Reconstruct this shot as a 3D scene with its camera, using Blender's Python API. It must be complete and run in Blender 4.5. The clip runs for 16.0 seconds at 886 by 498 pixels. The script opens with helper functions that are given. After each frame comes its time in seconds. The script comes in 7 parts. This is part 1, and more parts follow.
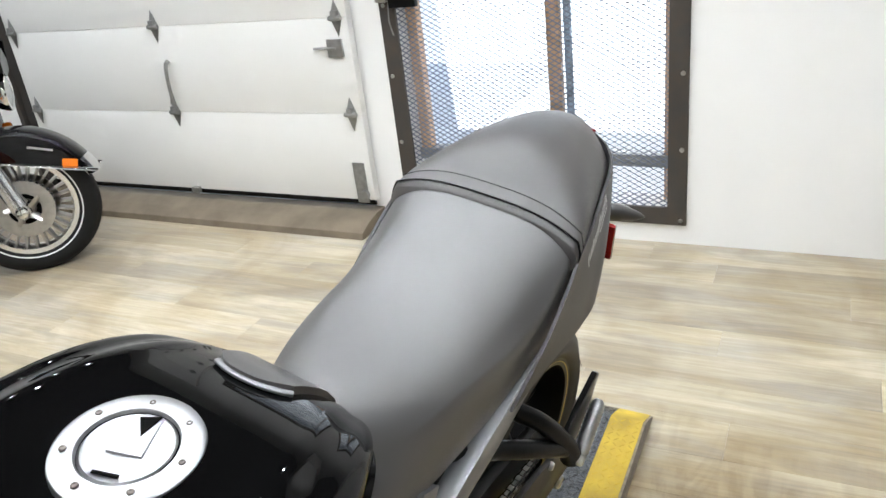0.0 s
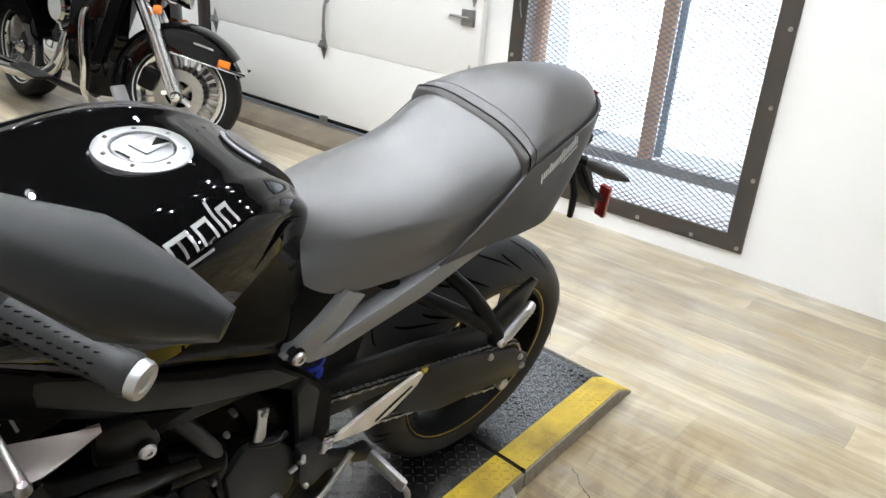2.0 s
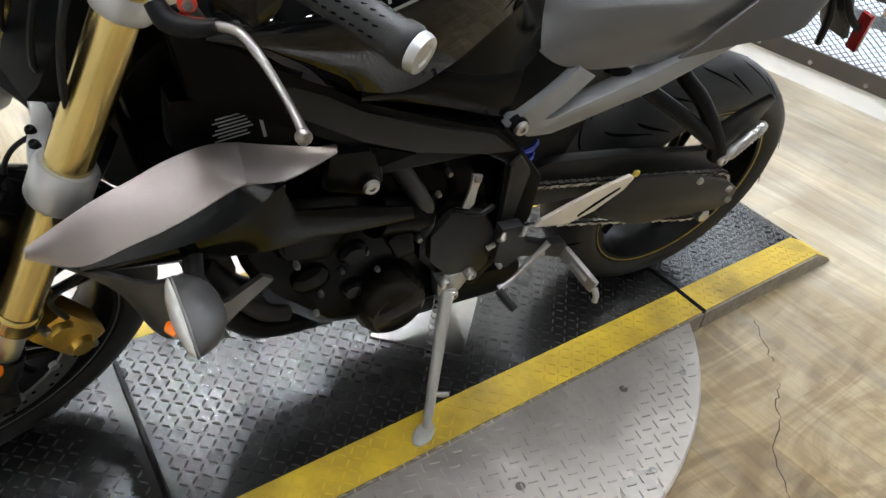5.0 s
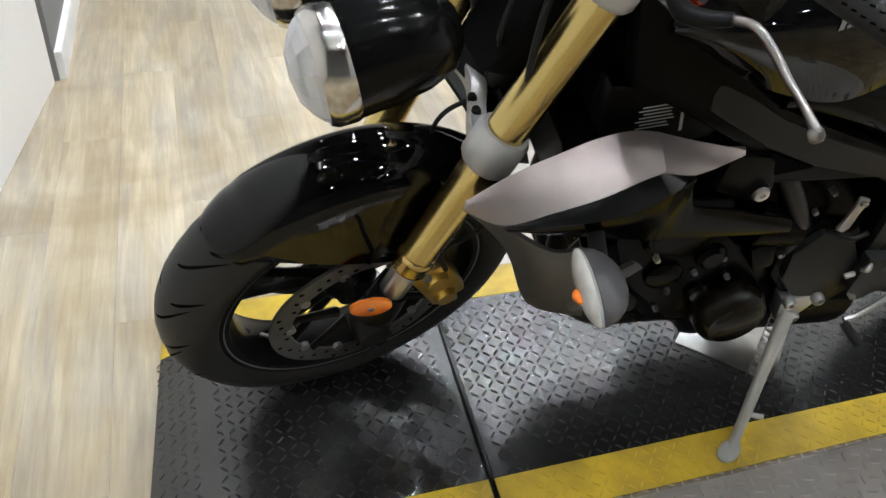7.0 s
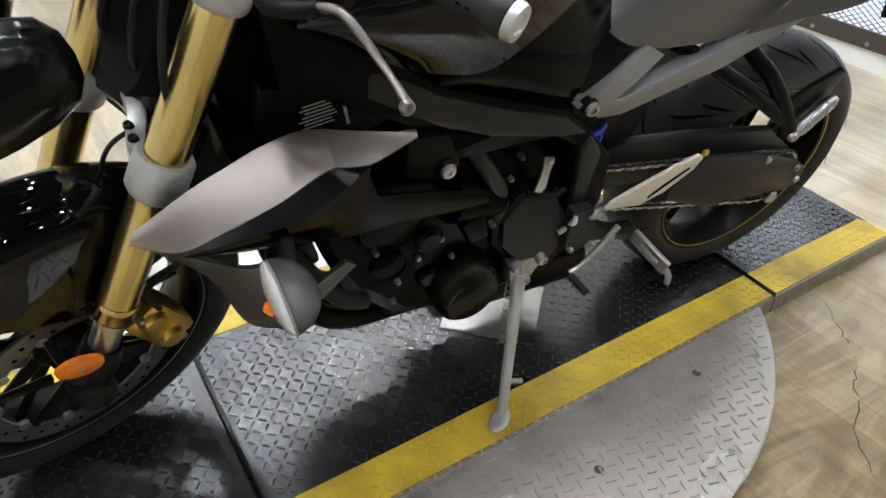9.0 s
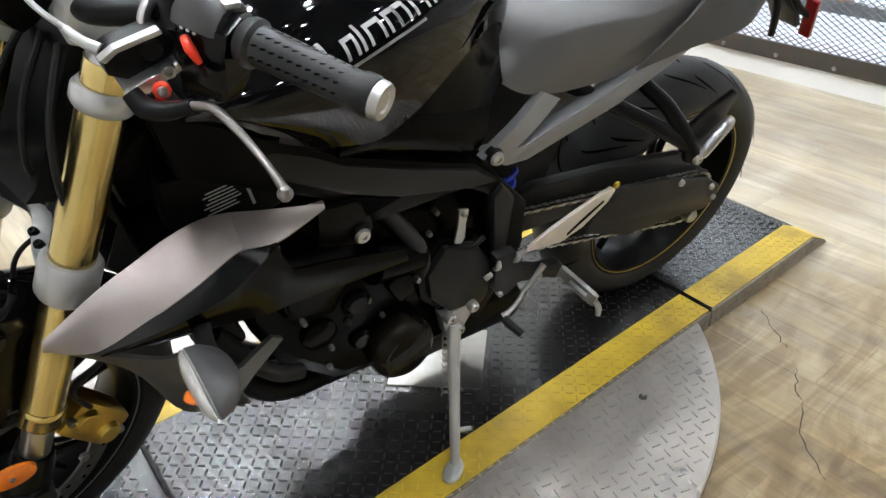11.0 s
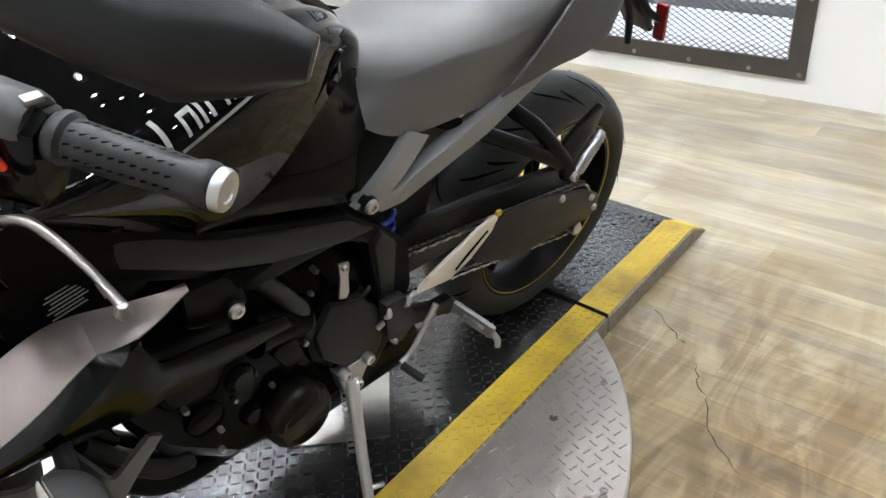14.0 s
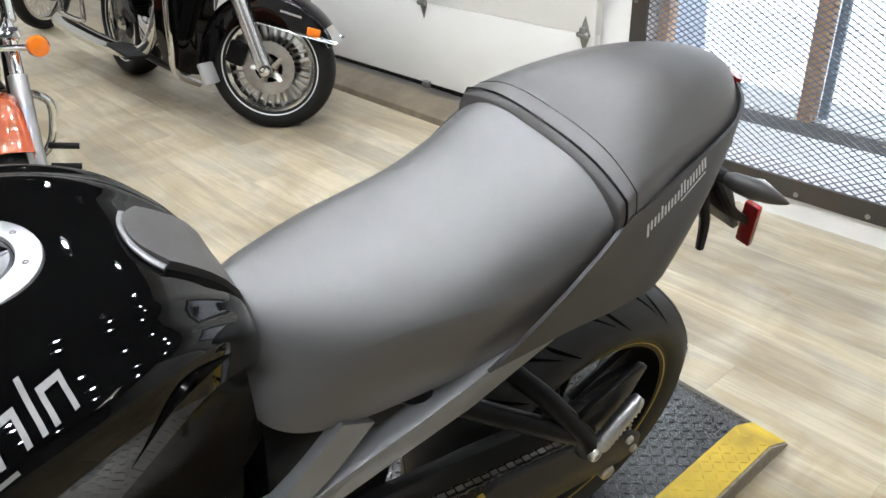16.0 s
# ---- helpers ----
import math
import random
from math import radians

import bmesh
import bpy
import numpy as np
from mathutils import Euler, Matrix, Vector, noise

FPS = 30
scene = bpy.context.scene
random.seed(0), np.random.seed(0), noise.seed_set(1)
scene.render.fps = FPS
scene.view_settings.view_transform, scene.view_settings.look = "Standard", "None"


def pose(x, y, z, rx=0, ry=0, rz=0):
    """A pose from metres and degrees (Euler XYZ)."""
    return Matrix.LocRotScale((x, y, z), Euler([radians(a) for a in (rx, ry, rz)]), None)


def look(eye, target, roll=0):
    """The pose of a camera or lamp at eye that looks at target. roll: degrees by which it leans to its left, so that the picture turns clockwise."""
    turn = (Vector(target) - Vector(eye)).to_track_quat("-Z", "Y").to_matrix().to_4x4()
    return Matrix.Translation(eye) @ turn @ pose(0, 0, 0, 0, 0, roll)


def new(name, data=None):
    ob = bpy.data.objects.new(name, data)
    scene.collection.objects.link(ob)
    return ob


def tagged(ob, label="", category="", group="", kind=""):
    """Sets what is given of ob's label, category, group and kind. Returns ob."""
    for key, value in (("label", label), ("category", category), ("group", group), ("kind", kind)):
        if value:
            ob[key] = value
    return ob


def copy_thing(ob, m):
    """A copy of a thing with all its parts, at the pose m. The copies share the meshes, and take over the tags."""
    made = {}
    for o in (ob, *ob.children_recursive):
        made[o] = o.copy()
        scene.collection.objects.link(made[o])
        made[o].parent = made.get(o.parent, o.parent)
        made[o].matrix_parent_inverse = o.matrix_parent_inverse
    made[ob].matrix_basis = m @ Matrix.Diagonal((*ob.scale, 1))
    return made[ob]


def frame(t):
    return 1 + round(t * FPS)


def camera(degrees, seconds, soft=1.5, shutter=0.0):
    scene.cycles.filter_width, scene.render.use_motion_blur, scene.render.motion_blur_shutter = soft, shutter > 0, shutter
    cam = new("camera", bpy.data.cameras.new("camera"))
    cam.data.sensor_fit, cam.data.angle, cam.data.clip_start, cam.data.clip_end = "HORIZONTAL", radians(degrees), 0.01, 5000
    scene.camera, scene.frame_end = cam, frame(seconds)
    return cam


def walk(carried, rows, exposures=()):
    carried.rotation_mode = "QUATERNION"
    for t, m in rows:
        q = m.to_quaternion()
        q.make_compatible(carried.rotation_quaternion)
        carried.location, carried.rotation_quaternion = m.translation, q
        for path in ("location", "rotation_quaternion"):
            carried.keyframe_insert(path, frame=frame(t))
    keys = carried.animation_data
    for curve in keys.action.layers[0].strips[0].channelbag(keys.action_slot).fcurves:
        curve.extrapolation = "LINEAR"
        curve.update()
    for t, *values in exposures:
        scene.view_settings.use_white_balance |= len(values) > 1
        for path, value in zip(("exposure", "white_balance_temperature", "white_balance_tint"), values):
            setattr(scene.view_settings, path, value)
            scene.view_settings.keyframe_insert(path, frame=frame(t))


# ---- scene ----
cam = camera(59.8, 16.0)
PATH = [
    (0, (1.164, 0.635, 1.357), (-0.441, -0.208, 0.513), -7.1),
    (0.3, (1.153, 0.676, 1.353), (-0.457, -0.21, 0.566), -7.1),
    (0.5, (1.21, 0.732, 1.354), (-0.416, -0.16, 0.602), -5.6),
    (0.8, (1.316, 0.821, 1.334), (-0.293, -0.074, 0.553), -2.5),
    (1, (1.388, 0.879, 1.35), (-0.205, -0.039, 0.562), -0.5),
    (1.5, (1.382, 0.96, 1.331), (-0.156, -0.063, 0.564), 1.3),
    (2, (1.329, 1.024, 1.293), (-0.109, -0.094, 0.468), 4.3),
    (2.5, (1.33, 1.042, 1.241), (-0.04, -0.075, 0.307), 3.8),
    (3, (1.339, 1.034, 1.208), (0.012, -0.085, 0.214), 4.4),
    (3.2, (1.34, 1.026, 1.2), (0.024, -0.106, 0.207), 5.3),
    (5.3, (1.445, 0.978, 1.142), (0.442, -0.287, -0.039), 7.6),
    (5.5, (1.469, 0.966, 1.137), (0.499, -0.316, -0.053), 8.0),
    (6, (1.533, 0.94, 1.14), (0.703, -0.426, -0.062), 7.8),
    (6.5, (1.589, 0.931, 1.14), (0.878, -0.502, -0.06), 8.6),
    (7, (1.627, 0.932, 1.138), (1.067, -0.562, -0.068), 5.5),
    (7.5, (1.617, 0.929, 1.137), (1.032, -0.57, -0.05), 4.0),
    (8, (1.575, 0.938, 1.148), (0.879, -0.556, 0.014), 3.6),
    (8.5, (1.52, 0.959, 1.143), (0.667, -0.451, 0.01), 4.3),
    (9, (1.473, 0.993, 1.129), (0.508, -0.329, -0.021), 2.9),
    (9.5, (1.446, 1.018, 1.118), (0.418, -0.268, -0.018), 0.9),
    (10, (1.428, 1.026, 1.14), (0.385, -0.264, 0.022), -0.9),
    (10.2, (1.433, 1.028, 1.147), (0.39, -0.287, 0.058), -1.6),
    (12.3, (1.403, 1.04, 1.165), (0.294, -0.247, 0.11), -3.0),
    (12.5, (1.402, 1.038, 1.165), (0.295, -0.25, 0.108), -3.0),
    (13, (1.396, 1.03, 1.166), (0.282, -0.259, 0.119), -3.0),
    (13.5, (1.388, 1.009, 1.165), (0.252, -0.257, 0.113), -2.4),
    (14, (1.352, 0.993, 1.178), (0.082, -0.141, 0.128), -5.2),
    (14.5, (1.244, 1.036, 1.206), (0.009, -0.214, 0.251), -4.7),
    (15, (1.148, 1.057, 1.263), (-0.016, -0.3, 0.368), -4.4),
    (15.5, (1.023, 0.917, 1.25), (-0.204, -0.374, 0.341), -1.1),
    (16, (0.903, 0.802, 1.273), (-0.243, -0.526, 0.311), -1.9),
]
walk(cam, [(t, look(eye, target, roll)) for t, eye, target, roll in PATH],
     [(0, 0.0), (1, 0.1), (3, 0.14), (5.5, 0.06), (7.5, -0.12), (8.5, -0.06), (10, 0.06), (13.5, 0.1), (15, 0.02), (16, -0.06)])

# ---- world and light ----
world = bpy.data.worlds.new("sky")
scene.world = world
world.use_nodes = True
wn = world.node_tree
sky = wn.nodes.new("ShaderNodeTexSky")
sky.sky_type, sky.sun_disc = "NISHITA", False
sky.sun_elevation, sky.sun_rotation = radians(35), radians(200)
wn.nodes["Background"].inputs[1].default_value = 0.12
wn.links.new(sky.outputs[0], wn.nodes["Background"].inputs[0])

ROOM_X0, ROOM_X1, ROOM_Y0, ROOM_Y1, ROOM_Z = -1.65, 2.6, -8.0, 4.2, 3.1


def lamp(name, m, size_x, size_y, power, colour):
    d = bpy.data.lights.new(name, "AREA")
    d.shape, d.size, d.size_y, d.energy, d.color = "RECTANGLE", size_x, size_y, power, colour
    o = new(name, d)
    o.matrix_world = m
    return o


# ---- helpers for geometry ----
def part(name, bm, material, parent=None, label="", sharp=40, m=None):
    """Links a bmesh as one mesh object under a thing or a part."""
    bmesh.ops.recalc_face_normals(bm, faces=bm.faces)
    me = bpy.data.meshes.new(name)
    bm.to_mesh(me)
    bm.free()
    for p in me.polygons:
        p.use_smooth = True
    me.set_sharp_from_angle(angle=radians(sharp))
    me.materials.append(material)
    ob = new(name, me)
    if m is not None:
        ob.matrix_world = m
    if parent is not None:
        ob.parent = parent
    if label:
        ob["label"] = label
    return ob


def empty(name, m):
    o = new(name)
    o.matrix_world = m
    return o


def loft(rings, ends=True, closed=True, bm=None, m=None):
    """A skin over rings of equally many points."""
    bm = bm or bmesh.new()
    rows = [[bm.verts.new(m @ Vector(p) if m else Vector(p)) for p in r] for r in rings]
    n = len(rows[0])
    for a, b in zip(rows, rows[1:]):
        for k in range(n if closed else n - 1):
            bm.faces.new((a[k], a[(k + 1) % n], b[(k + 1) % n], b[k]))
    if ends and closed:
        bm.faces.new(rows[0])
        bm.faces.new(rows[-1][::-1])
    return bm


def smooth_line(pts, steps=6):
    """Catmull-Rom through the points."""
    pts = [Vector(p) for p in pts]
    if len(pts) < 3:
        return pts
    out = []
    for i in range(len(pts) - 1):
        p0, p1, p2, p3 = pts[max(i - 1, 0)], pts[i], pts[i + 1], pts[min(i + 2, len(pts) - 1)]
        for k in range(steps):
            u = k / steps
            out.append(0.5 * ((2 * p1) + (p2 - p0) * u + (2 * p0 - 5 * p1 + 4 * p2 - p3) * u * u + (3 * p1 - p0 - 3 * p2 + p3) * u ** 3))
    return out + [pts[-1]]


def tube(pts, r, segs=10, bm=None, m=None, steps=5, flat=1.0):
    """A round bar along a smooth line; r may be a list, one for each given point."""
    line = smooth_line(pts, steps)
    rs = [r] * len(line) if isinstance(r, (int, float)) else [float(np.interp(i / (len(line) - 1) * (len(r) - 1), range(len(r)), r)) for i in range(len(line))]
    rings, side = [], None
    for i, p in enumerate(line):
        d = (line[min(i + 1, len(line) - 1)] - line[max(i - 1, 0)]).normalized()
        if side is None:
            side = d.orthogonal().normalized()
        side = (side - d * side.dot(d)).normalized()
        up = d.cross(side)
        rings.append([p + (side * math.cos(a) + up * math.sin(a) * flat) * rs[i] for a in (2 * math.pi * k / segs for k in range(segs))])
    return loft(rings, True, True, bm, m)


def lathe(profile, segs=32, bm=None, m=None, closed=False):
    """Turns (radius, height) points about z."""
    bm = bm or bmesh.new()
    rows = []
    for r, h in profile:
        ring = [Vector((r * math.cos(2 * math.pi * k / segs), r * math.sin(2 * math.pi * k / segs), h)) for k in range(segs)]
        rows.append([bm.verts.new(m @ v if m else v) for v in ring])
    pairs = list(zip(rows, rows[1:])) + ([(rows[-1], rows[0])] if closed else [])
    for a, b in pairs:
        for k in range(segs):
            bm.faces.new((a[k], a[(k + 1) % segs], b[(k + 1) % segs], b[k]))
    if not closed:
        if profile[0][0] > 1e-6:
            bm.faces.new(rows[0][::-1])
        if profile[-1][0] > 1e-6:
            bm.faces.new(rows[-1])
    return bm


def box(sx, sy, sz, m=None, bev=0.0, bm=None):
    bm = bm or bmesh.new()
    made = bmesh.ops.create_cube(bm, size=1.0, matrix=(m or Matrix.Identity(4)) @ Matrix.Diagonal((sx, sy, sz, 1)))
    if bev:
        edges = list({e for v in made["verts"] for e in v.link_edges})
        bmesh.ops.bevel(bm, geom=edges, offset=bev, segments=2, affect="EDGES", profile=0.6)
    return bm


def plate(profile, y0, y1, bev=0.003, bm=None, m=None, shift=None):
    """A side-view outline of (x, z) points, from y0 to y1. shift: per-point outward y."""
    bm = bm or bmesh.new()
    sh = shift or [0] * len(profile)
    a = [bm.verts.new((x, y0 + s, z)) for (x, z), s in zip(profile, sh)]
    b = [bm.verts.new((x, y1 + s, z)) for (x, z), s in zip(profile, sh)]
    faces = [bm.faces.new(a), bm.faces.new(b[::-1])]
    n = len(a)
    for k in range(n):
        faces.append(bm.faces.new((a[k], b[k], b[(k + 1) % n], a[(k + 1) % n])))
    bmesh.ops.recalc_face_normals(bm, faces=faces)
    if bev:
        edges = list({e for v in a + b for e in v.link_edges})
        made = bmesh.ops.bevel(bm, geom=edges, offset=bev, segments=2, affect="EDGES", profile=0.6, clamp_overlap=True)
    if m:
        verts = bm.verts if m else []
        bmesh.ops.transform(bm, matrix=m, verts=list(verts))
    return bm


def rod(a, b, r, segs=12, bm=None, m=None):
    return tube([a, b], r, segs, bm, m)


def along(a, b):
    """The pose at a whose z points to b."""
    a, b = Vector(a), Vector(b)
    return Matrix.Translation(a) @ (b - a).to_track_quat("Z", "Y").to_matrix().to_4x4()


def bolt(p, way, r, bm=None, h=0.006, m=None):
    """A button-headed bolt with a socket."""
    p = Vector(p)
    q = along(p, p + Vector(way))
    return lathe([(0.0, h * 0.5), (r * 0.4, h * 0.5), (r * 0.42, h), (r * 0.8, h * 0.95), (r, h * 0.4), (r, -h)], 14, bm, (m @ q) if m else q)


# ---- materials ----
def mat(name, colour, rough=0.5, metal=0.0, coat=0.0, spec=0.5, noise_scale=0.0, noise_mix=0.0, dark=None, bump=0.0, bump_scale=200.0, rough_var=0.0, vary=0.0):
    """A principled material with variation at two scales: stains and grain."""
    m = bpy.data.materials.new(name)
    m.use_nodes = True
    nt = m.node_tree
    b = nt.nodes["Principled BSDF"]
    b.inputs["Base Color"].default_value = (*colour, 1)
    b.inputs["Roughness"].default_value = rough
    b.inputs["Metallic"].default_value = metal
    b.inputs["Coat Weight"].default_value = coat
    b.inputs["Coat Roughness"].default_value = 0.04
    b.inputs["Specular IOR Level"].default_value = spec
    tc = nt.nodes.new("ShaderNodeTexCoord")
    if noise_mix > 0:
        n = nt.nodes.new("ShaderNodeTexNoise")
        n.inputs["Scale"].default_value = noise_scale
        n.inputs["Detail"].default_value = 6
        nt.links.new(tc.outputs["Object"], n.inputs["Vector"])
        mx = nt.nodes.new("ShaderNodeMix")
        mx.data_type = "RGBA"
        ramp = nt.nodes.new("ShaderNodeMapRange")
        ramp.inputs[1].default_value, ramp.inputs[2].default_value = 0.35, 0.7
        ramp.inputs[4].default_value = noise_mix
        nt.links.new(n.outputs["Fac"], ramp.inputs[0])
        nt.links.new(ramp.outputs[0], mx.inputs[0])
        mx.inputs[6].default_value = (*colour, 1)
        mx.inputs[7].default_value = (*(dark or [c * 0.5 for c in colour]), 1)
        nt.links.new(mx.outputs[2], b.inputs["Base Color"])
        if rough_var:
            rr = nt.nodes.new("ShaderNodeMapRange")
            rr.inputs[3].default_value, rr.inputs[4].default_value = rough - rough_var, rough + rough_var
            nt.links.new(n.outputs["Fac"], rr.inputs[0])
            nt.links.new(rr.outputs[0], b.inputs["Roughness"])
    if bump > 0:
        n2 = nt.nodes.new("ShaderNodeTexNoise")
        n2.inputs["Scale"].default_value = bump_scale
        n2.inputs["Detail"].default_value = 3
        nt.links.new(tc.outputs["Object"], n2.inputs["Vector"])
        bp = nt.nodes.new("ShaderNodeBump")
        bp.inputs["Strength"].default_value = bump
        bp.inputs["Distance"].default_value = 0.002
        nt.links.new(n2.outputs["Fac"], bp.inputs["Height"])
        nt.links.new(bp.outputs[0], b.inputs["Normal"])
    return m


def emitter(name, colour, strength):
    m = bpy.data.materials.new(name)
    m.use_nodes = True
    b = m.node_tree.nodes["Principled BSDF"]
    b.inputs["Base Color"].default_value = (*colour, 1)
    b.inputs["Emission Color"].default_value = (*colour, 1)
    b.inputs["Emission Strength"].default_value = strength
    return m


def glass(name, colour=(1, 1, 1), rough=0.0, ior=1.45):
    m = bpy.data.materials.new(name)
    m.use_nodes = True
    b = m.node_tree.nodes["Principled BSDF"]
    b.inputs["Base Color"].default_value = (*colour, 1)
    b.inputs["Transmission Weight"].default_value = 1.0
    b.inputs["Roughness"].default_value = rough
    b.inputs["IOR"].default_value = ior
    return m


GLOSS_BLACK = mat("gloss_black_paint", (0.002, 0.002, 0.0021), 0.025, spec=0.28)
MATTE_BLACK = mat("matte_black_plastic", (0.01, 0.01, 0.0103), 0.42, noise_scale=9, noise_mix=0.5, rough_var=0.08, bump=0.12, bump_scale=900, spec=0.16)
SATIN_BLACK = mat("satin_black_metal", (0.0055, 0.0055, 0.0055), 0.3, noise_scale=14, noise_mix=0.5, rough_var=0.08, bump=0.08, bump_scale=500, spec=0.1)
ENGINE_BLACK = mat("engine_black", (0.0015, 0.0015, 0.0015), 0.16, noise_scale=20, noise_mix=0.6, rough_var=0.06, bump=0.1, bump_scale=500, spec=0.03)
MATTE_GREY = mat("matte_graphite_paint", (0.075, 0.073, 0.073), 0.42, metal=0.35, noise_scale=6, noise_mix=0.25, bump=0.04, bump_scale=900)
SEAT_VINYL = mat("seat_vinyl", (0.066, 0.0635, 0.0625), 0.38, spec=1.0, noise_scale=5, noise_mix=0.3, rough_var=0.05, bump=0.14, bump_scale=1400)
PILLION_VINYL = mat("pillion_vinyl", (0.05, 0.046, 0.045), 0.38, spec=0.75, noise_scale=5, noise_mix=0.3, rough_var=0.05, bump=0.14, bump_scale=1400)
MIRROR_SHELL = mat("mirror_shell_plastic", (0.007, 0.007, 0.0073), 0.34, spec=0.27, noise_scale=9, noise_mix=0.3, rough_var=0.05, bump=0.1, bump_scale=1200)
RUBBER = mat("rubber", (0.012, 0.012, 0.0118), 0.5, noise_scale=12, noise_mix=0.5, dark=(0.016, 0.0155, 0.015), bump=0.2, bump_scale=500, spec=0.14)
TYRE_RUBBER = mat("tyre_rubber", (0.02, 0.0198, 0.0195), 0.5, noise_scale=9, noise_mix=0.5, dark=(0.027, 0.0265, 0.0255), bump=0.2, bump_scale=500, spec=0.22)
TREAD_DARK = mat("tread_groove", (0.003, 0.003, 0.003), 0.9, spec=0.03)
GOLD = mat("gold_anodised", (0.62, 0.48, 0.19), 0.2, metal=1.0, noise_scale=8, noise_mix=0.3, rough_var=0.06)
BRONZE = mat("gold_caliper", (0.72, 0.47, 0.1), 0.35, metal=1.0, noise_scale=20, noise_mix=0.4)
CAP_ALU = mat("brushed_cap_aluminium", (0.33, 0.33, 0.335), 0.34, metal=1.0, noise_scale=30, noise_mix=0.3, rough_var=0.06)
CAP_DARK = mat("cap_flap_aluminium", (0.25, 0.25, 0.26), 0.3, metal=1.0, noise_scale=30, noise_mix=0.3)
ALU = mat("cast_aluminium", (0.5, 0.5, 0.5), 0.38, metal=1.0, noise_scale=16, noise_mix=0.3, rough_var=0.08, bump=0.06, bump_scale=500)
SILVER_PAINT = mat("silver_paint", (0.46, 0.46, 0.455), 0.38, metal=0.5, noise_scale=8, noise_mix=0.2)
GREY_RAIL = mat("grey_painted_rail", (0.23, 0.232, 0.238), 0.38, metal=0.5, noise_scale=8, noise_mix=0.25)
CHROME = mat("chrome", (0.75, 0.75, 0.74), 0.07, metal=1.0)
LEVER_GREY = mat("dull_silver_lever", (0.25, 0.235, 0.22), 0.3, metal=1.0, noise_scale=20, noise_mix=0.4)
STEEL = mat("bright_steel", (0.5, 0.49, 0.47), 0.28, metal=1.0, noise_scale=24, noise_mix=0.4)
DISC_STEEL = mat("brake_disc_steel", (0.24, 0.235, 0.225), 0.36, metal=1.0, noise_scale=60, noise_mix=0.4)
# Deeper than the other blacks; partly shade under the tank, put into colour.
DUCT_SHADE_BLACK = mat("deep_black_shade", (0.003, 0.003, 0.003), 0.3, spec=0.05, noise_scale=9, noise_mix=0.5, bump=0.1, bump_scale=900)
SPAR_BLACK = mat("powder_coated_frame", (0.012, 0.012, 0.0125), 0.42, spec=0.24, noise_scale=12, noise_mix=0.4, rough_var=0.06, bump=0.12, bump_scale=900)
TAIL_GREY = mat("matte_dark_tail", (0.042, 0.041, 0.042), 0.42, metal=0.2, noise_scale=6, noise_mix=0.25, bump=0.04, bump_scale=900)
INSERT_BLACK = mat("insert_gloss_black", (0.002, 0.002, 0.002), 0.12, spec=0.055, bump=0.01, bump_scale=600)
BOWL_BLACK = mat("satin_lamp_bowl", (0.003, 0.003, 0.003), 0.14, spec=0.14, bump=0.02, bump_scale=600)
BEZEL = mat("polished_bezel", (0.62, 0.6, 0.57), 0.14, metal=1.0, noise_scale=20, noise_mix=0.2)
LAMP_LENS = glass("frosted_lamp_lens", (0.9, 0.91, 0.92), 0.25, 1.25)
LAMP_LENS.node_tree.nodes["Principled BSDF"].inputs["Transmission Weight"].default_value = 0.55
# Black cover; the brown is the tan floor's reflection put into its colour.
COVER_FLOOR_TINT = mat("black_cover_floor_tint", (0.008, 0.0065, 0.0042), 0.22, spec=0.12, noise_scale=20, noise_mix=0.4, rough_var=0.05)
FACET_BLACK = mat("facet_gloss_black", (0.004, 0.004, 0.004), 0.2, spec=0.6, bump=0.01, bump_scale=600)
# Graphite lightened and warmed: the sheen on the upper cowl is in this colour.
COWL_LIT_GREY = mat("graphite_cowl_lit", (0.39, 0.34, 0.32), 0.4, metal=0.85, noise_scale=6, noise_mix=0.2, bump=0.03, bump_scale=900)
CREAM_ALU = mat("machined_guard", (0.66, 0.61, 0.53), 0.4, metal=0.4, noise_scale=12, noise_mix=0.2)
CHAIN = mat("chain_steel", (0.022, 0.02, 0.017), 0.25, metal=0.8, noise_scale=80, noise_mix=0.6)
DECAL_GREY = mat("decal_silver_grey", (0.17, 0.166, 0.16), 0.5)
LABEL_GREY = mat("label_print", (0.55, 0.55, 0.54), 0.6)
FAINT_PRINT = mat("faint_label_print", (0.28, 0.28, 0.27), 0.6)
GRIP_RUBBER = mat("grip_rubber", (0.013, 0.013, 0.0133), 0.42, noise_scale=30, noise_mix=0.4, bump=0.2, bump_scale=700, spec=0.3)
REFLECTOR = mat("bright_reflector", (0.82, 0.83, 0.84), 0.22, metal=0.9, noise_scale=60, noise_mix=0.25)
RED = mat("red_plastic", (0.75, 0.05, 0.02), 0.35)
RED_LENS = mat("red_lens", (0.22, 0.012, 0.01), 0.15, coat=0.6)
ORANGE = mat("orange_lens", (0.85, 0.2, 0.01), 0.18, coat=0.8, noise_scale=300, noise_mix=0.3)
PALE_LENS = mat("pale_lens", (0.55, 0.54, 0.51), 0.12, metal=0.1, coat=1.0, noise_scale=60, noise_mix=0.3)
CLEAR = mat("clear_lens", (0.55, 0.56, 0.57), 0.1, metal=0.3, coat=1.0, noise_scale=40, noise_mix=0.3)
BLUE = mat("blue_spring", (0.01, 0.04, 0.4), 0.35)
BURNT_PAINT = mat("burnt_orange_paint", (0.36, 0.06, 0.015), 0.15, coat=1.0)
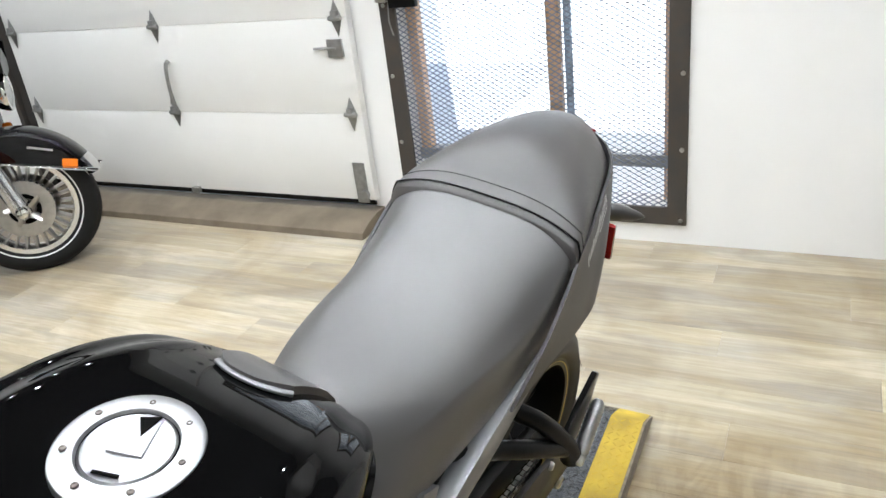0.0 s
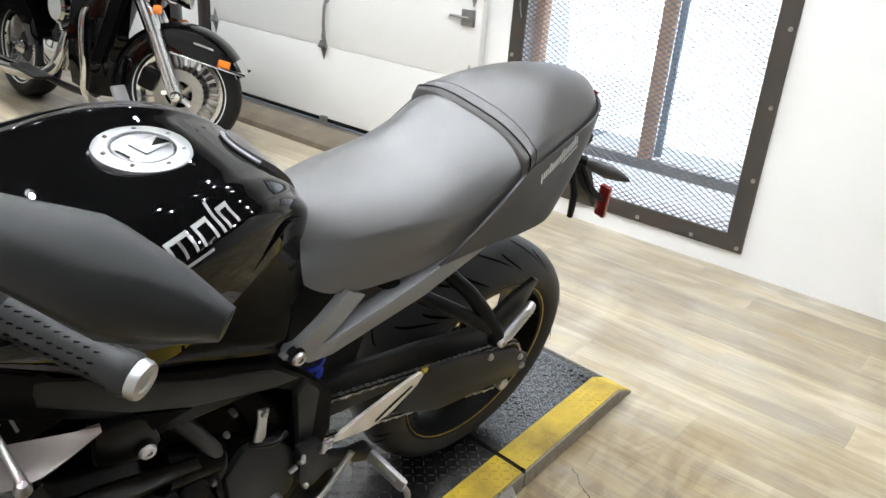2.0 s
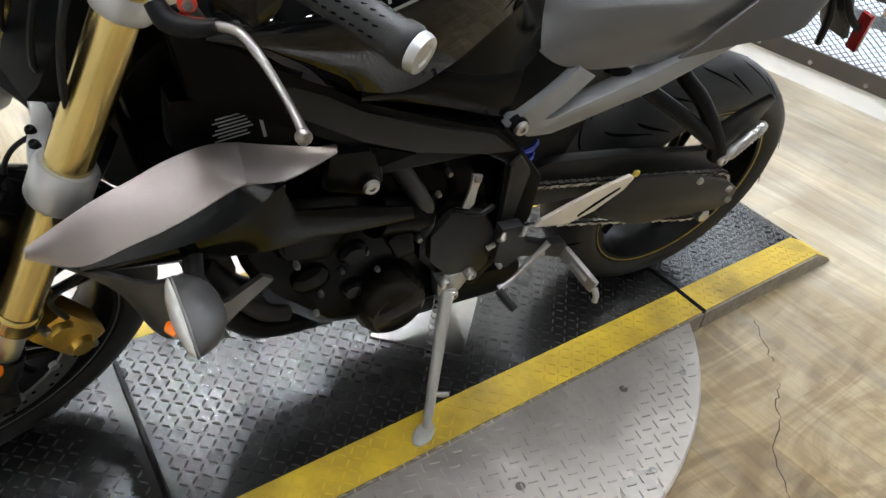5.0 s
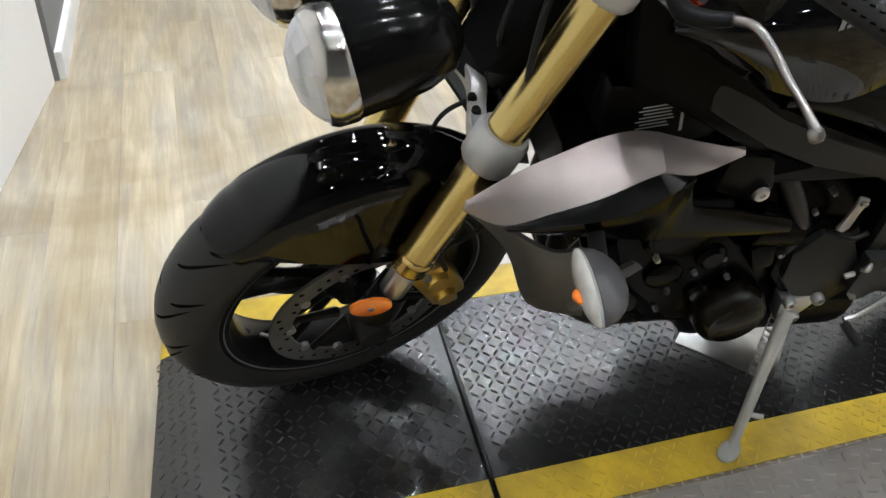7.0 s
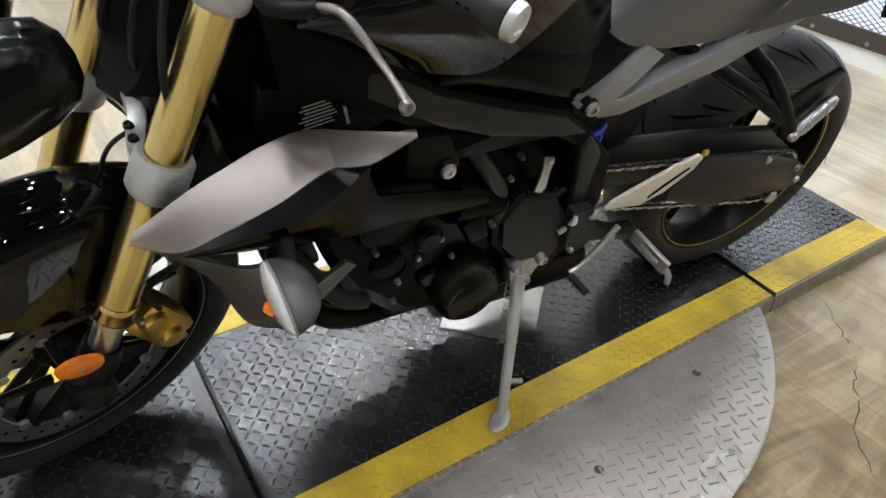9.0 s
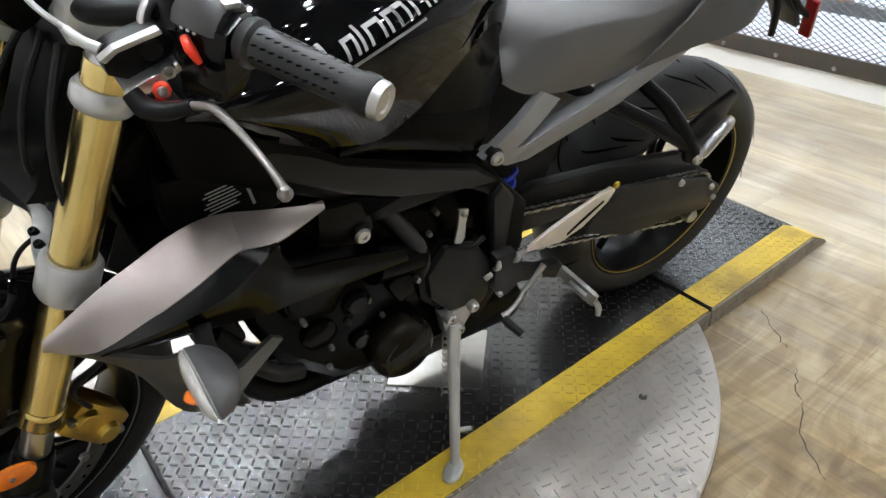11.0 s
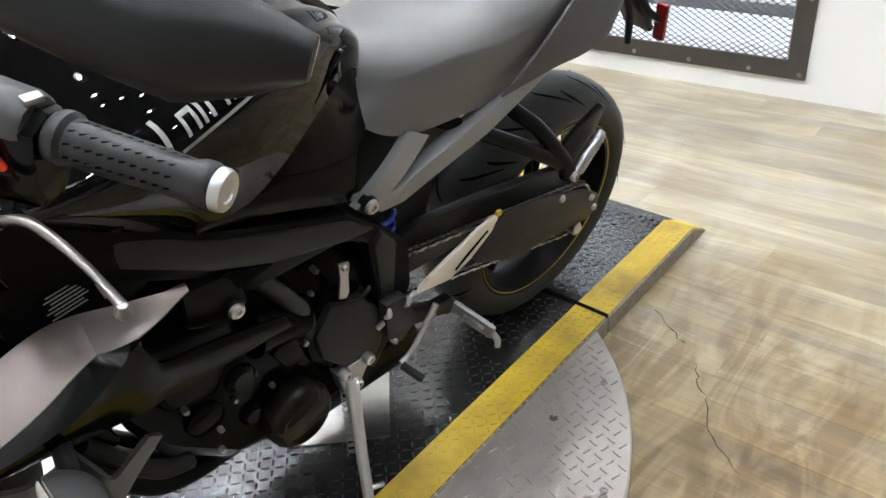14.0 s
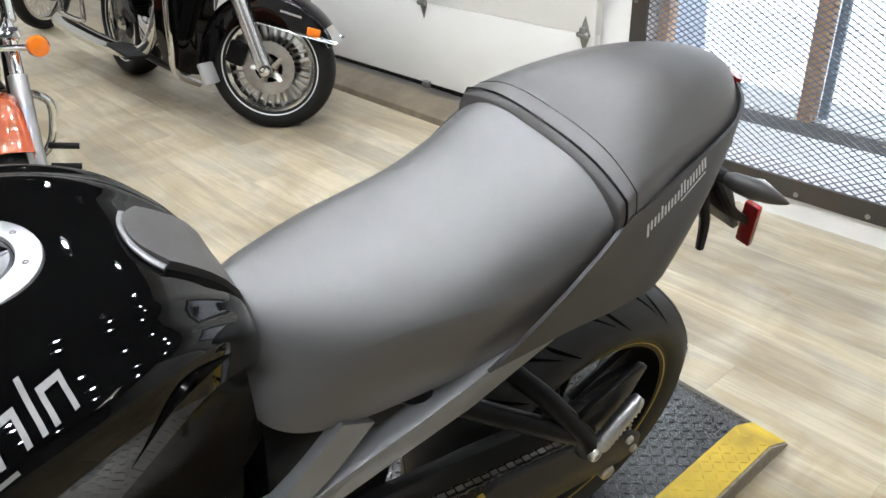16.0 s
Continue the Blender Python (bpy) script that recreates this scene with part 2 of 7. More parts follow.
WHITE_WALL = mat("white_wall_paint", (0.84, 0.835, 0.82), 0.6, noise_scale=1.3, noise_mix=0.3, dark=(0.7, 0.69, 0.67), bump=0.08, bump_scale=160)
GREY_WALL = mat("grey_wall_paint", (0.2, 0.2, 0.2), 0.6, noise_scale=1.3, noise_mix=0.3, bump=0.08, bump_scale=160)
CEILING = mat("ceiling_paint", (0.03, 0.03, 0.032), 0.8, noise_scale=2, noise_mix=0.1)
DOOR_WHITE = mat("white_door_steel", (0.74, 0.735, 0.71), 0.42, noise_scale=2.2, noise_mix=0.35, dark=(0.66, 0.65, 0.62), bump=0.1, bump_scale=120)
GALV = mat("galvanised_steel", (0.33, 0.33, 0.32), 0.45, metal=0.8, noise_scale=40, noise_mix=0.5)
DARK_STEEL = mat("dark_mill_steel", (0.075, 0.07, 0.066), 0.5, metal=0.6, noise_scale=14, noise_mix=0.6, dark=(0.11, 0.085, 0.065), rough_var=0.1)
BROWN_FRAME = mat("brown_window_frame", (0.6, 0.36, 0.2), 0.5, noise_scale=18, noise_mix=0.4)
MESH_GREY = mat("expanded_metal", (0.19, 0.215, 0.27), 0.5, metal=0.2)
SEAL = mat("black_rubber_seal", (0.004, 0.004, 0.004), 0.2, spec=0.15)
CONCRETE = mat("concrete_sill", (0.17, 0.135, 0.095), 0.85, noise_scale=7, noise_mix=0.8, dark=(0.1, 0.08, 0.055), bump=0.4, bump_scale=60)
SNOW_LIGHT = emitter("daylight_backdrop", (0.88, 0.94, 1.0), 1.05)
LIGHT_FACE = emitter("lamp_face", (0.935, 0.98, 1.03), 1620.0)
TUBE_FACE = emitter("tube_face", (1.0, 0.97, 0.93), 14.0)
WHITE_TRIM = mat("white_trim", (0.75, 0.75, 0.74), 0.45, noise_scale=6, noise_mix=0.15)
YELLOW_PAINT = mat("yellow_paint", (0.62, 0.43, 0.028), 0.48, noise_scale=9, noise_mix=0.85, dark=(0.26, 0.18, 0.03), rough_var=0.1, bump=0.15, bump_scale=200)
BLACK_DECK = mat("black_deck_paint", (0.013, 0.0127, 0.012), 0.25, spec=0.5, noise_scale=5, noise_mix=0.6, dark=(0.007, 0.0068, 0.0065), rough_var=0.06, bump=0.04, bump_scale=900)
LUG_BLACK = mat("worn_black_lug", (0.022, 0.0214, 0.0203), 0.28, spec=0.5, noise_scale=11, noise_mix=0.8, dark=(0.01, 0.0098, 0.009), rough_var=0.05)
for m in (BLACK_DECK, LUG_BLACK):
    m.node_tree.nodes["Principled BSDF"].inputs["IOR"].default_value = 1.75
BARE_DECK = mat("bare_tread_plate", (0.56, 0.525, 0.485), 0.3, metal=0.7, noise_scale=6, noise_mix=0.6, dark=(0.33, 0.295, 0.26), rough_var=0.1, bump=0.1, bump_scale=260)
WORN_EDGE = mat("worn_steel_edge", (0.3, 0.265, 0.22), 0.5, metal=0.5, noise_scale=60, noise_mix=0.7, bump=0.3, bump_scale=150)
CRACK = mat("floor_crack", (0.04, 0.03, 0.025), 0.9)


def plank_material(name, light, tan, grey):
    """Printed vinyl plank: blotches and grain drawn out along the plank, each plank shifted by its own random number."""
    m = bpy.data.materials.new(name)
    m.use_nodes = True
    nt = m.node_tree
    b = nt.nodes["Principled BSDF"]
    tc, info = nt.nodes.new("ShaderNodeTexCoord"), nt.nodes.new("ShaderNodeObjectInfo")
    mul = nt.nodes.new("ShaderNodeVectorMath")
    mul.operation = "SCALE"
    comb = nt.nodes.new("ShaderNodeCombineXYZ")
    for k in range(3):
        nt.links.new(info.outputs["Random"], comb.inputs[k])
    mul.inputs["Scale"].default_value = 37.0
    nt.links.new(comb.outputs[0], mul.inputs[0])
    add = nt.nodes.new("ShaderNodeVectorMath")
    nt.links.new(tc.outputs["Object"], add.inputs[0])
    nt.links.new(mul.outputs[0], add.inputs[1])

    def stretched(sx, sy, scale, detail, rough=0.55, bend=0.0):
        mp = nt.nodes.new("ShaderNodeMapping")
        mp.inputs["Scale"].default_value = (sx, sy, 1)
        nt.links.new(add.outputs[0], mp.inputs[0])
        n = nt.nodes.new("ShaderNodeTexNoise")
        n.inputs["Scale"].default_value, n.inputs["Detail"].default_value, n.inputs["Roughness"].default_value = scale, detail, rough
        n.inputs["Distortion"].default_value = bend
        nt.links.new(mp.outputs[0], n.inputs["Vector"])
        return n

    blot, strip, grain = stretched(7, 1.4, 1.0, 5, 0.6, 1.0), stretched(11, 1.3, 1.0, 5, 0.6, 1.2), stretched(90, 4, 1.0, 6, 0.65, 0.6)

    def ramp(src, lo, hi):
        r = nt.nodes.new("ShaderNodeMapRange")
        r.inputs[1].default_value, r.inputs[2].default_value = lo, hi
        nt.links.new(src, r.inputs[0])
        return r.outputs[0]

    def mix(fac, a, c):
        x = nt.nodes.new("ShaderNodeMix")
        x.data_type = "RGBA"
        if isinstance(fac, float):
            x.inputs[0].default_value = fac
        else:
            nt.links.new(fac, x.inputs[0])
        for sock, v in ((x.inputs[6], a), (x.inputs[7], c)):
            if isinstance(v, tuple):
                sock.default_value = (*v, 1)
            else:
                nt.links.new(v, sock)
        return x.outputs[2]

    c1 = mix(ramp(blot.outputs["Fac"], 0.42, 0.6), tan, grey)
    c2 = mix(ramp(strip.outputs["Fac"], 0.45, 0.68), c1, light)
    # every plank has its own tone
    tone = nt.nodes.new("ShaderNodeMix")
    tone.data_type, tone.blend_type = "RGBA", "MULTIPLY"
    tone.inputs[0].default_value = 1.0
    nt.links.new(c2, tone.inputs[6])
    nt.links.new(mix(info.outputs["Random"], (0.82, 0.79, 0.75), (1.1, 1.09, 1.07)), tone.inputs[7])
    c2 = tone.outputs[2]
    # worn, walked-on stains that run over the joints
    geo, big = nt.nodes.new("ShaderNodeNewGeometry"), nt.nodes.new("ShaderNodeTexNoise")
    big.inputs["Scale"].default_value, big.inputs["Detail"].default_value, big.inputs["Distortion"].default_value = 1.7, 4, 1.4
    nt.links.new(geo.outputs["Position"], big.inputs["Vector"])
    st = nt.nodes.new("ShaderNodeMix")
    st.data_type, st.blend_type = "RGBA", "MULTIPLY"
    st.inputs[0].default_value = 0.75
    nt.links.new(c2, st.inputs[6])
    nt.links.new(mix(ramp(big.outputs["Fac"], 0.4, 0.62), (0.7, 0.63, 0.53), (1.0, 1.0, 1.0)), st.inputs[7])
    c2 = st.outputs[2]
    # a dirtier, browner patch of floor beside the turntable
    dist, wob = nt.nodes.new("ShaderNodeVectorMath"), nt.nodes.new("ShaderNodeTexNoise")
    dist.operation = "DISTANCE"
    dist.inputs[1].default_value = (0.52, 0.55, 0)
    wob.inputs["Scale"].default_value, wob.inputs["Detail"].default_value, wob.inputs["Distortion"].default_value = 3.2, 5, 2.2
    nt.links.new(geo.outputs["Position"], dist.inputs[0])
    nt.links.new(geo.outputs["Position"], wob.inputs["Vector"])
    reach = nt.nodes.new("ShaderNodeMath")
    reach.operation = "MULTIPLY_ADD"
    reach.inputs[1].default_value = 0.9
    nt.links.new(wob.outputs["Fac"], reach.inputs[0])
    nt.links.new(dist.outputs["Value"], reach.inputs[2])
    dirt = nt.nodes.new("ShaderNodeMix")
    dirt.data_type, dirt.blend_type = "RGBA", "MULTIPLY"
    dirt.inputs[0].default_value = 1.0
    nt.links.new(c2, dirt.inputs[6])
    swirl, run = nt.nodes.new("ShaderNodeTexNoise"), nt.nodes.new("ShaderNodeMapping")
    run.inputs["Rotation"].default_value, run.inputs["Scale"].default_value = (0, 0, radians(35)), (1.0, 3.2, 1.0)
    nt.links.new(geo.outputs["Position"], run.inputs[0])
    nt.links.new(run.outputs[0], swirl.inputs["Vector"])
    swirl.inputs["Scale"].default_value, swirl.inputs["Detail"].default_value, swirl.inputs["Distortion"].default_value = 2.6, 6, 2.6
    smear = mix(ramp(swirl.outputs["Fac"], 0.42, 0.6), (0.55, 0.46, 0.34), (0.86, 0.79, 0.66))
    nt.links.new(mix(ramp(reach.outputs[0], 1.0, 1.6), smear, (1.0, 1.0, 1.0)), dirt.inputs[7])
    c2 = dirt.outputs[2]
    x = nt.nodes.new("ShaderNodeMix")
    x.data_type, x.blend_type = "RGBA", "MULTIPLY"
    x.inputs[0].default_value = 0.45
    nt.links.new(c2, x.inputs[6])
    g = mix(ramp(grain.outputs["Fac"], 0.3, 0.65), (0.55, 0.5, 0.45), (1.0, 1.0, 1.0))
    nt.links.new(g, x.inputs[7])
    nt.links.new(x.outputs[2], b.inputs["Base Color"])
    b.inputs["Roughness"].default_value = 0.28
    b.inputs["Specular IOR Level"].default_value = 0.45
    bp = nt.nodes.new("ShaderNodeBump")
    bp.inputs["Strength"].default_value, bp.inputs["Distance"].default_value = 0.25, 0.001
    nt.links.new(grain.outputs["Fac"], bp.inputs["Height"])
    nt.links.new(bp.outputs[0], b.inputs["Normal"])
    return m


PLANK = plank_material("vinyl_plank", (0.585, 0.54, 0.43), (0.46, 0.405, 0.29), (0.405, 0.378, 0.325))
WORN_YELLOW = mat("yellow_paint_worn_lugs", (0.62, 0.42, 0.026), 0.5, noise_scale=5, noise_mix=0.9, dark=(0.2, 0.14, 0.03), rough_var=0.1)
MESH_FLASH = mat("blue_grey_flashing", (0.25, 0.33, 0.42), 0.5, noise_scale=8, noise_mix=0.3)
# Pale blue, so that the daylight strip under the door reads bright.
GAP_SLAB = mat("pale_gap_slab", (0.75, 0.82, 0.92), 0.7, noise_scale=8, noise_mix=0.2, bump=0.3, bump_scale=40)
UNDERLAY = mat("floor_underlay", (0.1, 0.075, 0.045), 0.8, noise_scale=5, noise_mix=0.4)

# ---- structure ----
def structure(name, bm, material, label, category):
    return tagged(part(name, bm, material), label, category, kind="structure")


def slab(bm, x0, x1, y0, y1, z0, z1):
    return box(x1 - x0, y1 - y0, z1 - z0, pose((x0 + x1) / 2, (y0 + y1) / 2, (z0 + z1) / 2), bm=bm)


floor = structure("floor", slab(None, -1.9, ROOM_X1 + 0.3, ROOM_Y0, ROOM_Y1, -0.12, -0.004), UNDERLAY, "pale tan and grey wood-look vinyl plank floor", "floor")

bm = bmesh.new()
for y0, y1, z0, z1 in ((ROOM_Y0, -3.18, 0, ROOM_Z), (-3.18, -1.16, 2.25, ROOM_Z), (-1.16, -0.93, 0, ROOM_Z), (-0.93, 0.15, 0, 0.14), (-0.93, 0.15, 2.05, ROOM_Z), (0.15, 0.925, 0, ROOM_Z)):
    slab(bm, -1.81, -1.65, y0, y1, z0, z1)
structure("wall_rear", bm, WHITE_WALL, "smooth white painted wall around window and garage door", "wall")
structure("wall_return", slab(None, -1.65, -1.09, 0.925, ROOM_Y1, 0, ROOM_Z), WHITE_WALL, "white painted wall corner jutting into the room", "wall")
structure("wall_side", slab(None, -1.81, 2.9, ROOM_Y1, ROOM_Y1 + 0.15, 0, ROOM_Z), GREY_WALL, "plain grey painted wall", "wall")
structure("wall_far", slab(None, -1.81, 2.9, ROOM_Y0 - 0.15, ROOM_Y0, 0, ROOM_Z), WHITE_WALL, "plain white painted wall at the far end", "wall")
structure("wall_front", slab(None, 2.035, 2.2, ROOM_Y0, -1.56, 0, ROOM_Z), GREY_WALL, "grey painted wall with white baseboard", "wall")
structure("baseboard", slab(None, 2.012, 2.034, ROOM_Y0, -1.57, 0, 0.09), WHITE_TRIM, "white painted wooden baseboard", "baseboard")
bm = box(0.12, 5.2, ROOM_Z, pose(2.105, -1.55, ROOM_Z / 2, 0, 0, -7.4) @ pose(0, 2.6, 0), 0.004)
structure("wall_partition", bm, WHITE_WALL, "white painted partition wall end beside the aisle", "wall")
structure("ceiling", slab(None, -1.81, 3.0, ROOM_Y0 - 0.15, ROOM_Y1 + 0.15, ROOM_Z, ROOM_Z + 0.1), CEILING, "plain dark painted ceiling", "ceiling")
tagged(part("backdrop", slab(None, -4.6, -4.55, -9, 6, -6, 6), SNOW_LIGHT), "bright overcast daylight outside", "backdrop", kind="structure")

# concrete sill in the door opening
bm = bmesh.new()
prof = [(-1.425, -0.004), (-1.432, 0.03), (-1.5, 0.055), (-1.58, 0.07), (-1.654, 0.07), (-1.654, -0.1), (-1.425, -0.1)]
plate(prof, -3.27, -1.115, 0.004, bm)
# Pale slab added outside; it makes the strip of daylight under the door.
structure("ground_outside", slab(None, -4.5, -1.655, -3.17, -1.165, 0.0, 0.0745), GAP_SLAB, "pale slab outside, added to show daylight in the door gap", "ground")
structure("door_sill", bm, CONCRETE, "stained brown concrete sill under the garage door", "sill")


# ---- sectional garage door ----
def garage_door():
    d = empty("door_1", pose(-1.61, -2.16, 0.105))
    w, panel_h = 2.08, 0.405
    for k in range(6):
        bm = box(0.04, w, panel_h - 0.0012, None, 0.002)
        part("panel", bm, DOOR_WHITE, d, m=pose(0, 0, panel_h * (k + 0.5) + 0.012))
    part("bottom_seal", box(0.014, w, 0.024, None, 0.004), SEAL, d, "black rubber bottom seal", m=pose(0.014, 0, 0.008))

    def hinge(y, z):
        bm = plate([(-0.028, 0), (0, 0.075), (0.028, 0), (0, -0.075)], 0, 0.003, 0.0008)
        part("hinge", bm, GALV, d, "galvanised diamond-shaped hinge", m=pose(0.0205, y, z, 0, 0, -90))
        part("hinge_knuckle", lathe([(0.009, -0.03), (0.012, -0.02), (0.012, 0.02), (0.009, 0.03)], 12), GALV, d, m=pose(0.032, y, z, 90))
        part("hinge_bracket", box(0.02, 0.03, 0.04, None, 0.004), GALV, d, m=pose(0.032, y, z + 0.01))
    for y in (-0.99, -0.01, 0.99):
        for k in (1, 2, 3, 4, 5):
            hinge(y, panel_h * k + 0.012)
    # lift handle
    part("lift_handle", tube([(0.025, 0.02, 0.66), (0.05, 0.025, 0.64), (0.045, 0.01, 0.56), (0.03, -0.005, 0.5), (0.025, -0.01, 0.46)], [0.012, 0.009, 0.008, 0.009, 0.014], 8), GALV, d, "bent steel lift handle")
    # latch, corner bracket, floor catch
    bm = box(0.012, 0.075, 0.075, pose(0.026, 0.965, 0.7), 0.003)
    rod((0.03, 0.97, 0.7), (0.03, 0.86, 0.7), 0.006, 8, bm)
    part("slide_latch", bm, GALV, d, "steel slide latch")
    bm = box(0.006, 0.06, 0.19, pose(0.023, 0.98, 0.1), 0.002)
    lathe([(0.0, 0), (0.022, 0), (0.022, 0.02), (0, 0.02)], 14, bm, pose(0.03, 1.0, 0.05, 0, 90))
    part("corner_bracket", bm, GALV, d, "galvanised corner bracket with roller")
    part("floor_catch", box(0.03, 0.045, 0.03, pose(0.03, 0.0, 0.016), 0.004), GALV, d)
    return tagged(d, "white sectional garage door with steel hinges, closed", "garage door", kind="structure")


garage_door()
for y, nm in ((-3.235, "door_track"), (-1.105, "door_track")):
    bm = bmesh.new()
    slab(bm, -1.648, -1.585, y - 0.02, y - 0.016, 0.1, 2.3)
    slab(bm, -1.648, -1.64, y - 0.016, y + 0.012, 0.1, 2.3)
    if y < -2:
        slab(bm, -1.648, -1.56, y - 0.055, y - 0.025, 0.02, 2.5)
        tagged(part(nm, bm, DARK_STEEL), "dark steel vertical garage door track", "door track", kind="structure")
    else:
        bm.free()


# ---- window with security screen ----
def window():
    y0, y1, z0, z1 = -0.99, 0.222, 0.083, 2.1
    w = empty("window_1", pose(-1.65, 0, 0))
    # outer steel angle frame, four bars
    t = 0.07
    for nm, a, b, c, d_ in (("frame_bar", y0, y0 + t, z0, z1), ("frame_bar", y1 - t, y1, z0, z1), ("frame_bar", y0 + t, y1 - t, z0, z0 + t), ("frame_bar", y0 + t, y1 - t, z1 - t, z1)):
        bm = slab(None, 0.001, 0.014, a, b, c, d_)
        part(nm, bm, DARK_STEEL, w, "dark mill-steel angle bar")
    for y in (y0 + 0.02, y1 - 0.02):
        for k in range(8):
            part("screw", bolt((0.014, y, z0 + 0.02 + k * 0.285), (1, 0, 0), 0.009), STEEL, w)
    for k in range(1, 5):
        part("screw", bolt((0.014, y0 + 0.02 + k * 0.245, z0 + 0.02), (1, 0, 0), 0.009), STEEL, w)
    # expanded metal screen
    cw, ch = 0.037, 0.021
    bm = bmesh.new()
    ya, yb, za, zb = y0 + 0.05, y1 - 0.05, z0 + 0.05, z1 - 0.05
    n, rows = int((yb - ya) / (cw / 2)), int((zb - za) / (ch / 2))
    hw = 0.0021
    for r in range(rows):
        zc = za + r * ch / 2
        prev = None
        for k in range(n + 1):
            y, z = ya + k * cw / 2, zc + (ch / 2 if (k + r) % 2 else 0)
            cur = [bm.verts.new((-0.006 + dx, y, z + dz)) for dx, dz in ((-0.0015, -hw), (0.0015, -hw), (0.0015, hw), (-0.0015, hw))]
            if prev:
                for j in range(4):
                    bm.faces.new((prev[j], prev[(j + 1) % 4], cur[(j + 1) % 4], cur[j]))
            prev = cur
    part("screen", bm, MESH_GREY, w, "grey expanded metal security screen", sharp=20)
    # window behind: brown sash and mullion, glass
    d0, d1 = -0.13, -0.07
    sash = ((y0 + 0.07, y0 + 0.115, 0.33, 2.0), (-0.325, -0.275, 0.33, 2.0), (y1 - 0.1, y1 - 0.055, 0.15, 2.05))
    for a, b, c, e in sash:
        part("sash_bar", box(d1 - d0, b - a, e - c, pose((d0 + d1) / 2, (a + b) / 2, (c + e) / 2), 0.006), BROWN_FRAME, w, "brown window sash bar")
    part("sill_bar", box(0.07, 1.1, 0.05, pose(-0.1, -0.38, 0.31), 0.006), GALV, w, "weathered grey sill bar")
    for a, b in ((y0 + 0.115, -0.325), (-0.275, y1 - 0.1)):
        p = part("pane", slab(None, -0.104, -0.1, a, b, 0.335, 2.0), glass("window_glass", (0.97, 0.99, 1)), w, "clear window pane")
        p.visible_shadow = False
    part("mullion_flashing", box(0.02, 0.03, 1.65, pose(-0.115, -0.25, 1.17), 0.003), MESH_FLASH, w)
    # lock box and cable
    part("lock_box", box(0.03, 0.12, 0.1, pose(0.03, y0 + 0.12, 1.0), 0.005), SATIN_BLACK, w, "black lock box on the screen")
    part("lock_lever", box(0.02, 0.05, 0.09, pose(0.05, y0 + 0.035, 1.02), 0.005), STEEL, w)
    part("cable", tube([(0.02, y0 + 0.05, 0.98), (0.03, y0 + 0.048, 0.9), (0.02, y0 + 0.055, 0.84)], 0.003, 6), GALV, w)
    return tagged(w, "bright window behind a dark steel-framed expanded metal screen", "window", kind="structure")


window()


# ---- ceiling lights ----
def downlight():
    e = empty("ceiling_light", pose(0, 0, 0))
    part("housing", lathe([(0.0, 0.0), (0.06, 0.0), (0.07, -0.01), (0.066, -0.086), (0.056, -0.09), (0.05, -0.086), (0.045, -0.05), (0.0, -0.046)], 20), SATIN_BLACK, e, "black spotlight can")
    part("lens", lathe([(0.0, -0.058), (0.026, -0.058), (0.026, -0.052), (0.0, -0.052)], 16), LIGHT_FACE, e, "glowing lamp lens")
    return tagged(e, "small round black ceiling spotlight, lit", "ceiling light", "ceiling spotlights")


first = downlight()
spots = [(x, y) for y in (-6.4, -5.0, -3.8, -2.7, -1.7, -0.8, 0.1) for x in (-1.1, -0.4, 0.3, 1.0, 1.7) if x < 1.5 or not -4 < y < -1] + [(-0.75, 1.2), (0.1, 1.2), (0.9, 1.2), (1.7, 1.2), (-0.4, 2.5), (0.6, 2.5), (1.6, 2.5)]
first.location = (spots[0][0], spots[0][1], ROOM_Z)
for x, y in spots[1:]:
    copy_thing(first, pose(x + 0.12 * math.sin(y * 7), y, ROOM_Z))


def strip_light(x, y):
    e = empty("strip_light", pose(x, y, ROOM_Z))
    part("tray", box(0.16, 1.5, 0.05, pose(0, 0, -0.025), 0.008), WHITE_TRIM, e)
    part("tube_lamp", lathe([(0.018, -0.7), (0.018, 0.7)], 12, m=pose(0, 0, -0.075, 90)), TUBE_FACE, e, "glowing tube")
    return tagged(e, "white ceiling strip light with one lit tube", "strip light", "ceiling strip lights")


for x, y in ((1.9, -0.6), (-0.3, 2.2)):
    strip_light(x, y)
lamp("window_daylight", look((-1.95, -0.4, 1.1), (0, -0.4, 0.8)), 1.0, 1.6, 10, (0.9, 0.95, 1.0))

# ---- turntable disc and display platform ----
SKEW = 0.07
DECK_Z = 0.05


def lug_mesh(bm, x, y, z, turn, length=0.021, wid=0.0068, h=0.0026):
    """One raised lug of tread plate: a long low lens."""
    c, s = math.cos(turn), math.sin(turn)
    ring = [(-length, 0), (-length * 0.75, wid), (length * 0.75, wid), (length, 0), (length * 0.75, -wid), (-length * 0.75, -wid)]
    height = z if callable(z) else lambda a, b: z

    def corner(u, v, k, lift):
        px, py = x + (u * c - v * s) * k, y + (u * s + v * c) * k
        return bm.verts.new((px, py, height(px, py) + lift))
    base = [corner(u, v, 0.5, -0.0003) for u, v in ring]
    top = [corner(u, v, 0.4, h) for u, v in ring]
    for k in range(6):
        bm.faces.new((base[k], base[(k + 1) % 6], top[(k + 1) % 6], top[k]))
    bm.faces.new(top)


def lugs(inside, x0, x1, y0, y1, z, turn0=0.0, pitch=0.0285, h=0.0024):
    bm = bmesh.new()
    i = 0
    x = x0
    while x < x1:
        j, y = 0, y0
        while y < y1:
            if inside(x, y):
                lug_mesh(bm, x, y, z, turn0 + (math.pi / 4 if (i + j) % 2 else -math.pi / 4), pitch * 0.9, pitch * 0.15, h)
            y += pitch
            j += 1
        x += pitch
        i += 1
    return bm


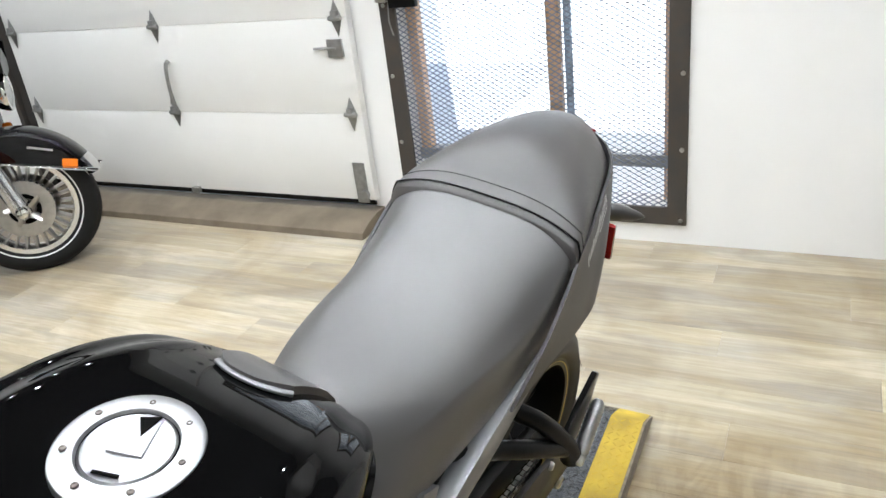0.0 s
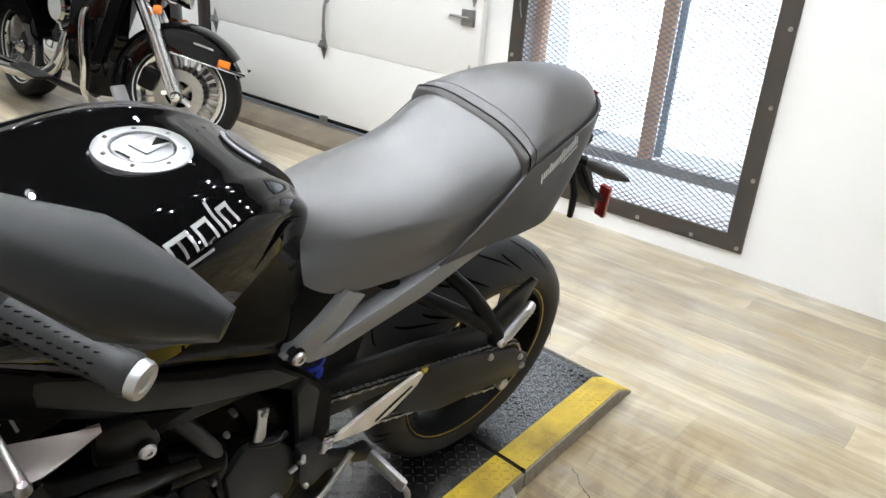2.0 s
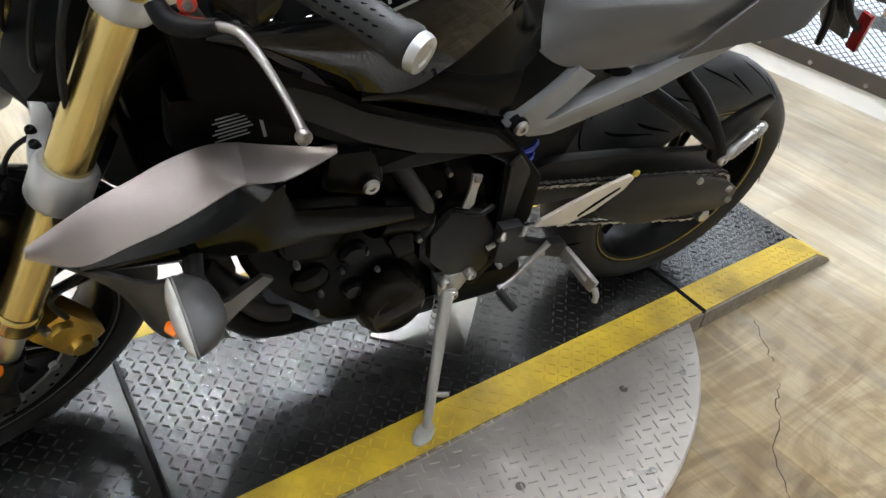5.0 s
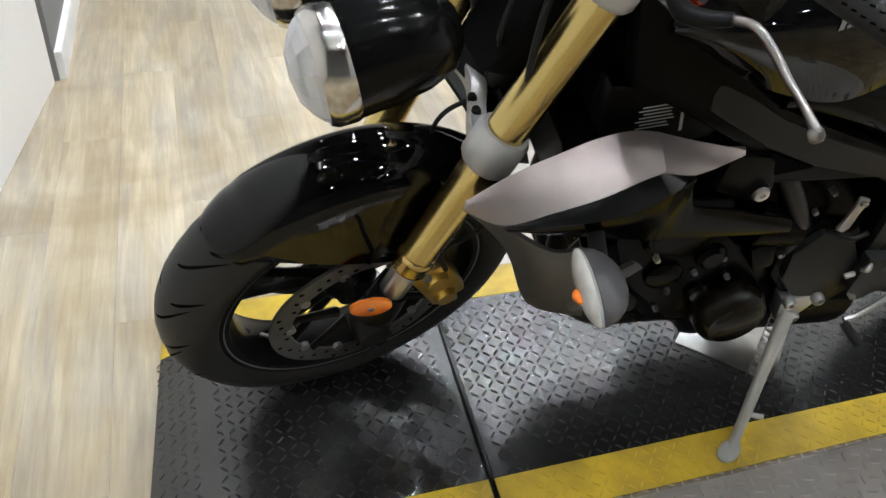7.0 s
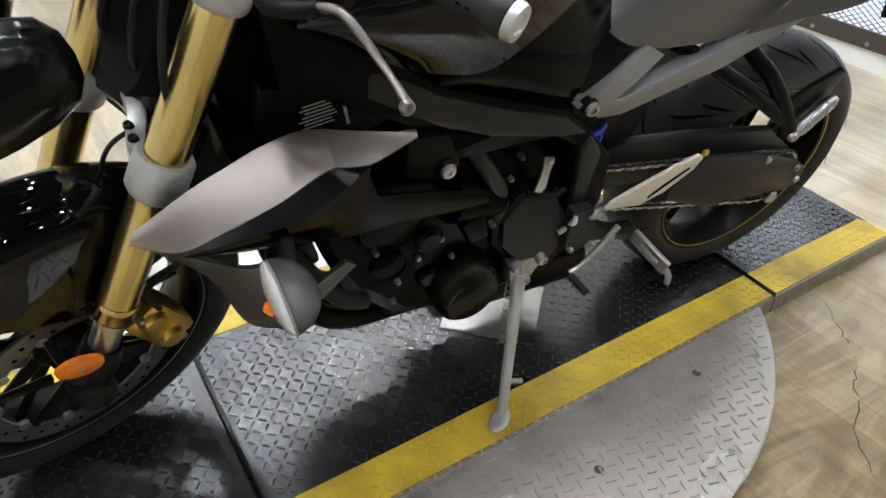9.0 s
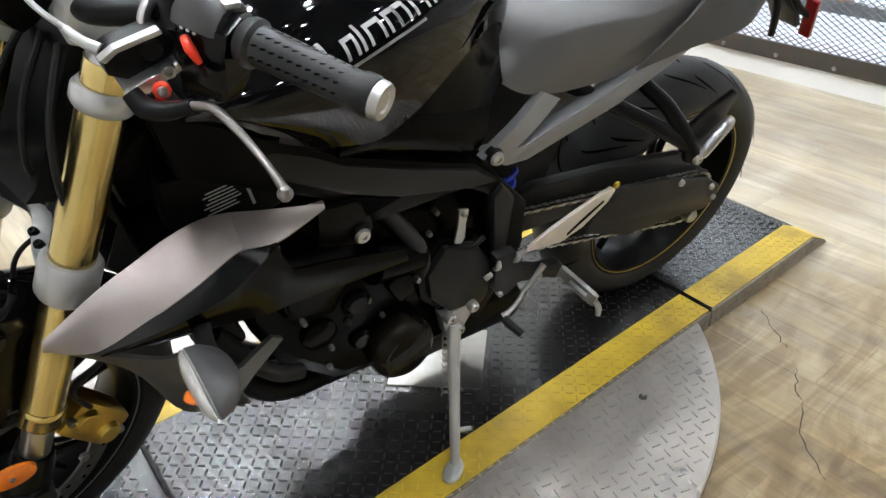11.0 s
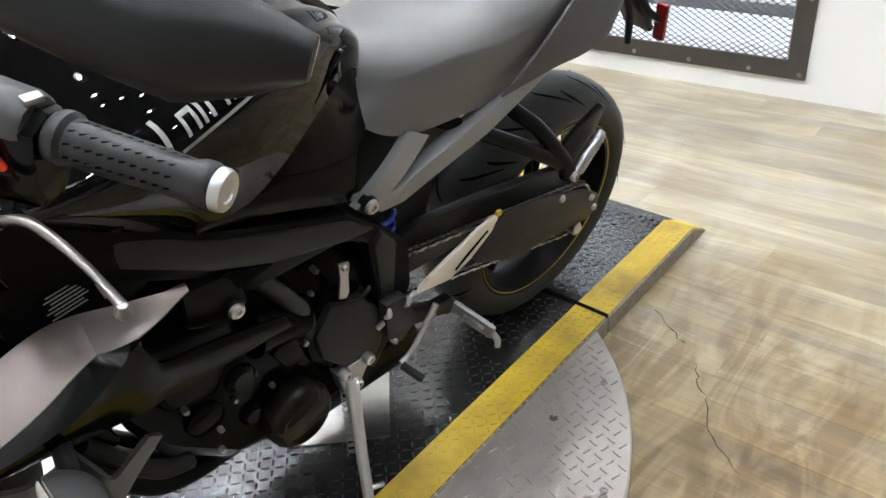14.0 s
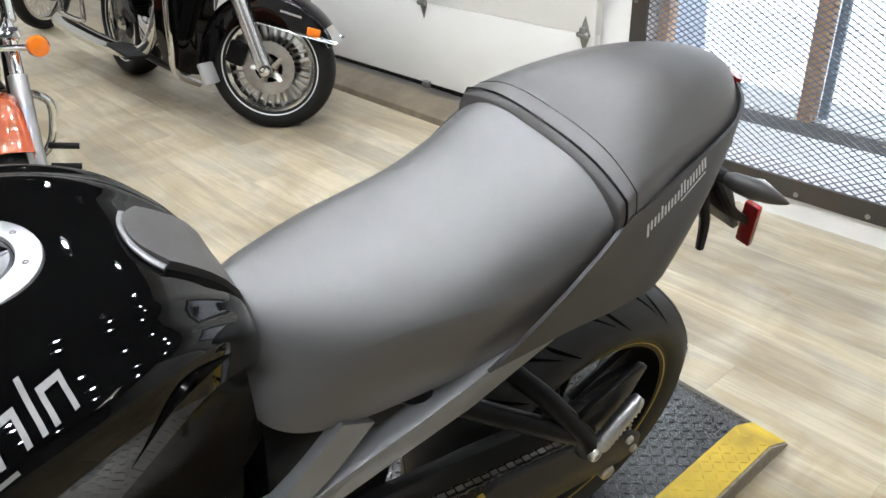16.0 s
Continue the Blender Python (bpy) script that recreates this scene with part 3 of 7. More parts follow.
def turntable():
    cx, cy, r, z = 0.71, -0.175, 0.8, 0.046
    e = empty("turntable", pose(cx, cy, 0))
    part("disc", lathe([(0, z), (r - 0.004, z), (r, z - 0.004), (r, 0.022), (r - 0.01, 0.0), (0, 0.0)], 96), BARE_DECK, e, sharp=30)
    part("tread_relief", lugs(lambda x, y: x * x + y * y < (r - 0.015) ** 2 and y + cy > 0.29, -r, r, -r, r, z, 0.5, 0.025, 0.003), BARE_DECK, e, sharp=10)["kind"] = "stuff"
    for a in (35, 62, 88, 110, 130):
        q = radians(a + 20)
        part("screw", bolt((0.76 * math.cos(q), 0.76 * math.sin(q), z), (0, 0, 1), 0.008, h=0.002), GALV, e)
    for x, y in ((-0.34, 0.55), (0.0, 0.62), (0.12, 0.68)):
        part("screw", bolt((x, y, z), (0, 0, 1), 0.009, h=0.002), DARK_STEEL, e)
    return tagged(e, "round bare steel tread-plate turntable set in the floor", "turntable")


turntable()

Y_OUT_L, Y_IN_L, Y_OUT_R, Y_IN_R = 0.30, 0.215, -0.33, -0.235


def platform():
    e = empty("display_platform", pose(0, 0, 0))
    gap = 0.004
    pieces = ((-0.575, -0.008, 0.09, 0), (-0.002, 1.214, 0, 0), (1.22, 1.775, 0, 0.09))
    for x0, x1, r0, r1 in pieces:
        def top(x, x0=x0, x1=x1, r0=r0, r1=r1):
            if r0 and x < x0 + r0:
                return 0.006 + (DECK_Z - 0.006) * (x - x0) / r0
            if r1 and x > x1 - r1:
                return 0.006 + (DECK_Z - 0.006) * (x1 - x) / r1
            return DECK_Z
        xs = sorted({x0, x1, x0 + r0, x1 - r1})

        def strip(ya, yb, lift, drop):
            rings = []
            for x in xs:
                z = top(x)
                rings.append([(x + SKEW * ya, ya, z + lift), (x + SKEW * yb, yb, z + lift), (x + SKEW * yb, yb, drop if drop is not None else z - 0.001), (x + SKEW * ya, ya, drop if drop is not None else z - 0.001)])
            return loft(rings)
        part("deck", strip(Y_OUT_R, Y_OUT_L, 0.0, 0.001), BLACK_DECK, e, "worn black tread plate")
        part("side_edge", strip(Y_OUT_L, Y_OUT_L + 0.006, -0.002, 0.001), WORN_EDGE, e, "scuffed bare metal side")
        part("side_edge", strip(Y_OUT_R - 0.006, Y_OUT_R, -0.002, 0.001), WORN_EDGE, e, "scuffed bare metal side")
        part("yellow_stripe", strip(Y_IN_L, Y_OUT_L, 0.0012, None), YELLOW_PAINT, e, "yellow painted safety stripe, scuffed")
        part("yellow_stripe", strip(Y_OUT_R, Y_IN_R, 0.0012, None), YELLOW_PAINT, e, "yellow painted safety stripe, scuffed")
        mid = 1 if r0 == 0 and r1 == 0 else 0
        xa, xb = x0 + r0 + 0.01, x1 - r1 - 0.01
        part("tread_relief", lugs(lambda x, y: xa < x < xb and Y_IN_R < y < Y_IN_L, xa, xb, Y_IN_R + 0.012, Y_IN_L, DECK_Z, 0.0, 0.0195, 0.0014), LUG_BLACK, e, sharp=10)["kind"] = "stuff"
        if r0 or r1:
            part("ramp_relief", lugs(lambda x, y: (x0 + 0.014 < x < x0 + r0 or x1 - r1 < x < x1 - 0.014) and Y_IN_R < y < Y_IN_L, x0 + 0.014, x1, Y_IN_R + 0.012, Y_IN_L, lambda x, y: top(x - SKEW * y), 0.0, 0.0195, 0.0014), LUG_BLACK, e, sharp=10)["kind"] = "stuff"
        part("stripe_relief", lugs(lambda x, y: xa < x < xb and (Y_IN_L < y < Y_OUT_L - 0.01), xa, xb, Y_IN_L + 0.015, Y_OUT_L, DECK_Z + 0.0012, 0.0, 0.0195, 0.0009), WORN_YELLOW, e, sharp=10)["kind"] = "stuff"
    for xc in (-0.005, 1.217):
        bm = loft([[(xc - 0.0055 + SKEW * y, y, DECK_Z + 0.002), (xc - 0.003 + SKEW * y, y, DECK_Z + 0.006), (xc + 0.003 + SKEW * y, y, DECK_Z + 0.006), (xc + 0.0055 + SKEW * y, y, DECK_Z + 0.002), (xc + 0.005 + SKEW * y, y, 0.001), (xc - 0.005 + SKEW * y, y, 0.001)] for y in (Y_OUT_R, Y_OUT_L + 0.003)])
        part("joint_strip", bm, SEAL, e, "black joint strip")
    return tagged(e, "low black tread-plate display platform with yellow edges", "platform")


platform()
bm = box(0.2, 0.2, 0.003, pose(0.6, -0.004, DECK_Z + 0.0025, 0, 0, 43), 0.001)
tagged(part("kickstand_plate", bm, STEEL), "bare steel square plate lying on the platform", "plate")

# cracks in the floor
crack_rng = random.Random(4)
for k, pts in enumerate((((-0.13, 0.36), (-0.1, 0.4), (-0.062, 0.444), (-0.05, 0.47)), ((0.0, 0.52), (0.06, 0.55), (0.107, 0.587), (0.2, 0.64), (0.26, 0.72)))):
    line = [(p.x + crack_rng.uniform(-0.006, 0.006), p.y + crack_rng.uniform(-0.006, 0.006), 0.0004) for p in smooth_line([(x, y, 0) for x, y in pts], 4)]
    bm = bmesh.new()
    prev = None
    for x, y, z in line:
        wd = crack_rng.uniform(0.0003, 0.0011)
        cur = (bm.verts.new((x - wd, y + wd, z)), bm.verts.new((x + wd, y - wd, z)))
        if prev:
            bm.faces.new((prev[0], prev[1], cur[1], cur[0]))
        prev = cur
    tagged(part("floor_crack", bm, CRACK), "thin dark crack in the floor covering", "crack", kind="structure")

# ---- the main motorcycle; its own frame: x ahead, y to its left, z up, origin under the rear axle ----
BIKE = pose(0.03, 0.048, DECK_Z, -12.4, 0, -6)
bike = empty("motorcycle", BIKE)
tagged(bike, "black naked sport motorcycle on its side stand, grey seat, gold fork", "motorcycle")
RAKE = math.tan(radians(24))
AXIS0, STEER = 1.505, 17.5


def stem(z):
    return Vector((AXIS0 - z * RAKE, 0, z))


axis_up = (stem(1) - stem(0)).normalized()
S = Matrix.Translation(stem(0)) @ Matrix.Rotation(radians(STEER), 4, axis_up) @ Matrix.Translation(-stem(0))
FLIP = Matrix.Diagonal((1, -1, 1, 1))
SIDE = pose(0, 0, 0, -90)


def both(name, make, material, parent=bike, label="", m=None, sharp=40):
    """The same part on the left and, mirrored, on the right."""
    a = part(name, make(), material, parent, label, sharp, m)
    bm = make()
    bmesh.ops.transform(bm, matrix=FLIP, verts=bm.verts)
    b = part(name, bm, material, parent, label, sharp, m)
    return a, b


def skin(a, b, bulge, thick=0.006, rows=6, steps=5, bm=None):
    """A bowed shell between two lines; bulge pushes its middle out along y."""
    la, lb = smooth_line(a, steps), smooth_line(b, steps)
    n = max(len(la), len(lb))

    def at(line, u):
        f = u * (len(line) - 1)
        i = min(int(f), len(line) - 2)
        return line[i].lerp(line[i + 1], f - i)
    bm = bm or bmesh.new()
    grid = []
    for k in range(rows + 1):
        v = k / rows
        grid.append([bm.verts.new(at(la, i / (n - 1)).lerp(at(lb, i / (n - 1)), v) + Vector((0, bulge * 4 * v * (1 - v), 0))) for i in range(n)])
    faces = [bm.faces.new((grid[k][i], grid[k][i + 1], grid[k + 1][i + 1], grid[k + 1][i])) for k in range(rows) for i in range(n - 1)]
    bmesh.ops.recalc_face_normals(bm, faces=faces)
    bmesh.ops.solidify(bm, geom=faces, thickness=thick)
    return bm


# wheels
def wheel(name, centre, m, r, width, rim_r, spokes, tape, label):
    at = (m or Matrix.Identity(4)) @ Matrix.Translation(centre)
    w = width / 2
    rw = w * 0.78
    bm = lathe([(rim_r - 0.01, -rw), (rim_r + 0.006, -rw - 0.003), (rim_r + 0.008, -rw + 0.008), (rim_r - 0.01, -rw + 0.02), (rim_r - 0.016, -0.012), (rim_r - 0.016, 0.012), (rim_r - 0.01, rw - 0.02), (rim_r + 0.008, rw - 0.008), (rim_r + 0.006, rw + 0.003), (rim_r - 0.01, rw), (rim_r - 0.014, rw - 0.012), (rim_r - 0.024, 0.02), (rim_r - 0.024, -0.02), (rim_r - 0.014, -rw + 0.012)], 64, None, SIDE, True)
    rim = part(name, bm, SATIN_BLACK, bike, label, m=at)
    part("hub", lathe([(0.0, -rw * 0.9), (0.03, -rw * 0.9), (0.034, -0.03), (0.045, -0.02), (0.045, 0.02), (0.034, 0.03), (0.03, rw * 0.9), (0, rw * 0.9)], 24, None, SIDE), SATIN_BLACK, rim)
    for k in range(spokes):
        a = 2 * math.pi * k / spokes + 0.35
        for d in (-0.17, 0.17):
            p0 = Vector((0.04 * math.cos(a + d * 0.6), 0, 0.04 * math.sin(a + d * 0.6)))
            p1 = Vector(((rim_r - 0.018) * math.cos(a + d), 0, (rim_r - 0.018) * math.sin(a + d)))
            part("spoke", tube([p0, p0.lerp(p1, 0.5), p1], [0.0095, 0.006, 0.0075], 8, flat=1.3), SATIN_BLACK, rim)
    # tyre
    n = 9
    prof = []
    for k in range(n + 1):
        u = -1 + 2 * k / n
        prof.append((r - (r - rim_r - 0.03) * 0.72 * abs(u) ** 2.3, u * w))
    prof = [(rim_r - 0.002, -rw + 0.004), (rim_r + 0.01, -rw - 0.006), (rim_r + 0.03, -w * 0.97)] + prof[1:-1] + [(rim_r + 0.03, w * 0.97), (rim_r + 0.01, rw + 0.006), (rim_r - 0.002, rw - 0.004)]
    part("tyre", lathe(prof, 96, None, SIDE, True), TYRE_RUBBER, rim, "black road tyre", 60)
    # tread grooves, cut as dark slots
    def surf(u, a):
        rr = r - (r - rim_r - 0.03) * 0.72 * abs(u) ** 2.3 + 0.0009
        return Vector((rr * math.cos(a), u * w, rr * math.sin(a)))
    steps = 16
    for k in range(steps):
        for side in (-1, 1):
            a0 = 2 * math.pi * (k + (0.5 if side > 0 else 0)) / steps
            for u0, u1, da, sh in ((0.08, 0.82, 0.22, 0.0), (0.45, 0.95, 0.13, 0.19)):
                prev, bm = None, bmesh.new()
                for j in range(7):
                    f = j / 6
                    u, a = side * (u0 + (u1 - u0) * f), a0 + sh + da * f ** 1.6
                    wd = 0.0027 * math.sin(math.pi * (0.12 + 0.8 * f))
                    q0, q1 = surf(u, a - wd / r * 1.6), surf(u, a + wd / r * 1.6)
                    cur = (bm.verts.new(q0), bm.verts.new(q1))
                    if prev:
                        bm.faces.new((prev[0], prev[1], cur[1], cur[0]))
                    prev = cur
                part("tread_groove", bm, TREAD_DARK, rim)
    if tape:
        for sgn in (-1, 1):
            part("rim_tape", lathe([(rim_r - 0.003, sgn * (rw + 0.0006)), (rim_r - 0.001, sgn * (rw + 0.0018)), (rim_r + 0.0, sgn * (rw + 0.0026)), (rim_r - 0.0025, sgn * (rw + 0.0016))], 64, None, SIDE, True), tape, rim, "thin rim stripe")
    return rim


def brake_disc(parent, y, r0, r1):
    bm = bmesh.new()
    lathe([(r0, y - 0.0025), (r1, y - 0.0025), (r1, y + 0.0025), (r0, y + 0.0025)], 56, bm, SIDE, True)
    d = part("brake_disc", bm, DISC_STEEL, parent, "drilled steel brake disc")
    holes = bmesh.new()
    for k in range(40):
        a, rr = 2 * math.pi * k / 40, r0 + (r1 - r0) * (0.25, 0.5, 0.75)[k % 3]
        lathe([(0.0, 0), (0.004, 0)], 8, holes, Matrix.Translation((rr * math.cos(a), y + (0.0031 if y > 0 else -0.0031), rr * math.sin(a))) @ SIDE)
    part("disc_hole", holes, TREAD_DARK, d)["kind"] = "stuff"
    for k in range(6):
        a = 2 * math.pi * k / 6
        part("disc_carrier", tube([(0.04 * math.cos(a), y * 0.9, 0.04 * math.sin(a)), (r0 * math.cos(a + 0.25), y, r0 * math.sin(a + 0.25))], [0.009, 0.006], 6), SATIN_BLACK, d)
    for k in range(10):
        a = 2 * math.pi * k / 10
        part("disc_bobbin", lathe([(0.0, -0.004), (0.008, -0.004), (0.008, 0.004), (0, 0.004)], 10, None, Matrix.Translation((r0 * math.cos(a), y, r0 * math.sin(a))) @ SIDE), ALU, d)


PIN_SILVER = mat("silver_pinstripe", (0.22, 0.22, 0.22), 0.35, metal=0.6)
PIN_GOLD = mat("gold_pinstripe", (0.4, 0.3, 0.08), 0.4, metal=0.6)
R_AXLE, F_AXLE = Vector((0.027, 0, 0.297)), stem(0.3) + Vector((0.03, 0, 0))
rear_wheel = wheel("rear_wheel", R_AXLE, None, 0.297, 0.17, 0.216, 5, PIN_GOLD, "black cast rear wheel with fat tyre")
front_wheel = wheel("front_wheel", F_AXLE, S, 0.3, 0.12, 0.216, 5, PIN_SILVER, "black cast front wheel")
brake_disc(front_wheel, 0.068, 0.118, 0.152)
brake_disc(front_wheel, -0.068, 0.118, 0.152)
part("valve_stem", rod((0.15, 0.012, -0.095), (0.135, 0.03, -0.083), 0.004), STEEL, front_wheel)


# fork
SI = S.inverted()


def leg(z, y):
    """A point on the fork leg at height z, before the steering is turned."""
    p = Vector((1.32, 0.102, 0.43)).lerp(Vector((1.15, 0.114, 0.885)), (z - 0.43) / 0.455)
    return SI @ (p + Vector((0.242, -0.97, 0)) * (0.107 - y))


for y in (0.107, -0.107):
    lg = part("fork_leg", tube([leg(0.92, y), leg(0.43, y)], 0.0265, 24), GOLD, bike, "gold anodised upside-down fork tube", m=S)
    part("fork_collar", tube([leg(0.455, y), leg(0.452, y), leg(0.447, y), leg(0.444, y), leg(0.43, y), leg(0.425, y)], [0.0275, 0.0295, 0.0295, 0.028, 0.0295, 0.0275], 24, steps=1), GOLD, lg)
    part("fork_slider", tube([leg(0.43, y), leg(0.34, y)], 0.0205, 20), STEEL, lg, "steel fork slider")
    part("fork_cap", tube([leg(0.92, y), leg(0.926, y), leg(0.93, y)], [0.025, 0.022, 0.012], 12, steps=1), STEEL, lg)
    bm = tube([leg(0.37, y), leg(0.33, y) + Vector((0, 0, 0)), leg(0.285, y) + Vector((0.002, -0.006 if y > 0 else 0.006, 0))], [0.026, 0.03, 0.03], 14)
    lathe([(0.0, -0.028), (0.03, -0.026), (0.032, 0.0), (0.026, 0.022), (0.012, 0.026), (0.0, 0.026)], 20, bm, Matrix.Translation(F_AXLE + Vector((0, y, 0))) @ SIDE)
    part("axle_clamp", bm, SATIN_BLACK, lg)
    # lower and upper clamp bosses
    for zc, h, rr in ((0.658, 0.052, 0.036), (0.882, 0.024, 0.034)):
        bm = tube([leg(zc - h / 2, y), leg(zc - h / 2 + 0.006, y), leg(zc + h / 2 - 0.006, y), leg(zc + h / 2, y)], [rr - 0.004, rr, rr, rr - 0.004], 24, steps=1)
        part("clamp_boss", bm, SILVER_PAINT, lg, "silver cast fork clamp")
for zc, h in ((0.66, 0.035), (0.885, 0.025)):
    c = stem(zc)
    prof = [(-0.035, -0.055), (-0.035, 0.055), (0.0, 0.095), (0.045, 0.1), (0.03, 0.06), (0.012, 0.0), (0.03, -0.06), (0.045, -0.1), (0.0, -0.095)]
    q = Matrix.Translation(c) @ axis_up.to_track_quat("Z", "Y").to_matrix().to_4x4()
    bm = plate([(x, y) for x, y in prof], -h / 2, h / 2, 0.004, m=pose(0, 0, 0, 90))
    bmesh.ops.transform(bm, matrix=Matrix.Translation(c) @ Matrix.Rotation(radians(-24), 4, "Y"), verts=bm.verts)
    part("triple_clamp", bm, SILVER_PAINT if zc > 0.8 else SATIN_BLACK, bike, "silver cast top yoke" if zc > 0.8 else "black cast lower yoke", m=S)
part("steering_stem", tube([stem(0.67), stem(0.9)], 0.024, 16), SATIN_BLACK, bike, m=S)
part("headstock_shroud", loft([[stem(z) + Vector((x, y, 0)) for x, y in ((-0.03, -w), (0.05, -w), (0.085, -w * 0.6), (0.085, w * 0.6), (0.05, w), (-0.03, w))] for z, w in ((0.735, 0.05), (0.76, 0.068), (0.86, 0.072), (0.93, 0.066), (0.95, 0.05))]), DUCT_SHADE_BLACK, bike, "black shroud and wiring between the fork legs", 35, S)
for k in range(3):
    part("wire_loom", tube([stem(0.9) + Vector((0.08, 0.03 * (k - 1), 0.02)), stem(0.84) + Vector((0.1, 0.05 * (k - 1) + 0.02, 0.02)), stem(0.78) + Vector((0.09, 0.07 * (k - 0.6), 0)), stem(0.74) + Vector((0.04, 0.06 * (k - 0.7), 0))], 0.0045, 8), RUBBER, bike, m=S)
front_edge = smooth_line([(1.262, 0.1, 0.66), (1.262, 0.075, 0.66), (1.257, 0.045, 0.66), (1.249, 0.015, 0.66), (1.245, -0.02, 0.66), (1.249, -0.05, 0.66), (1.262, -0.075, 0.66), (1.276, -0.095, 0.66)], 4)
clamp_edge = part("clamp_edge", loft([[p + Vector((0, 0, 0.016)), p + Vector((0.0015, 0, 0.012)), p + Vector((0.0015, 0, -0.012)), p + Vector((0, 0, -0.016)), p + Vector((-0.022, 0, -0.014)), p + Vector((-0.022, 0, 0.014))] for p in front_edge]), SILVER_PAINT, bike, "silver front edge of the lower fork clamp")
for y in (0.062, 0.036):
    part("pinch_bolt", bolt((1.252, y, 0.676), (0.3, 0.1, 0.95), 0.0065), SATIN_BLACK, clamp_edge)

# reflector on the fork foot
q = Matrix.Translation(leg(0.378, 0.107) + Vector((0.046, 0.02, -0.004))) @ pose(0, 0, 0, -90, 0, -12)
refl = part("side_reflector", lathe([(0.0, 0.004), (0.022, 0.004), (0.027, 0.002), (0.028, -0.003), (0.0, -0.003)], 28, None, q @ Matrix.Diagonal((1.15, 0.85, 1, 1))), ORANGE, bike, "round orange reflector", m=S)
part("reflector_screw", bolt(q @ Vector((0, 0, 0.004)), q.to_3x3() @ Vector((0, 0, 1)), 0.004, h=0.002), STEEL, refl)


# brake calipers behind the fork legs
def caliper(y):
    c = F_AXLE + Vector((-0.115, y, 0.048))
    s = 1 if y > 0 else -1
    bm = box(0.064, 0.052, 0.12, Matrix.Translation(c) @ pose(0, 0, 0, 0, 28), 0.012)
    for k in (-1, 1):
        lathe([(0.0, 0.012), (0.016, 0.012), (0.02, 0.004), (0.02, -0.01), (0, -0.01)], 16, bm, Matrix.Translation(c + Vector((0.012 * k, 0.024 * s, 0.03 * k))) @ pose(0, 0, 0, -90 * s))
    cal = part("brake_caliper", bm, BRONZE, bike, "gold four-piston brake caliper", m=S)
    for k in (-1, 1):
        part("caliper_bolt", bolt(c + Vector((0.03 * k, 0.026 * s, 0.045 * k)), (0, s, 0), 0.007), STEEL, cal)
    br = tube([c + Vector((0.03, -0.01 * s, 0.03)), c + Vector((0.07, -0.01 * s, 0.03)), F_AXLE + Vector((0.0, y + 0.01 * s, 0.05))], 0.012, 8)
    part("caliper_bracket", br, SATIN_BLACK, cal)


caliper(0.075)
caliper(-0.075)
part("brake_hose", tube([leg(0.6, 0.1) + Vector((-0.03, 0.0, 0)), leg(0.5, 0.12) + Vector((-0.075, 0.0, 0)), F_AXLE + Vector((-0.1, 0.1, 0.16)), F_AXLE + Vector((-0.115, 0.1, 0.1))], 0.0045, 8), RUBBER, bike, m=S)
part("brake_hose", tube([(1.24, 0.0, 0.645), (1.265, 0.0, 0.632), (1.28, 0.0, 0.616), (1.289, 0.0, 0.592), (1.291, 0.0, 0.55)], 0.0035, 8), RUBBER, bike)


# front mudguard: a hoop over the tyre with deep cheeks
def mudguard():
    # lower edge: a straight line that drops from the front lip to the fork, then sweeps up behind it
    p1, p2 = Vector((0.165, 0.205)), Vector((-0.03, 0.128))
    n = Vector((p1.y - p2.y, p2.x - p1.x))
    rings = []
    for k in range(73):
        u = k / 72
        a = radians(46 + 106 * u)
        d = Vector((math.cos(a), math.sin(a)))
        low = max(0.13, n.dot(p1) / n.dot(d)) if abs(n.dot(d)) > 0.01 else 0.25
        low = min(0.25, low) if a < radians(108) else 0.13 + 0.118 * min(1.0, (math.degrees(a) - 108) / 24) ** 0.8
        cheek = 0.266 - low
        round_in = min(1.0, u / 0.07)
        wd = 0.063 * (0.93 + 0.07 * math.sin(math.pi * u)) * (0.8 + 0.2 * math.sqrt(round_in))
        cheek *= round_in
        ring = []
        for v in range(-30, 31):
            av = abs(v) / 30
            th = min(1.0, av / 0.6) * math.pi / 2
            f = max(0.0, (av - 0.6) / 0.4)
            y = wd * math.sin(th) + (0.012 * f * min(1.0, cheek / 0.1) - 0.003 * f)
            rise = max(0.0, min(1.0, (u - 0.1) / 0.03, (0.7 - av) / 0.06))
            rr = 0.305 + 0.0035 * rise - 0.043 * (1 - math.cos(th)) - cheek * f
            ring.append((rr * math.cos(a), math.copysign(y, v) if v else 0, rr * math.sin(a)))
        rings.append(ring)
    bm = loft(rings, False, False)
    bmesh.ops.recalc_face_normals(bm, faces=bm.faces)
    bmesh.ops.solidify(bm, geom=list(bm.faces), thickness=0.003)
    return bm


part("front_mudguard", mudguard(), GLOSS_BLACK, bike, "glossy black front mudguard", 60, S @ Matrix.Translation(F_AXLE))

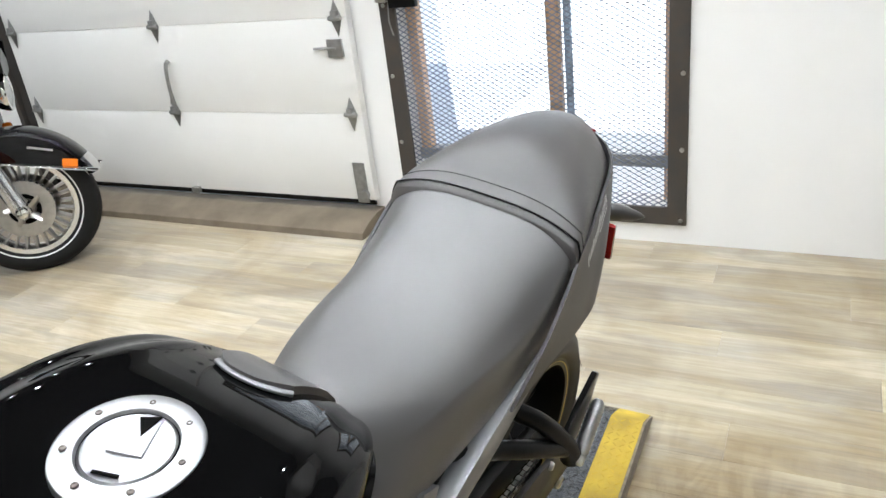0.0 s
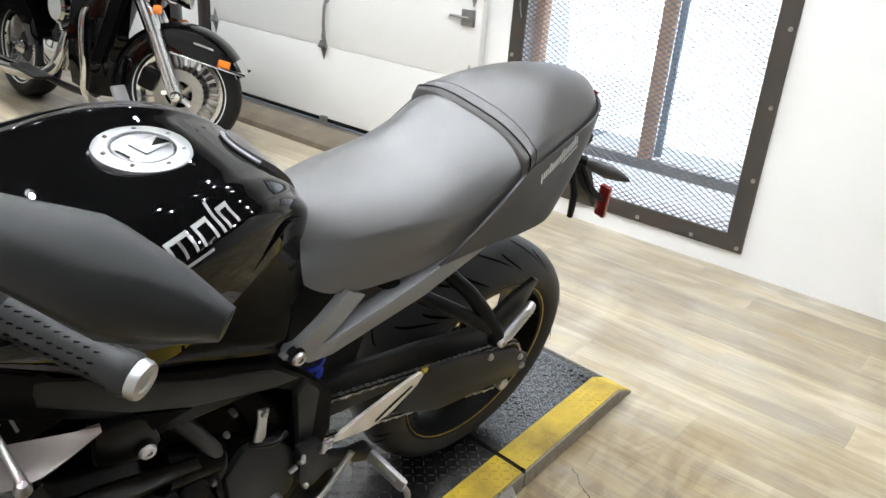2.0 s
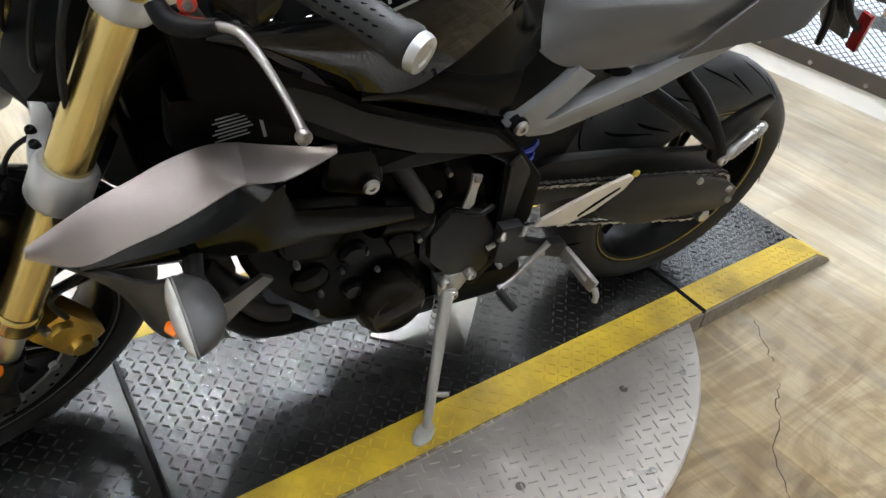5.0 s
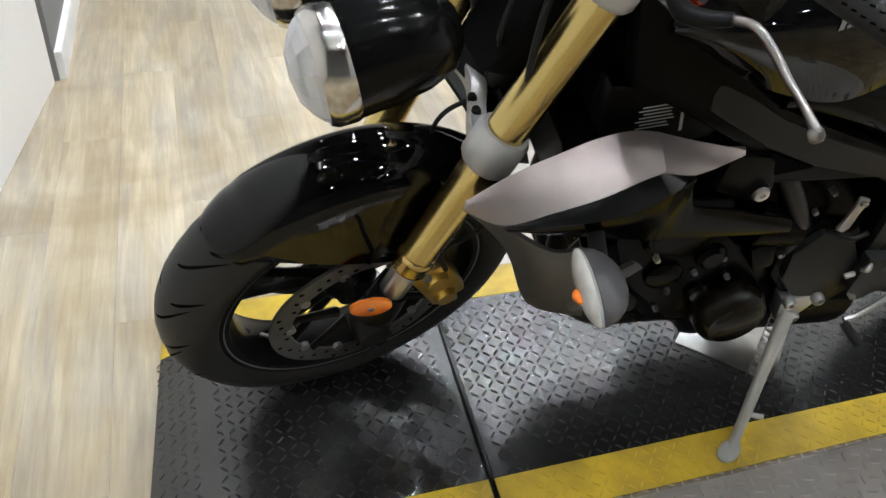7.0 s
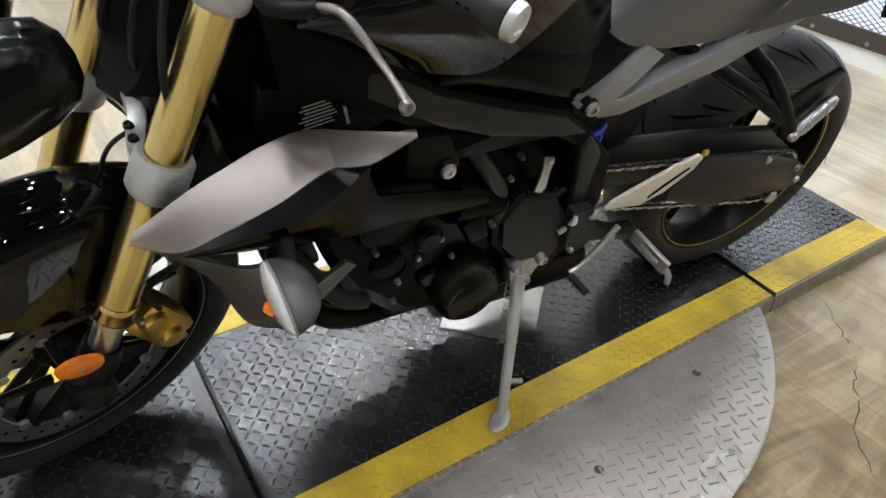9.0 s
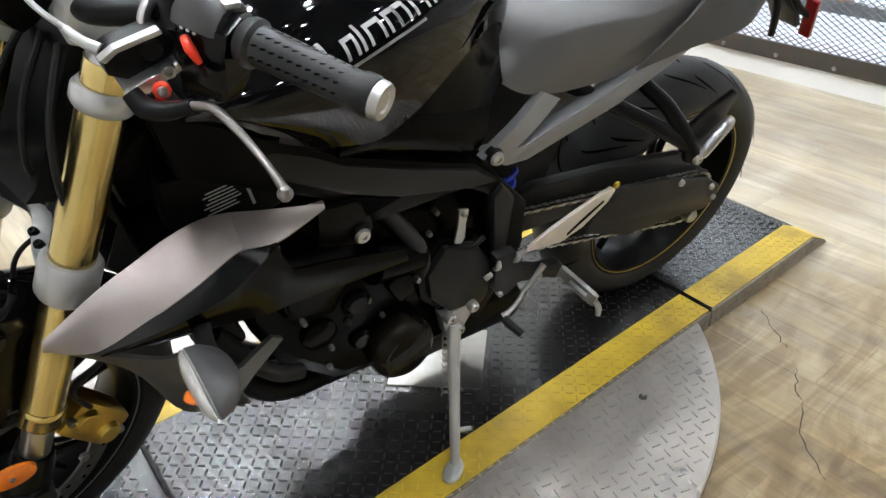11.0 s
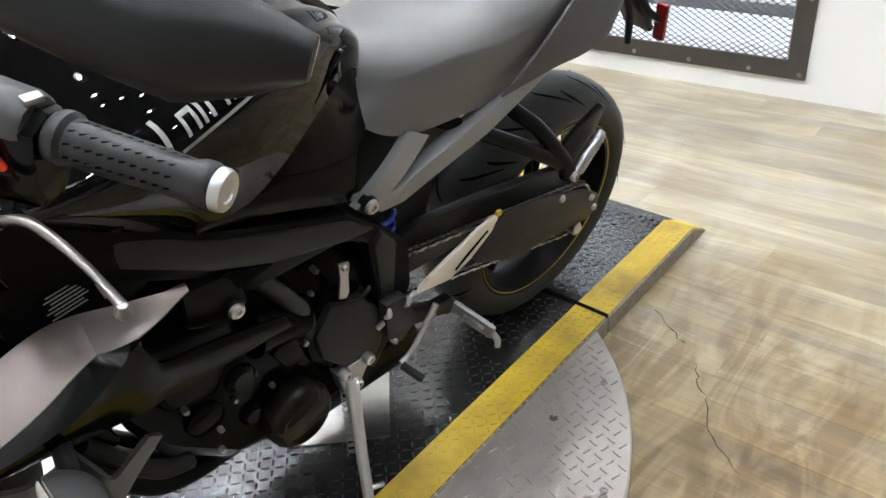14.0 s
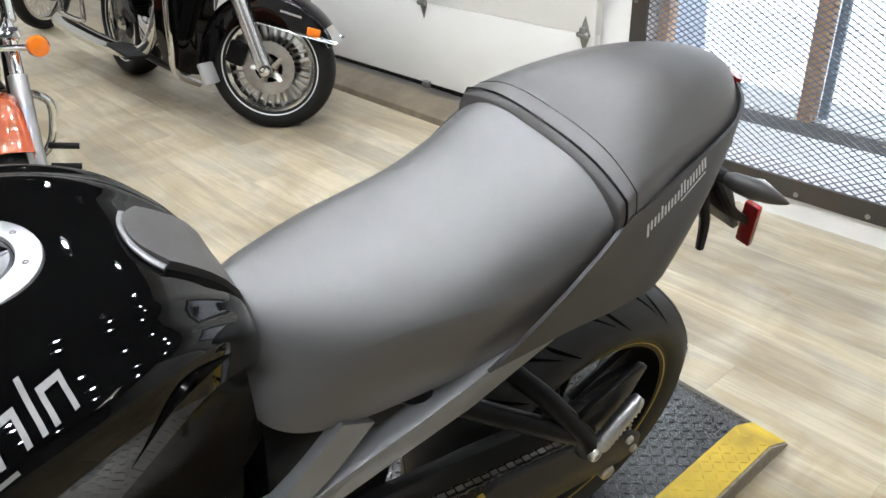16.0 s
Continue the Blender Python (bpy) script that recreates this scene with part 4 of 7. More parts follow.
# headlamps
def headlamp(s):
    c = Vector((1.413, 0.098, 0.783)) if s > 0 else Vector((1.458, -0.087, 0.783))
    q = Matrix.Translation(c) @ pose(0, 0, 0, 0, 90 + 12, 8 + 3 * s) @ Matrix.Rotation(radians(90), 4, "Z")
    sq = Matrix.Diagonal((0.82, 0.96, 1.05, 1))
    body = part("headlamp", lathe([(0.0, -0.118), (0.028, -0.114), (0.05, -0.1), (0.063, -0.07), (0.069, -0.03), (0.071, 0.012)], 32, None, q @ sq), BOWL_BLACK, bike, "bug-eyed headlamp in a black bowl")
    part("headlamp_ring", lathe([(0.0705, 0.008), (0.0735, 0.013), (0.073, 0.034), (0.068, 0.042), (0.066, 0.036), (0.066, -0.004)], 32, None, q @ sq, True), BEZEL, body, "brushed chrome bezel")
    part("headlamp_lens", lathe([(0.0, 0.068), (0.03, 0.065), (0.049, 0.056), (0.061, 0.047), (0.068, 0.036)], 12, None, q @ sq), LAMP_LENS, body, "frosted faceted lens", 12)
    part("headlamp_reflector", lathe([(0.066, 0.036), (0.058, 0.01), (0.036, -0.025), (0.0, -0.04)], 14, None, q @ sq), WHITE_TRIM, body, "pale reflector bowl")
    part("headlamp_cutoff", plate([(-0.02, 0.01), (-0.004, 0.038), (0.016, 0.024), (0.022, -0.01), (0.004, -0.04), (-0.018, -0.022)], 0.0, 0.01, 0.003, None, q @ pose(0, 0, 0.03, 90)), CLEAR, body, "diamond-shaped inner lens")


headlamp(1)
headlamp(-1)
# dash and instrument pod
bm = box(0.06, 0.12, 0.09, Matrix.Translation(stem(0.985) + Vector((0.15, -0.03, 0))) @ pose(0, 0, 0, 0, 35), 0.02)
part("instrument_pod", bm, DUCT_SHADE_BLACK, bike, "black instrument pod", m=S)


# ---- tank ----
def ring_tank(x, top, w, low, wl, n=21):
    """Half section from the crown to the lower edge, mirrored."""
    half = []
    for k in range(n):
        a = k / (n - 1) * math.pi / 2
        ridge = 0.02 * w * math.exp(-((a - 0.62) / 0.1) ** 2) - 0.016 * w * math.exp(-((a - 0.86) / 0.13) ** 2)
        half.append((w * math.sin(a) ** 0.8, top + ridge - (top - low) * 0.42 * (1 - max(0.0, math.cos(a)) ** 0.45)))
    zs = half[-1][1]
    for k in range(1, 5):
        f = k / 4
        half.append((w + (wl - w) * f ** 1.5, zs + (low - zs) * f))
    left = [(x, y, z) for y, z in half]
    return [(x_, -y, z) for x_, y, z in left[::-1][:-1]] + left


TANK = [(0.588, 0.845, 0.065, 0.80, 0.06), (0.602, 0.884, 0.09, 0.825, 0.085), (0.627, 0.912, 0.114, 0.855, 0.112), (0.67, 0.940, 0.143, 0.875, 0.142), (0.73, 0.957, 0.170, 0.852, 0.166), (0.8, 0.961, 0.191, 0.802, 0.176),
        (0.86, 0.953, 0.201, 0.773, 0.176), (0.94, 0.932, 0.203, 0.785, 0.17), (1.0, 0.907, 0.195, 0.81, 0.165), (1.05, 0.884, 0.178, 0.835, 0.155), (1.085, 0.86, 0.155, 0.845, 0.14)]


def dense(table, times=4):
    rows = smooth_line([Vector(r[:3]) for r in table], times)
    rest = smooth_line([Vector((r[0], r[3], r[4])) for r in table], times)
    return [(a.x, a.y, a.z, b.y, b.z) for a, b in zip(rows, rest)]


tank = part("fuel_tank", loft([ring_tank(*r) for r in dense(TANK)], True, True), GLOSS_BLACK, bike, "glossy black fuel tank", 50)
# crease along the crown of the tank
cap = part("fuel_cap", lathe([(0.039, 0.0025), (0.0405, 0.005), (0.055, 0.005), (0.059, 0.003), (0.06, 0.0), (0.06, -0.012), (0.039, -0.012)], 48, None, pose(0.8, 0.0, 0.9585, 0, 1, 0), True), CAP_ALU, tank, "round aluminium fuel cap ring")
part("cap_disc", lathe([(0.0, 0.0035), (0.036, 0.0035), (0.0385, 0.001), (0.0385, -0.01), (0.0, -0.01)], 40, None, pose(0.8, 0.0, 0.9585, 0, 1, 0)), CAP_DARK, cap, "brushed inner disc")
for k in range(7):
    a = 2 * math.pi * k / 7
    part("cap_screw", bolt((0.8 + 0.0485 * math.cos(a), 0.0485 * math.sin(a), 0.9635), (0, 0, 1), 0.003, h=0.0012), DARK_STEEL, cap)
part("cap_flap", plate([(-0.03, -0.012), (0.012, -0.015), (0.012, 0.015), (-0.03, 0.012)], -0.001, 0.0012, 0.0006, None, pose(0.797, 0.0, 0.9628, 90, 0, 20)), CAP_ALU, cap, "lock flap")
part("cap_slot", box(0.003, 0.022, 0.001, pose(0.829, 0.009, 0.9632, 0, 0, 20)), TREAD_DARK, cap)
part("cap_key_slot", plate([(-0.011, -0.009), (0.012, 0.0), (-0.008, 0.009)], -0.0006, 0.0006, 0, None, pose(0.778, -0.004, 0.9645, 90, 0, 25)), TREAD_DARK, cap)

from mathutils.bvhtree import BVHTree


def badge(ob, p0, p1, normal, bars, name, material, label, lift=0.0016, sub=3):
    """Thin slanted bars on a curved flank. Each bar: start, end along the base line (0 to 1), low, high in metres, lean."""
    p0, p1, n = Vector(p0), Vector(p1), Vector(normal).normalized()
    a = p1 - p0
    n = (n - a * (n.dot(a) / a.length_squared)).normalized()
    up = a.normalized().cross(n)
    if up.z < 0:
        up = -up
    src = bmesh.new()
    src.from_mesh(ob.data)
    tree = BVHTree.FromBMesh(src)

    def lay(u, h, lean):
        q = p0 + a * u + up * h + a.normalized() * (lean * h)
        hit, nor, _, _ = tree.ray_cast(q + n * 0.12, -n)
        return hit + n * lift if hit else q
    for u0, u1, h0, h1, lean in bars:
        bm = bmesh.new()
        cuts = max(sub, int((u1 - u0) * 24))
        rows = [[bm.verts.new(lay(u, h, lean)) for h in [h0 + (h1 - h0) * j / 6 for j in range(7)]] for u in [u0 + (u1 - u0) * k / cuts for k in range(cuts + 1)]]
        for r0, r1 in zip(rows, rows[1:]):
            for k in range(6):
                bm.faces.new((r0[k], r1[k], r1[k + 1], r0[k + 1]))
        part(name, bm, material, ob, label)
    src.free()


# thin slanted stems with caps over a long line, in place of the maker's word
bars = [(0.03, 0.7, -0.009, -0.0055, 0.0), (0.0, 0.03, -0.009, 0.033, 0.3)]
for u, width, tall in ((0.13, 0.07, 0.024), (0.245, 0.0, 0.03), (0.3, 0.1, 0.024), (0.45, 0.075, 0.024), (0.525, 0.075, 0.024), (0.66, 0.1, 0.024), (0.82, 0.0, 0.036), (0.87, 0.08, 0.024)):
    bars.append((u, u + 0.022, 0.0, tall, 0.3))
    if width:
        bars.append((u + width, u + width + 0.022, 0.0, tall, 0.3))
        bars.append((u + 0.022, u + width, tall - 0.005, tall, 0.3))
badge(tank, (0.937, 0.203, 0.899), (0.757, 0.15, 0.937), (0, 0.85, 0.5), bars, "tank_badge", DECAL_GREY, "silver-grey slanted badge bar")

# rear crown of the tank: rubber pad with a light edge
bm = skin([(0.655, 0.044, 0.957), (0.671, 0.024, 0.968), (0.675, 0.0, 0.971), (0.671, -0.024, 0.968), (0.655, -0.044, 0.957)], [(0.588, 0.05, 0.9), (0.592, 0.026, 0.912), (0.593, 0, 0.915), (0.592, -0.026, 0.912), (0.588, -0.05, 0.9)], 0.0, 0.006)
src = bmesh.new()
src.from_mesh(tank.data)
tank_tree = BVHTree.FromBMesh(src)
src.free()
bm.normal_update()
for v in bm.verts:
    hit = tank_tree.ray_cast(Vector((max(v.co.x, 0.588), v.co.y, 1.3)), Vector((0, 0, -1)))[0]
    if hit:
        v.co.z = hit.z + (0.01 if v.normal.z > 0 else -0.004)
pad = part("tank_pad", bm, PILLION_VINYL, bike, "matte grey panel behind the tank crown")
edge_line = []
for x, y in ((0.66, 0.047), (0.668, 0.037), (0.674, 0.02), (0.676, 0.0), (0.674, -0.02), (0.668, -0.036)):
    edge_line.append(tank_tree.ray_cast(Vector((x, y, 1.3)), Vector((0, 0, -1)))[0] + Vector((0, 0, 0.003)))
part("tank_pad_edge", tube(edge_line, 0.005, 10, flat=0.6), GREY_RAIL, pad, "light grey edging")

# panels under the tank and infill behind it
both("tank_side_panel", lambda: skin([(0.9, 0.15, 0.765), (0.84, 0.152, 0.776), (0.765, 0.148, 0.768), (0.7, 0.14, 0.748), (0.64, 0.128, 0.742)], [(0.9, 0.148, 0.74), (0.84, 0.15, 0.735), (0.765, 0.148, 0.712), (0.7, 0.142, 0.685), (0.655, 0.135, 0.668)], 0.006, 0.012), INSERT_BLACK, label="satin black panel below the tank")
both("tank_trim", lambda: skin([(0.86, 0.166, 0.79), (0.8, 0.17, 0.82), (0.74, 0.163, 0.876), (0.69, 0.148, 0.915), (0.65, 0.12, 0.9), (0.628, 0.098, 0.87)], [(0.845, 0.152, 0.779), (0.8, 0.149, 0.776), (0.765, 0.146, 0.771), (0.71, 0.138, 0.754), (0.65, 0.125, 0.745), (0.618, 0.115, 0.765)], -0.012, 0.01, 8), INSERT_BLACK, label="glossy black infill panel behind the tank", sharp=60)
part("steering_head", box(0.11, 0.13, 0.17, pose(1.1, 0, 0.715, 0, 12), 0.02), DUCT_SHADE_BLACK, bike, "black steering head casting")
part("airbox", box(0.4, 0.17, 0.2, pose(0.86, 0, 0.74), 0.03), DUCT_SHADE_BLACK, bike)


# ---- seat and tail ----
def ring_seat(x, top, w, low, wl, drop=0.055, power=2.6):
    """Half section of a cushion: a crowned top that rolls over into the flank, mirrored."""
    us = (0, 0.22, 0.4, 0.55, 0.68, 0.79, 0.87, 0.93, 0.975, 1.0)
    half = [(w * u, top - drop * u ** power) for u in us]
    zs = top - drop
    for k in range(1, 7):
        f = k / 6
        half.append((w + (wl - w) * f + 0.006 * math.sin(math.pi * f), zs + (low - zs) * f))
    left = [(x, y, z) for y, z in half]
    return [(x_, -y, z) for x_, y, z in left[::-1][:-1]] + left


def dense_seat(table, times=4):
    rows = dense(table, times)
    rest = smooth_line([Vector((r[0], r[5], r[6])) for r in table], times)
    return [(*a, b.y, b.z) for a, b in zip(rows, rest)]


SEAT = [(0.622, 0.815, 0.03, 0.785, 0.055, 0.02, 2.2), (0.615, 0.832, 0.052, 0.765, 0.085, 0.045, 2.2), (0.598, 0.845, 0.071, 0.748, 0.107, 0.056, 2.4), (0.56, 0.853, 0.09, 0.728, 0.116, 0.054, 2.8), (0.5, 0.852, 0.108, 0.715, 0.118, 0.042, 3.2), (0.45, 0.853, 0.118, 0.713, 0.12, 0.036, 3.6), (0.39, 0.861, 0.128, 0.713, 0.122, 0.042, 3.8),
        (0.33, 0.876, 0.136, 0.717, 0.125, 0.055, 4.0), (0.27, 0.9, 0.141, 0.742, 0.131, 0.058, 4.0), (0.21, 0.923, 0.142, 0.773, 0.136, 0.042, 3.8), (0.165, 0.935, 0.138, 0.8, 0.136, 0.03, 3.4)]
part("rider_seat", loft([ring_seat(*r) for r in dense_seat(SEAT)], True, True), SEAT_VINYL, bike, "matte grey vinyl rider seat", 60)
PILLION = [(0.202, 0.926, 0.143, 0.87, 0.144, 0.022, 3.0), (0.188, 0.941, 0.143, 0.868, 0.144, 0.027, 3.0), (0.135, 0.972, 0.132, 0.872, 0.134, 0.042, 3.0), (0.062, 0.989, 0.116, 0.885, 0.117, 0.052, 2.9), (-0.015, 0.988, 0.101, 0.898, 0.101, 0.055, 2.7), (-0.07, 0.979, 0.082, 0.908, 0.081, 0.05, 2.5), (-0.108, 0.965, 0.056, 0.912, 0.055, 0.04, 2.3), (-0.13, 0.945, 0.03, 0.915, 0.03, 0.025, 2.2)]
pill = part("pillion_seat", loft([ring_seat(*r) for r in dense_seat(PILLION)], True, True), PILLION_VINYL, bike, "dark grey vinyl pillion seat pad", 60)
# welted front band and stitching of the pillion
for x, lift, r_, mt, nm in ((0.194, 0.0012, 0.0016, SEAL, "seat_welt"), (0.178, -0.0002, 0.0006, SEAL, "stitch_line")):
    a = min(dense_seat(PILLION), key=lambda q: abs(q[0] - x))
    pts = [(p[0], p[1] * 1.005, p[2] + lift) for p in ring_seat(*a)][1:-1]
    part(nm, tube(pts, r_, 6, steps=3), mt, pill)
# tail flanks
both("tail_panel", lambda: skin([(0.185, 0.146, 0.893), (0.12, 0.136, 0.902), (0.05, 0.122, 0.916), (-0.03, 0.104, 0.932), (-0.08, 0.076, 0.941), (-0.112, 0.042, 0.944)], [(0.36, 0.146, 0.738), (0.25, 0.155, 0.757), (0.17, 0.159, 0.762), (0.1, 0.155, 0.778), (0.03, 0.118, 0.83), (-0.055, 0.06, 0.893)], 0.006, 0.005, 8), TAIL_GREY, label="matte graphite tail side panel")
tail_l = [o for o in bike.children if o.name.startswith("tail_panel")][0]
bars = [(0.52, 0.95, -0.006, -0.0035, 0.0)]
for k in range(19):
    bars.append((k / 19, k / 19 + 0.03, 0.0 if k != 0 else -0.005, 0.013 + (0.005 if k in (4, 10, 11, 17) else 0.0), 0.25))
badge(tail_l, (0.148, 0.16, 0.858), (0.036, 0.13, 0.905), (0, 1, 0.1), bars, "tail_badge", LABEL_GREY, "small pale slanted badge bar", 0.001, 1)
part("tail_underside", loft([[(x, y, z) for y, z in ((-w, z0), (w, z0), (w * 0.9, z0 + 0.05), (-w * 0.9, z0 + 0.05))] for x, w, z0 in ((0.53, 0.07, 0.74), (0.3, 0.1, 0.76), (0.1, 0.1, 0.795), (-0.04, 0.04, 0.89))]), MATTE_BLACK, bike)
part("tail_lamp", loft([[(-0.12, y, z) for y, z in ((-0.035, 0.9), (0.035, 0.9), (0.045, 0.945), (-0.045, 0.945))], [(-0.15, y, z) for y, z in ((-0.02, 0.908), (0.02, 0.908), (0.028, 0.938), (-0.028, 0.938))]]), RED_LENS, bike, "small red tail lamp")
# plate bracket, indicators, rear reflector
bm = plate([(-0.06, 0.885), (-0.03, 0.83), (-0.12, 0.79), (-0.2, 0.77), (-0.3, 0.63), (-0.285, 0.625), (-0.22, 0.7), (-0.16, 0.76), (-0.09, 0.8)], -0.035, 0.035, 0.004)
tailb = part("plate_bracket", bm, MATTE_BLACK, bike, "black plastic number plate bracket")
part("plate_lamp", box(0.06, 0.05, 0.03, pose(-0.17, 0, 0.81, 0, 20), 0.01), MATTE_BLACK, tailb)
both("bracket_arm", lambda: tube([(-0.17, 0.03, 0.77), (-0.22, 0.05, 0.7), (-0.26, 0.062, 0.672)], 0.008, 8), MATTE_BLACK, tailb)
both("bracket_strut", lambda: tube([(-0.14, 0.03, 0.76), (-0.16, 0.045, 0.7), (-0.17, 0.05, 0.64)], [0.008, 0.009, 0.007], 8), MATTE_BLACK, tailb)
part("rear_reflector", box(0.012, 0.028, 0.085, pose(-0.262, 0.066, 0.668, 0, 12), 0.004), RED_LENS, tailb, "upright red reflector bar")


def indicator(s):
    base, tip = Vector((-0.13, 0.03 * s, 0.792)), Vector((-0.2, 0.14 * s, 0.775))
    st = part("rear_indicator", tube([base, base.lerp(tip, 0.25)], 0.01, 10), RUBBER, bike, "black leaf-shaped rear indicator")
    d = tip - base
    part("indicator_body", tube([base + d * 0.22, base + d * 0.35, base + d * 0.6, base + d * 0.85, tip], [0.008, 0.019, 0.023, 0.014, 0.002], 14, flat=0.7), MATTE_GREY, st)
    part("indicator_lens", tube([base + d * 0.4 + Vector((-0.012, 0, 0)), base + d * 0.6 + Vector((-0.014, 0, 0)), base + d * 0.85 + Vector((-0.008, 0, 0))], [0.005, 0.013, 0.004], 10), CLEAR, st)


indicator(1)
indicator(-1)

# ---- frame, subframe, swing arm ----
SPAR = [(1.13, 0.9), (0.99, 0.8), (0.889, 0.735), (0.776, 0.69), (0.664, 0.65), (0.604, 0.6), (0.571, 0.566), (0.535, 0.525), (0.525, 0.43), (0.552, 0.349), (0.605, 0.27), (0.622, 0.29), (0.6, 0.36), (0.604, 0.465), (0.625, 0.575), (0.673, 0.603), (0.761, 0.602), (0.843, 0.6), (0.886, 0.656), (0.93, 0.68), (1.1, 0.77)]
# Beam blacker than spar_face: shade under the tank is in its colour.
both("frame_spar", lambda: plate(SPAR, 0.1, 0.14, 0.008), DUCT_SHADE_BLACK, label="satin black twin-spar frame beam")
both("spar_face", lambda: plate([(1.0, 0.79), (0.885, 0.722), (0.776, 0.679), (0.664, 0.64), (0.61, 0.598), (0.675, 0.61), (0.80, 0.64), (0.885, 0.676), (0.99, 0.735)], 0.132, 0.15, 0.007, shift=[-0.012, -0.006, -0.004, -0.004, -0.006, 0, 0, 0, -0.006]), SPAR_BLACK)
both("spar_facet", lambda: plate([(0.604, 0.592), (0.572, 0.556), (0.543, 0.52), (0.533, 0.43), (0.558, 0.352), (0.597, 0.385), (0.602, 0.465), (0.62, 0.572)], 0.132, 0.15, 0.006, shift=[0, -0.008, -0.016, -0.018, -0.012, 0, 0, 0]), SPAR_BLACK)
# No hollow here: a flat dark plate stands for the recess in shade.
both("spar_recess", lambda: plate([(0.875, 0.667), (0.80, 0.64), (0.854, 0.628)], 0.145, 0.1495, 0), TREAD_DARK)
both("engine_mount", lambda: plate([(0.93, 0.665), (0.86, 0.66), (0.84, 0.6), (0.86, 0.575), (0.93, 0.6)], 0.12, 0.15, 0.008), SATIN_BLACK)
for p in ((0.866, 0.155, 0.603), (0.628, 0.146, 0.652)):
    part("frame_bolt", bolt(p, (0, 1, 0), 0.0125, h=0.009), STEEL, bike, "bright frame bolt")
    part("bolt_washer", lathe([(0.0, 0.004), (0.0135, 0.003), (0.015, 0.0), (0.015, -0.012), (0, -0.02)], 20, None, Matrix.Translation(p) @ SIDE), SATIN_BLACK, bike)
both("subframe_rail", lambda: plate([(0.645, 0.655), (0.6, 0.622), (0.555, 0.62), (0.37, 0.674), (0.23, 0.742), (0.19, 0.772), (0.29, 0.748), (0.4, 0.7), (0.56, 0.65)], 0.11, 0.142, 0.006, shift=[0, 0, 0, 0.002, 0.004, 0.004, -0.002, -0.004, -0.003]), GREY_RAIL, label="grey painted subframe rail")
both("subframe_strut", lambda: skin([(0.65, 0.142, 0.652), (0.592, 0.139, 0.692), (0.53, 0.124, 0.728)], [(0.6, 0.142, 0.642), (0.55, 0.138, 0.672), (0.49, 0.122, 0.705)], 0.0, 0.016), GREY_RAIL)
part("inner_mudguard", loft([[(x, y, z) for y, z in ((-w, z0), (w, z0), (w, z1), (-w, z1))] for x, z0, z1, w in ((0.6, 0.3, 0.75, 0.085), (0.5, 0.33, 0.76, 0.085), (0.45, 0.42, 0.74, 0.075), (0.425, 0.52, 0.74, 0.07), (0.38, 0.68, 0.745, 0.065), (0.25, 0.72, 0.76, 0.06))]), MATTE_BLACK, bike)
part("shock_spring", tube([(0.545 + 0.026 * math.cos(k * 1.0), 0.072 + 0.026 * math.sin(k * 1.0), 0.49 + 0.0042 * k) for k in range(20)], 0.0055, 6, steps=2), BLUE, bike, "blue shock absorber spring")
both("swing_arm", lambda: plate([(0.56, 0.5), (0.48, 0.515), (0.31, 0.495), (0.08, 0.455), (-0.03, 0.375), (-0.075, 0.3), (-0.03, 0.27), (0.05, 0.3), (0.3, 0.4), (0.5, 0.41), (0.56, 0.44)], 0.082, 0.104, 0.008), SPAR_BLACK, label="satin black swing arm beam")
part("chain_guard", plate([(0.373, 0.409), (0.345, 0.45), (0.302, 0.476), (0.166, 0.451), (0.015, 0.396), (-0.03, 0.365), (-0.035, 0.325), (0.0, 0.31), (0.056, 0.318), (0.244, 0.335), (0.362, 0.387)], 0.138, 0.15, 0.005), SPAR_BLACK, bike, "matte black chain guard")
for p in ((0.005, 0.375), (-0.015, 0.34), (0.12, 0.425)):
    part("guard_bolt", bolt((p[0], 0.15, p[1]), (0, 1, 0), 0.008), STEEL, bike)
part("rear_axle_nut", lathe([(0.0, 0.012), (0.012, 0.012), (0.016, 0.008), (0.016, -0.02), (0, -0.02)], 6, None, Matrix.Translation(R_AXLE + Vector((0, 0.14, 0))) @ SIDE), STEEL, bike)


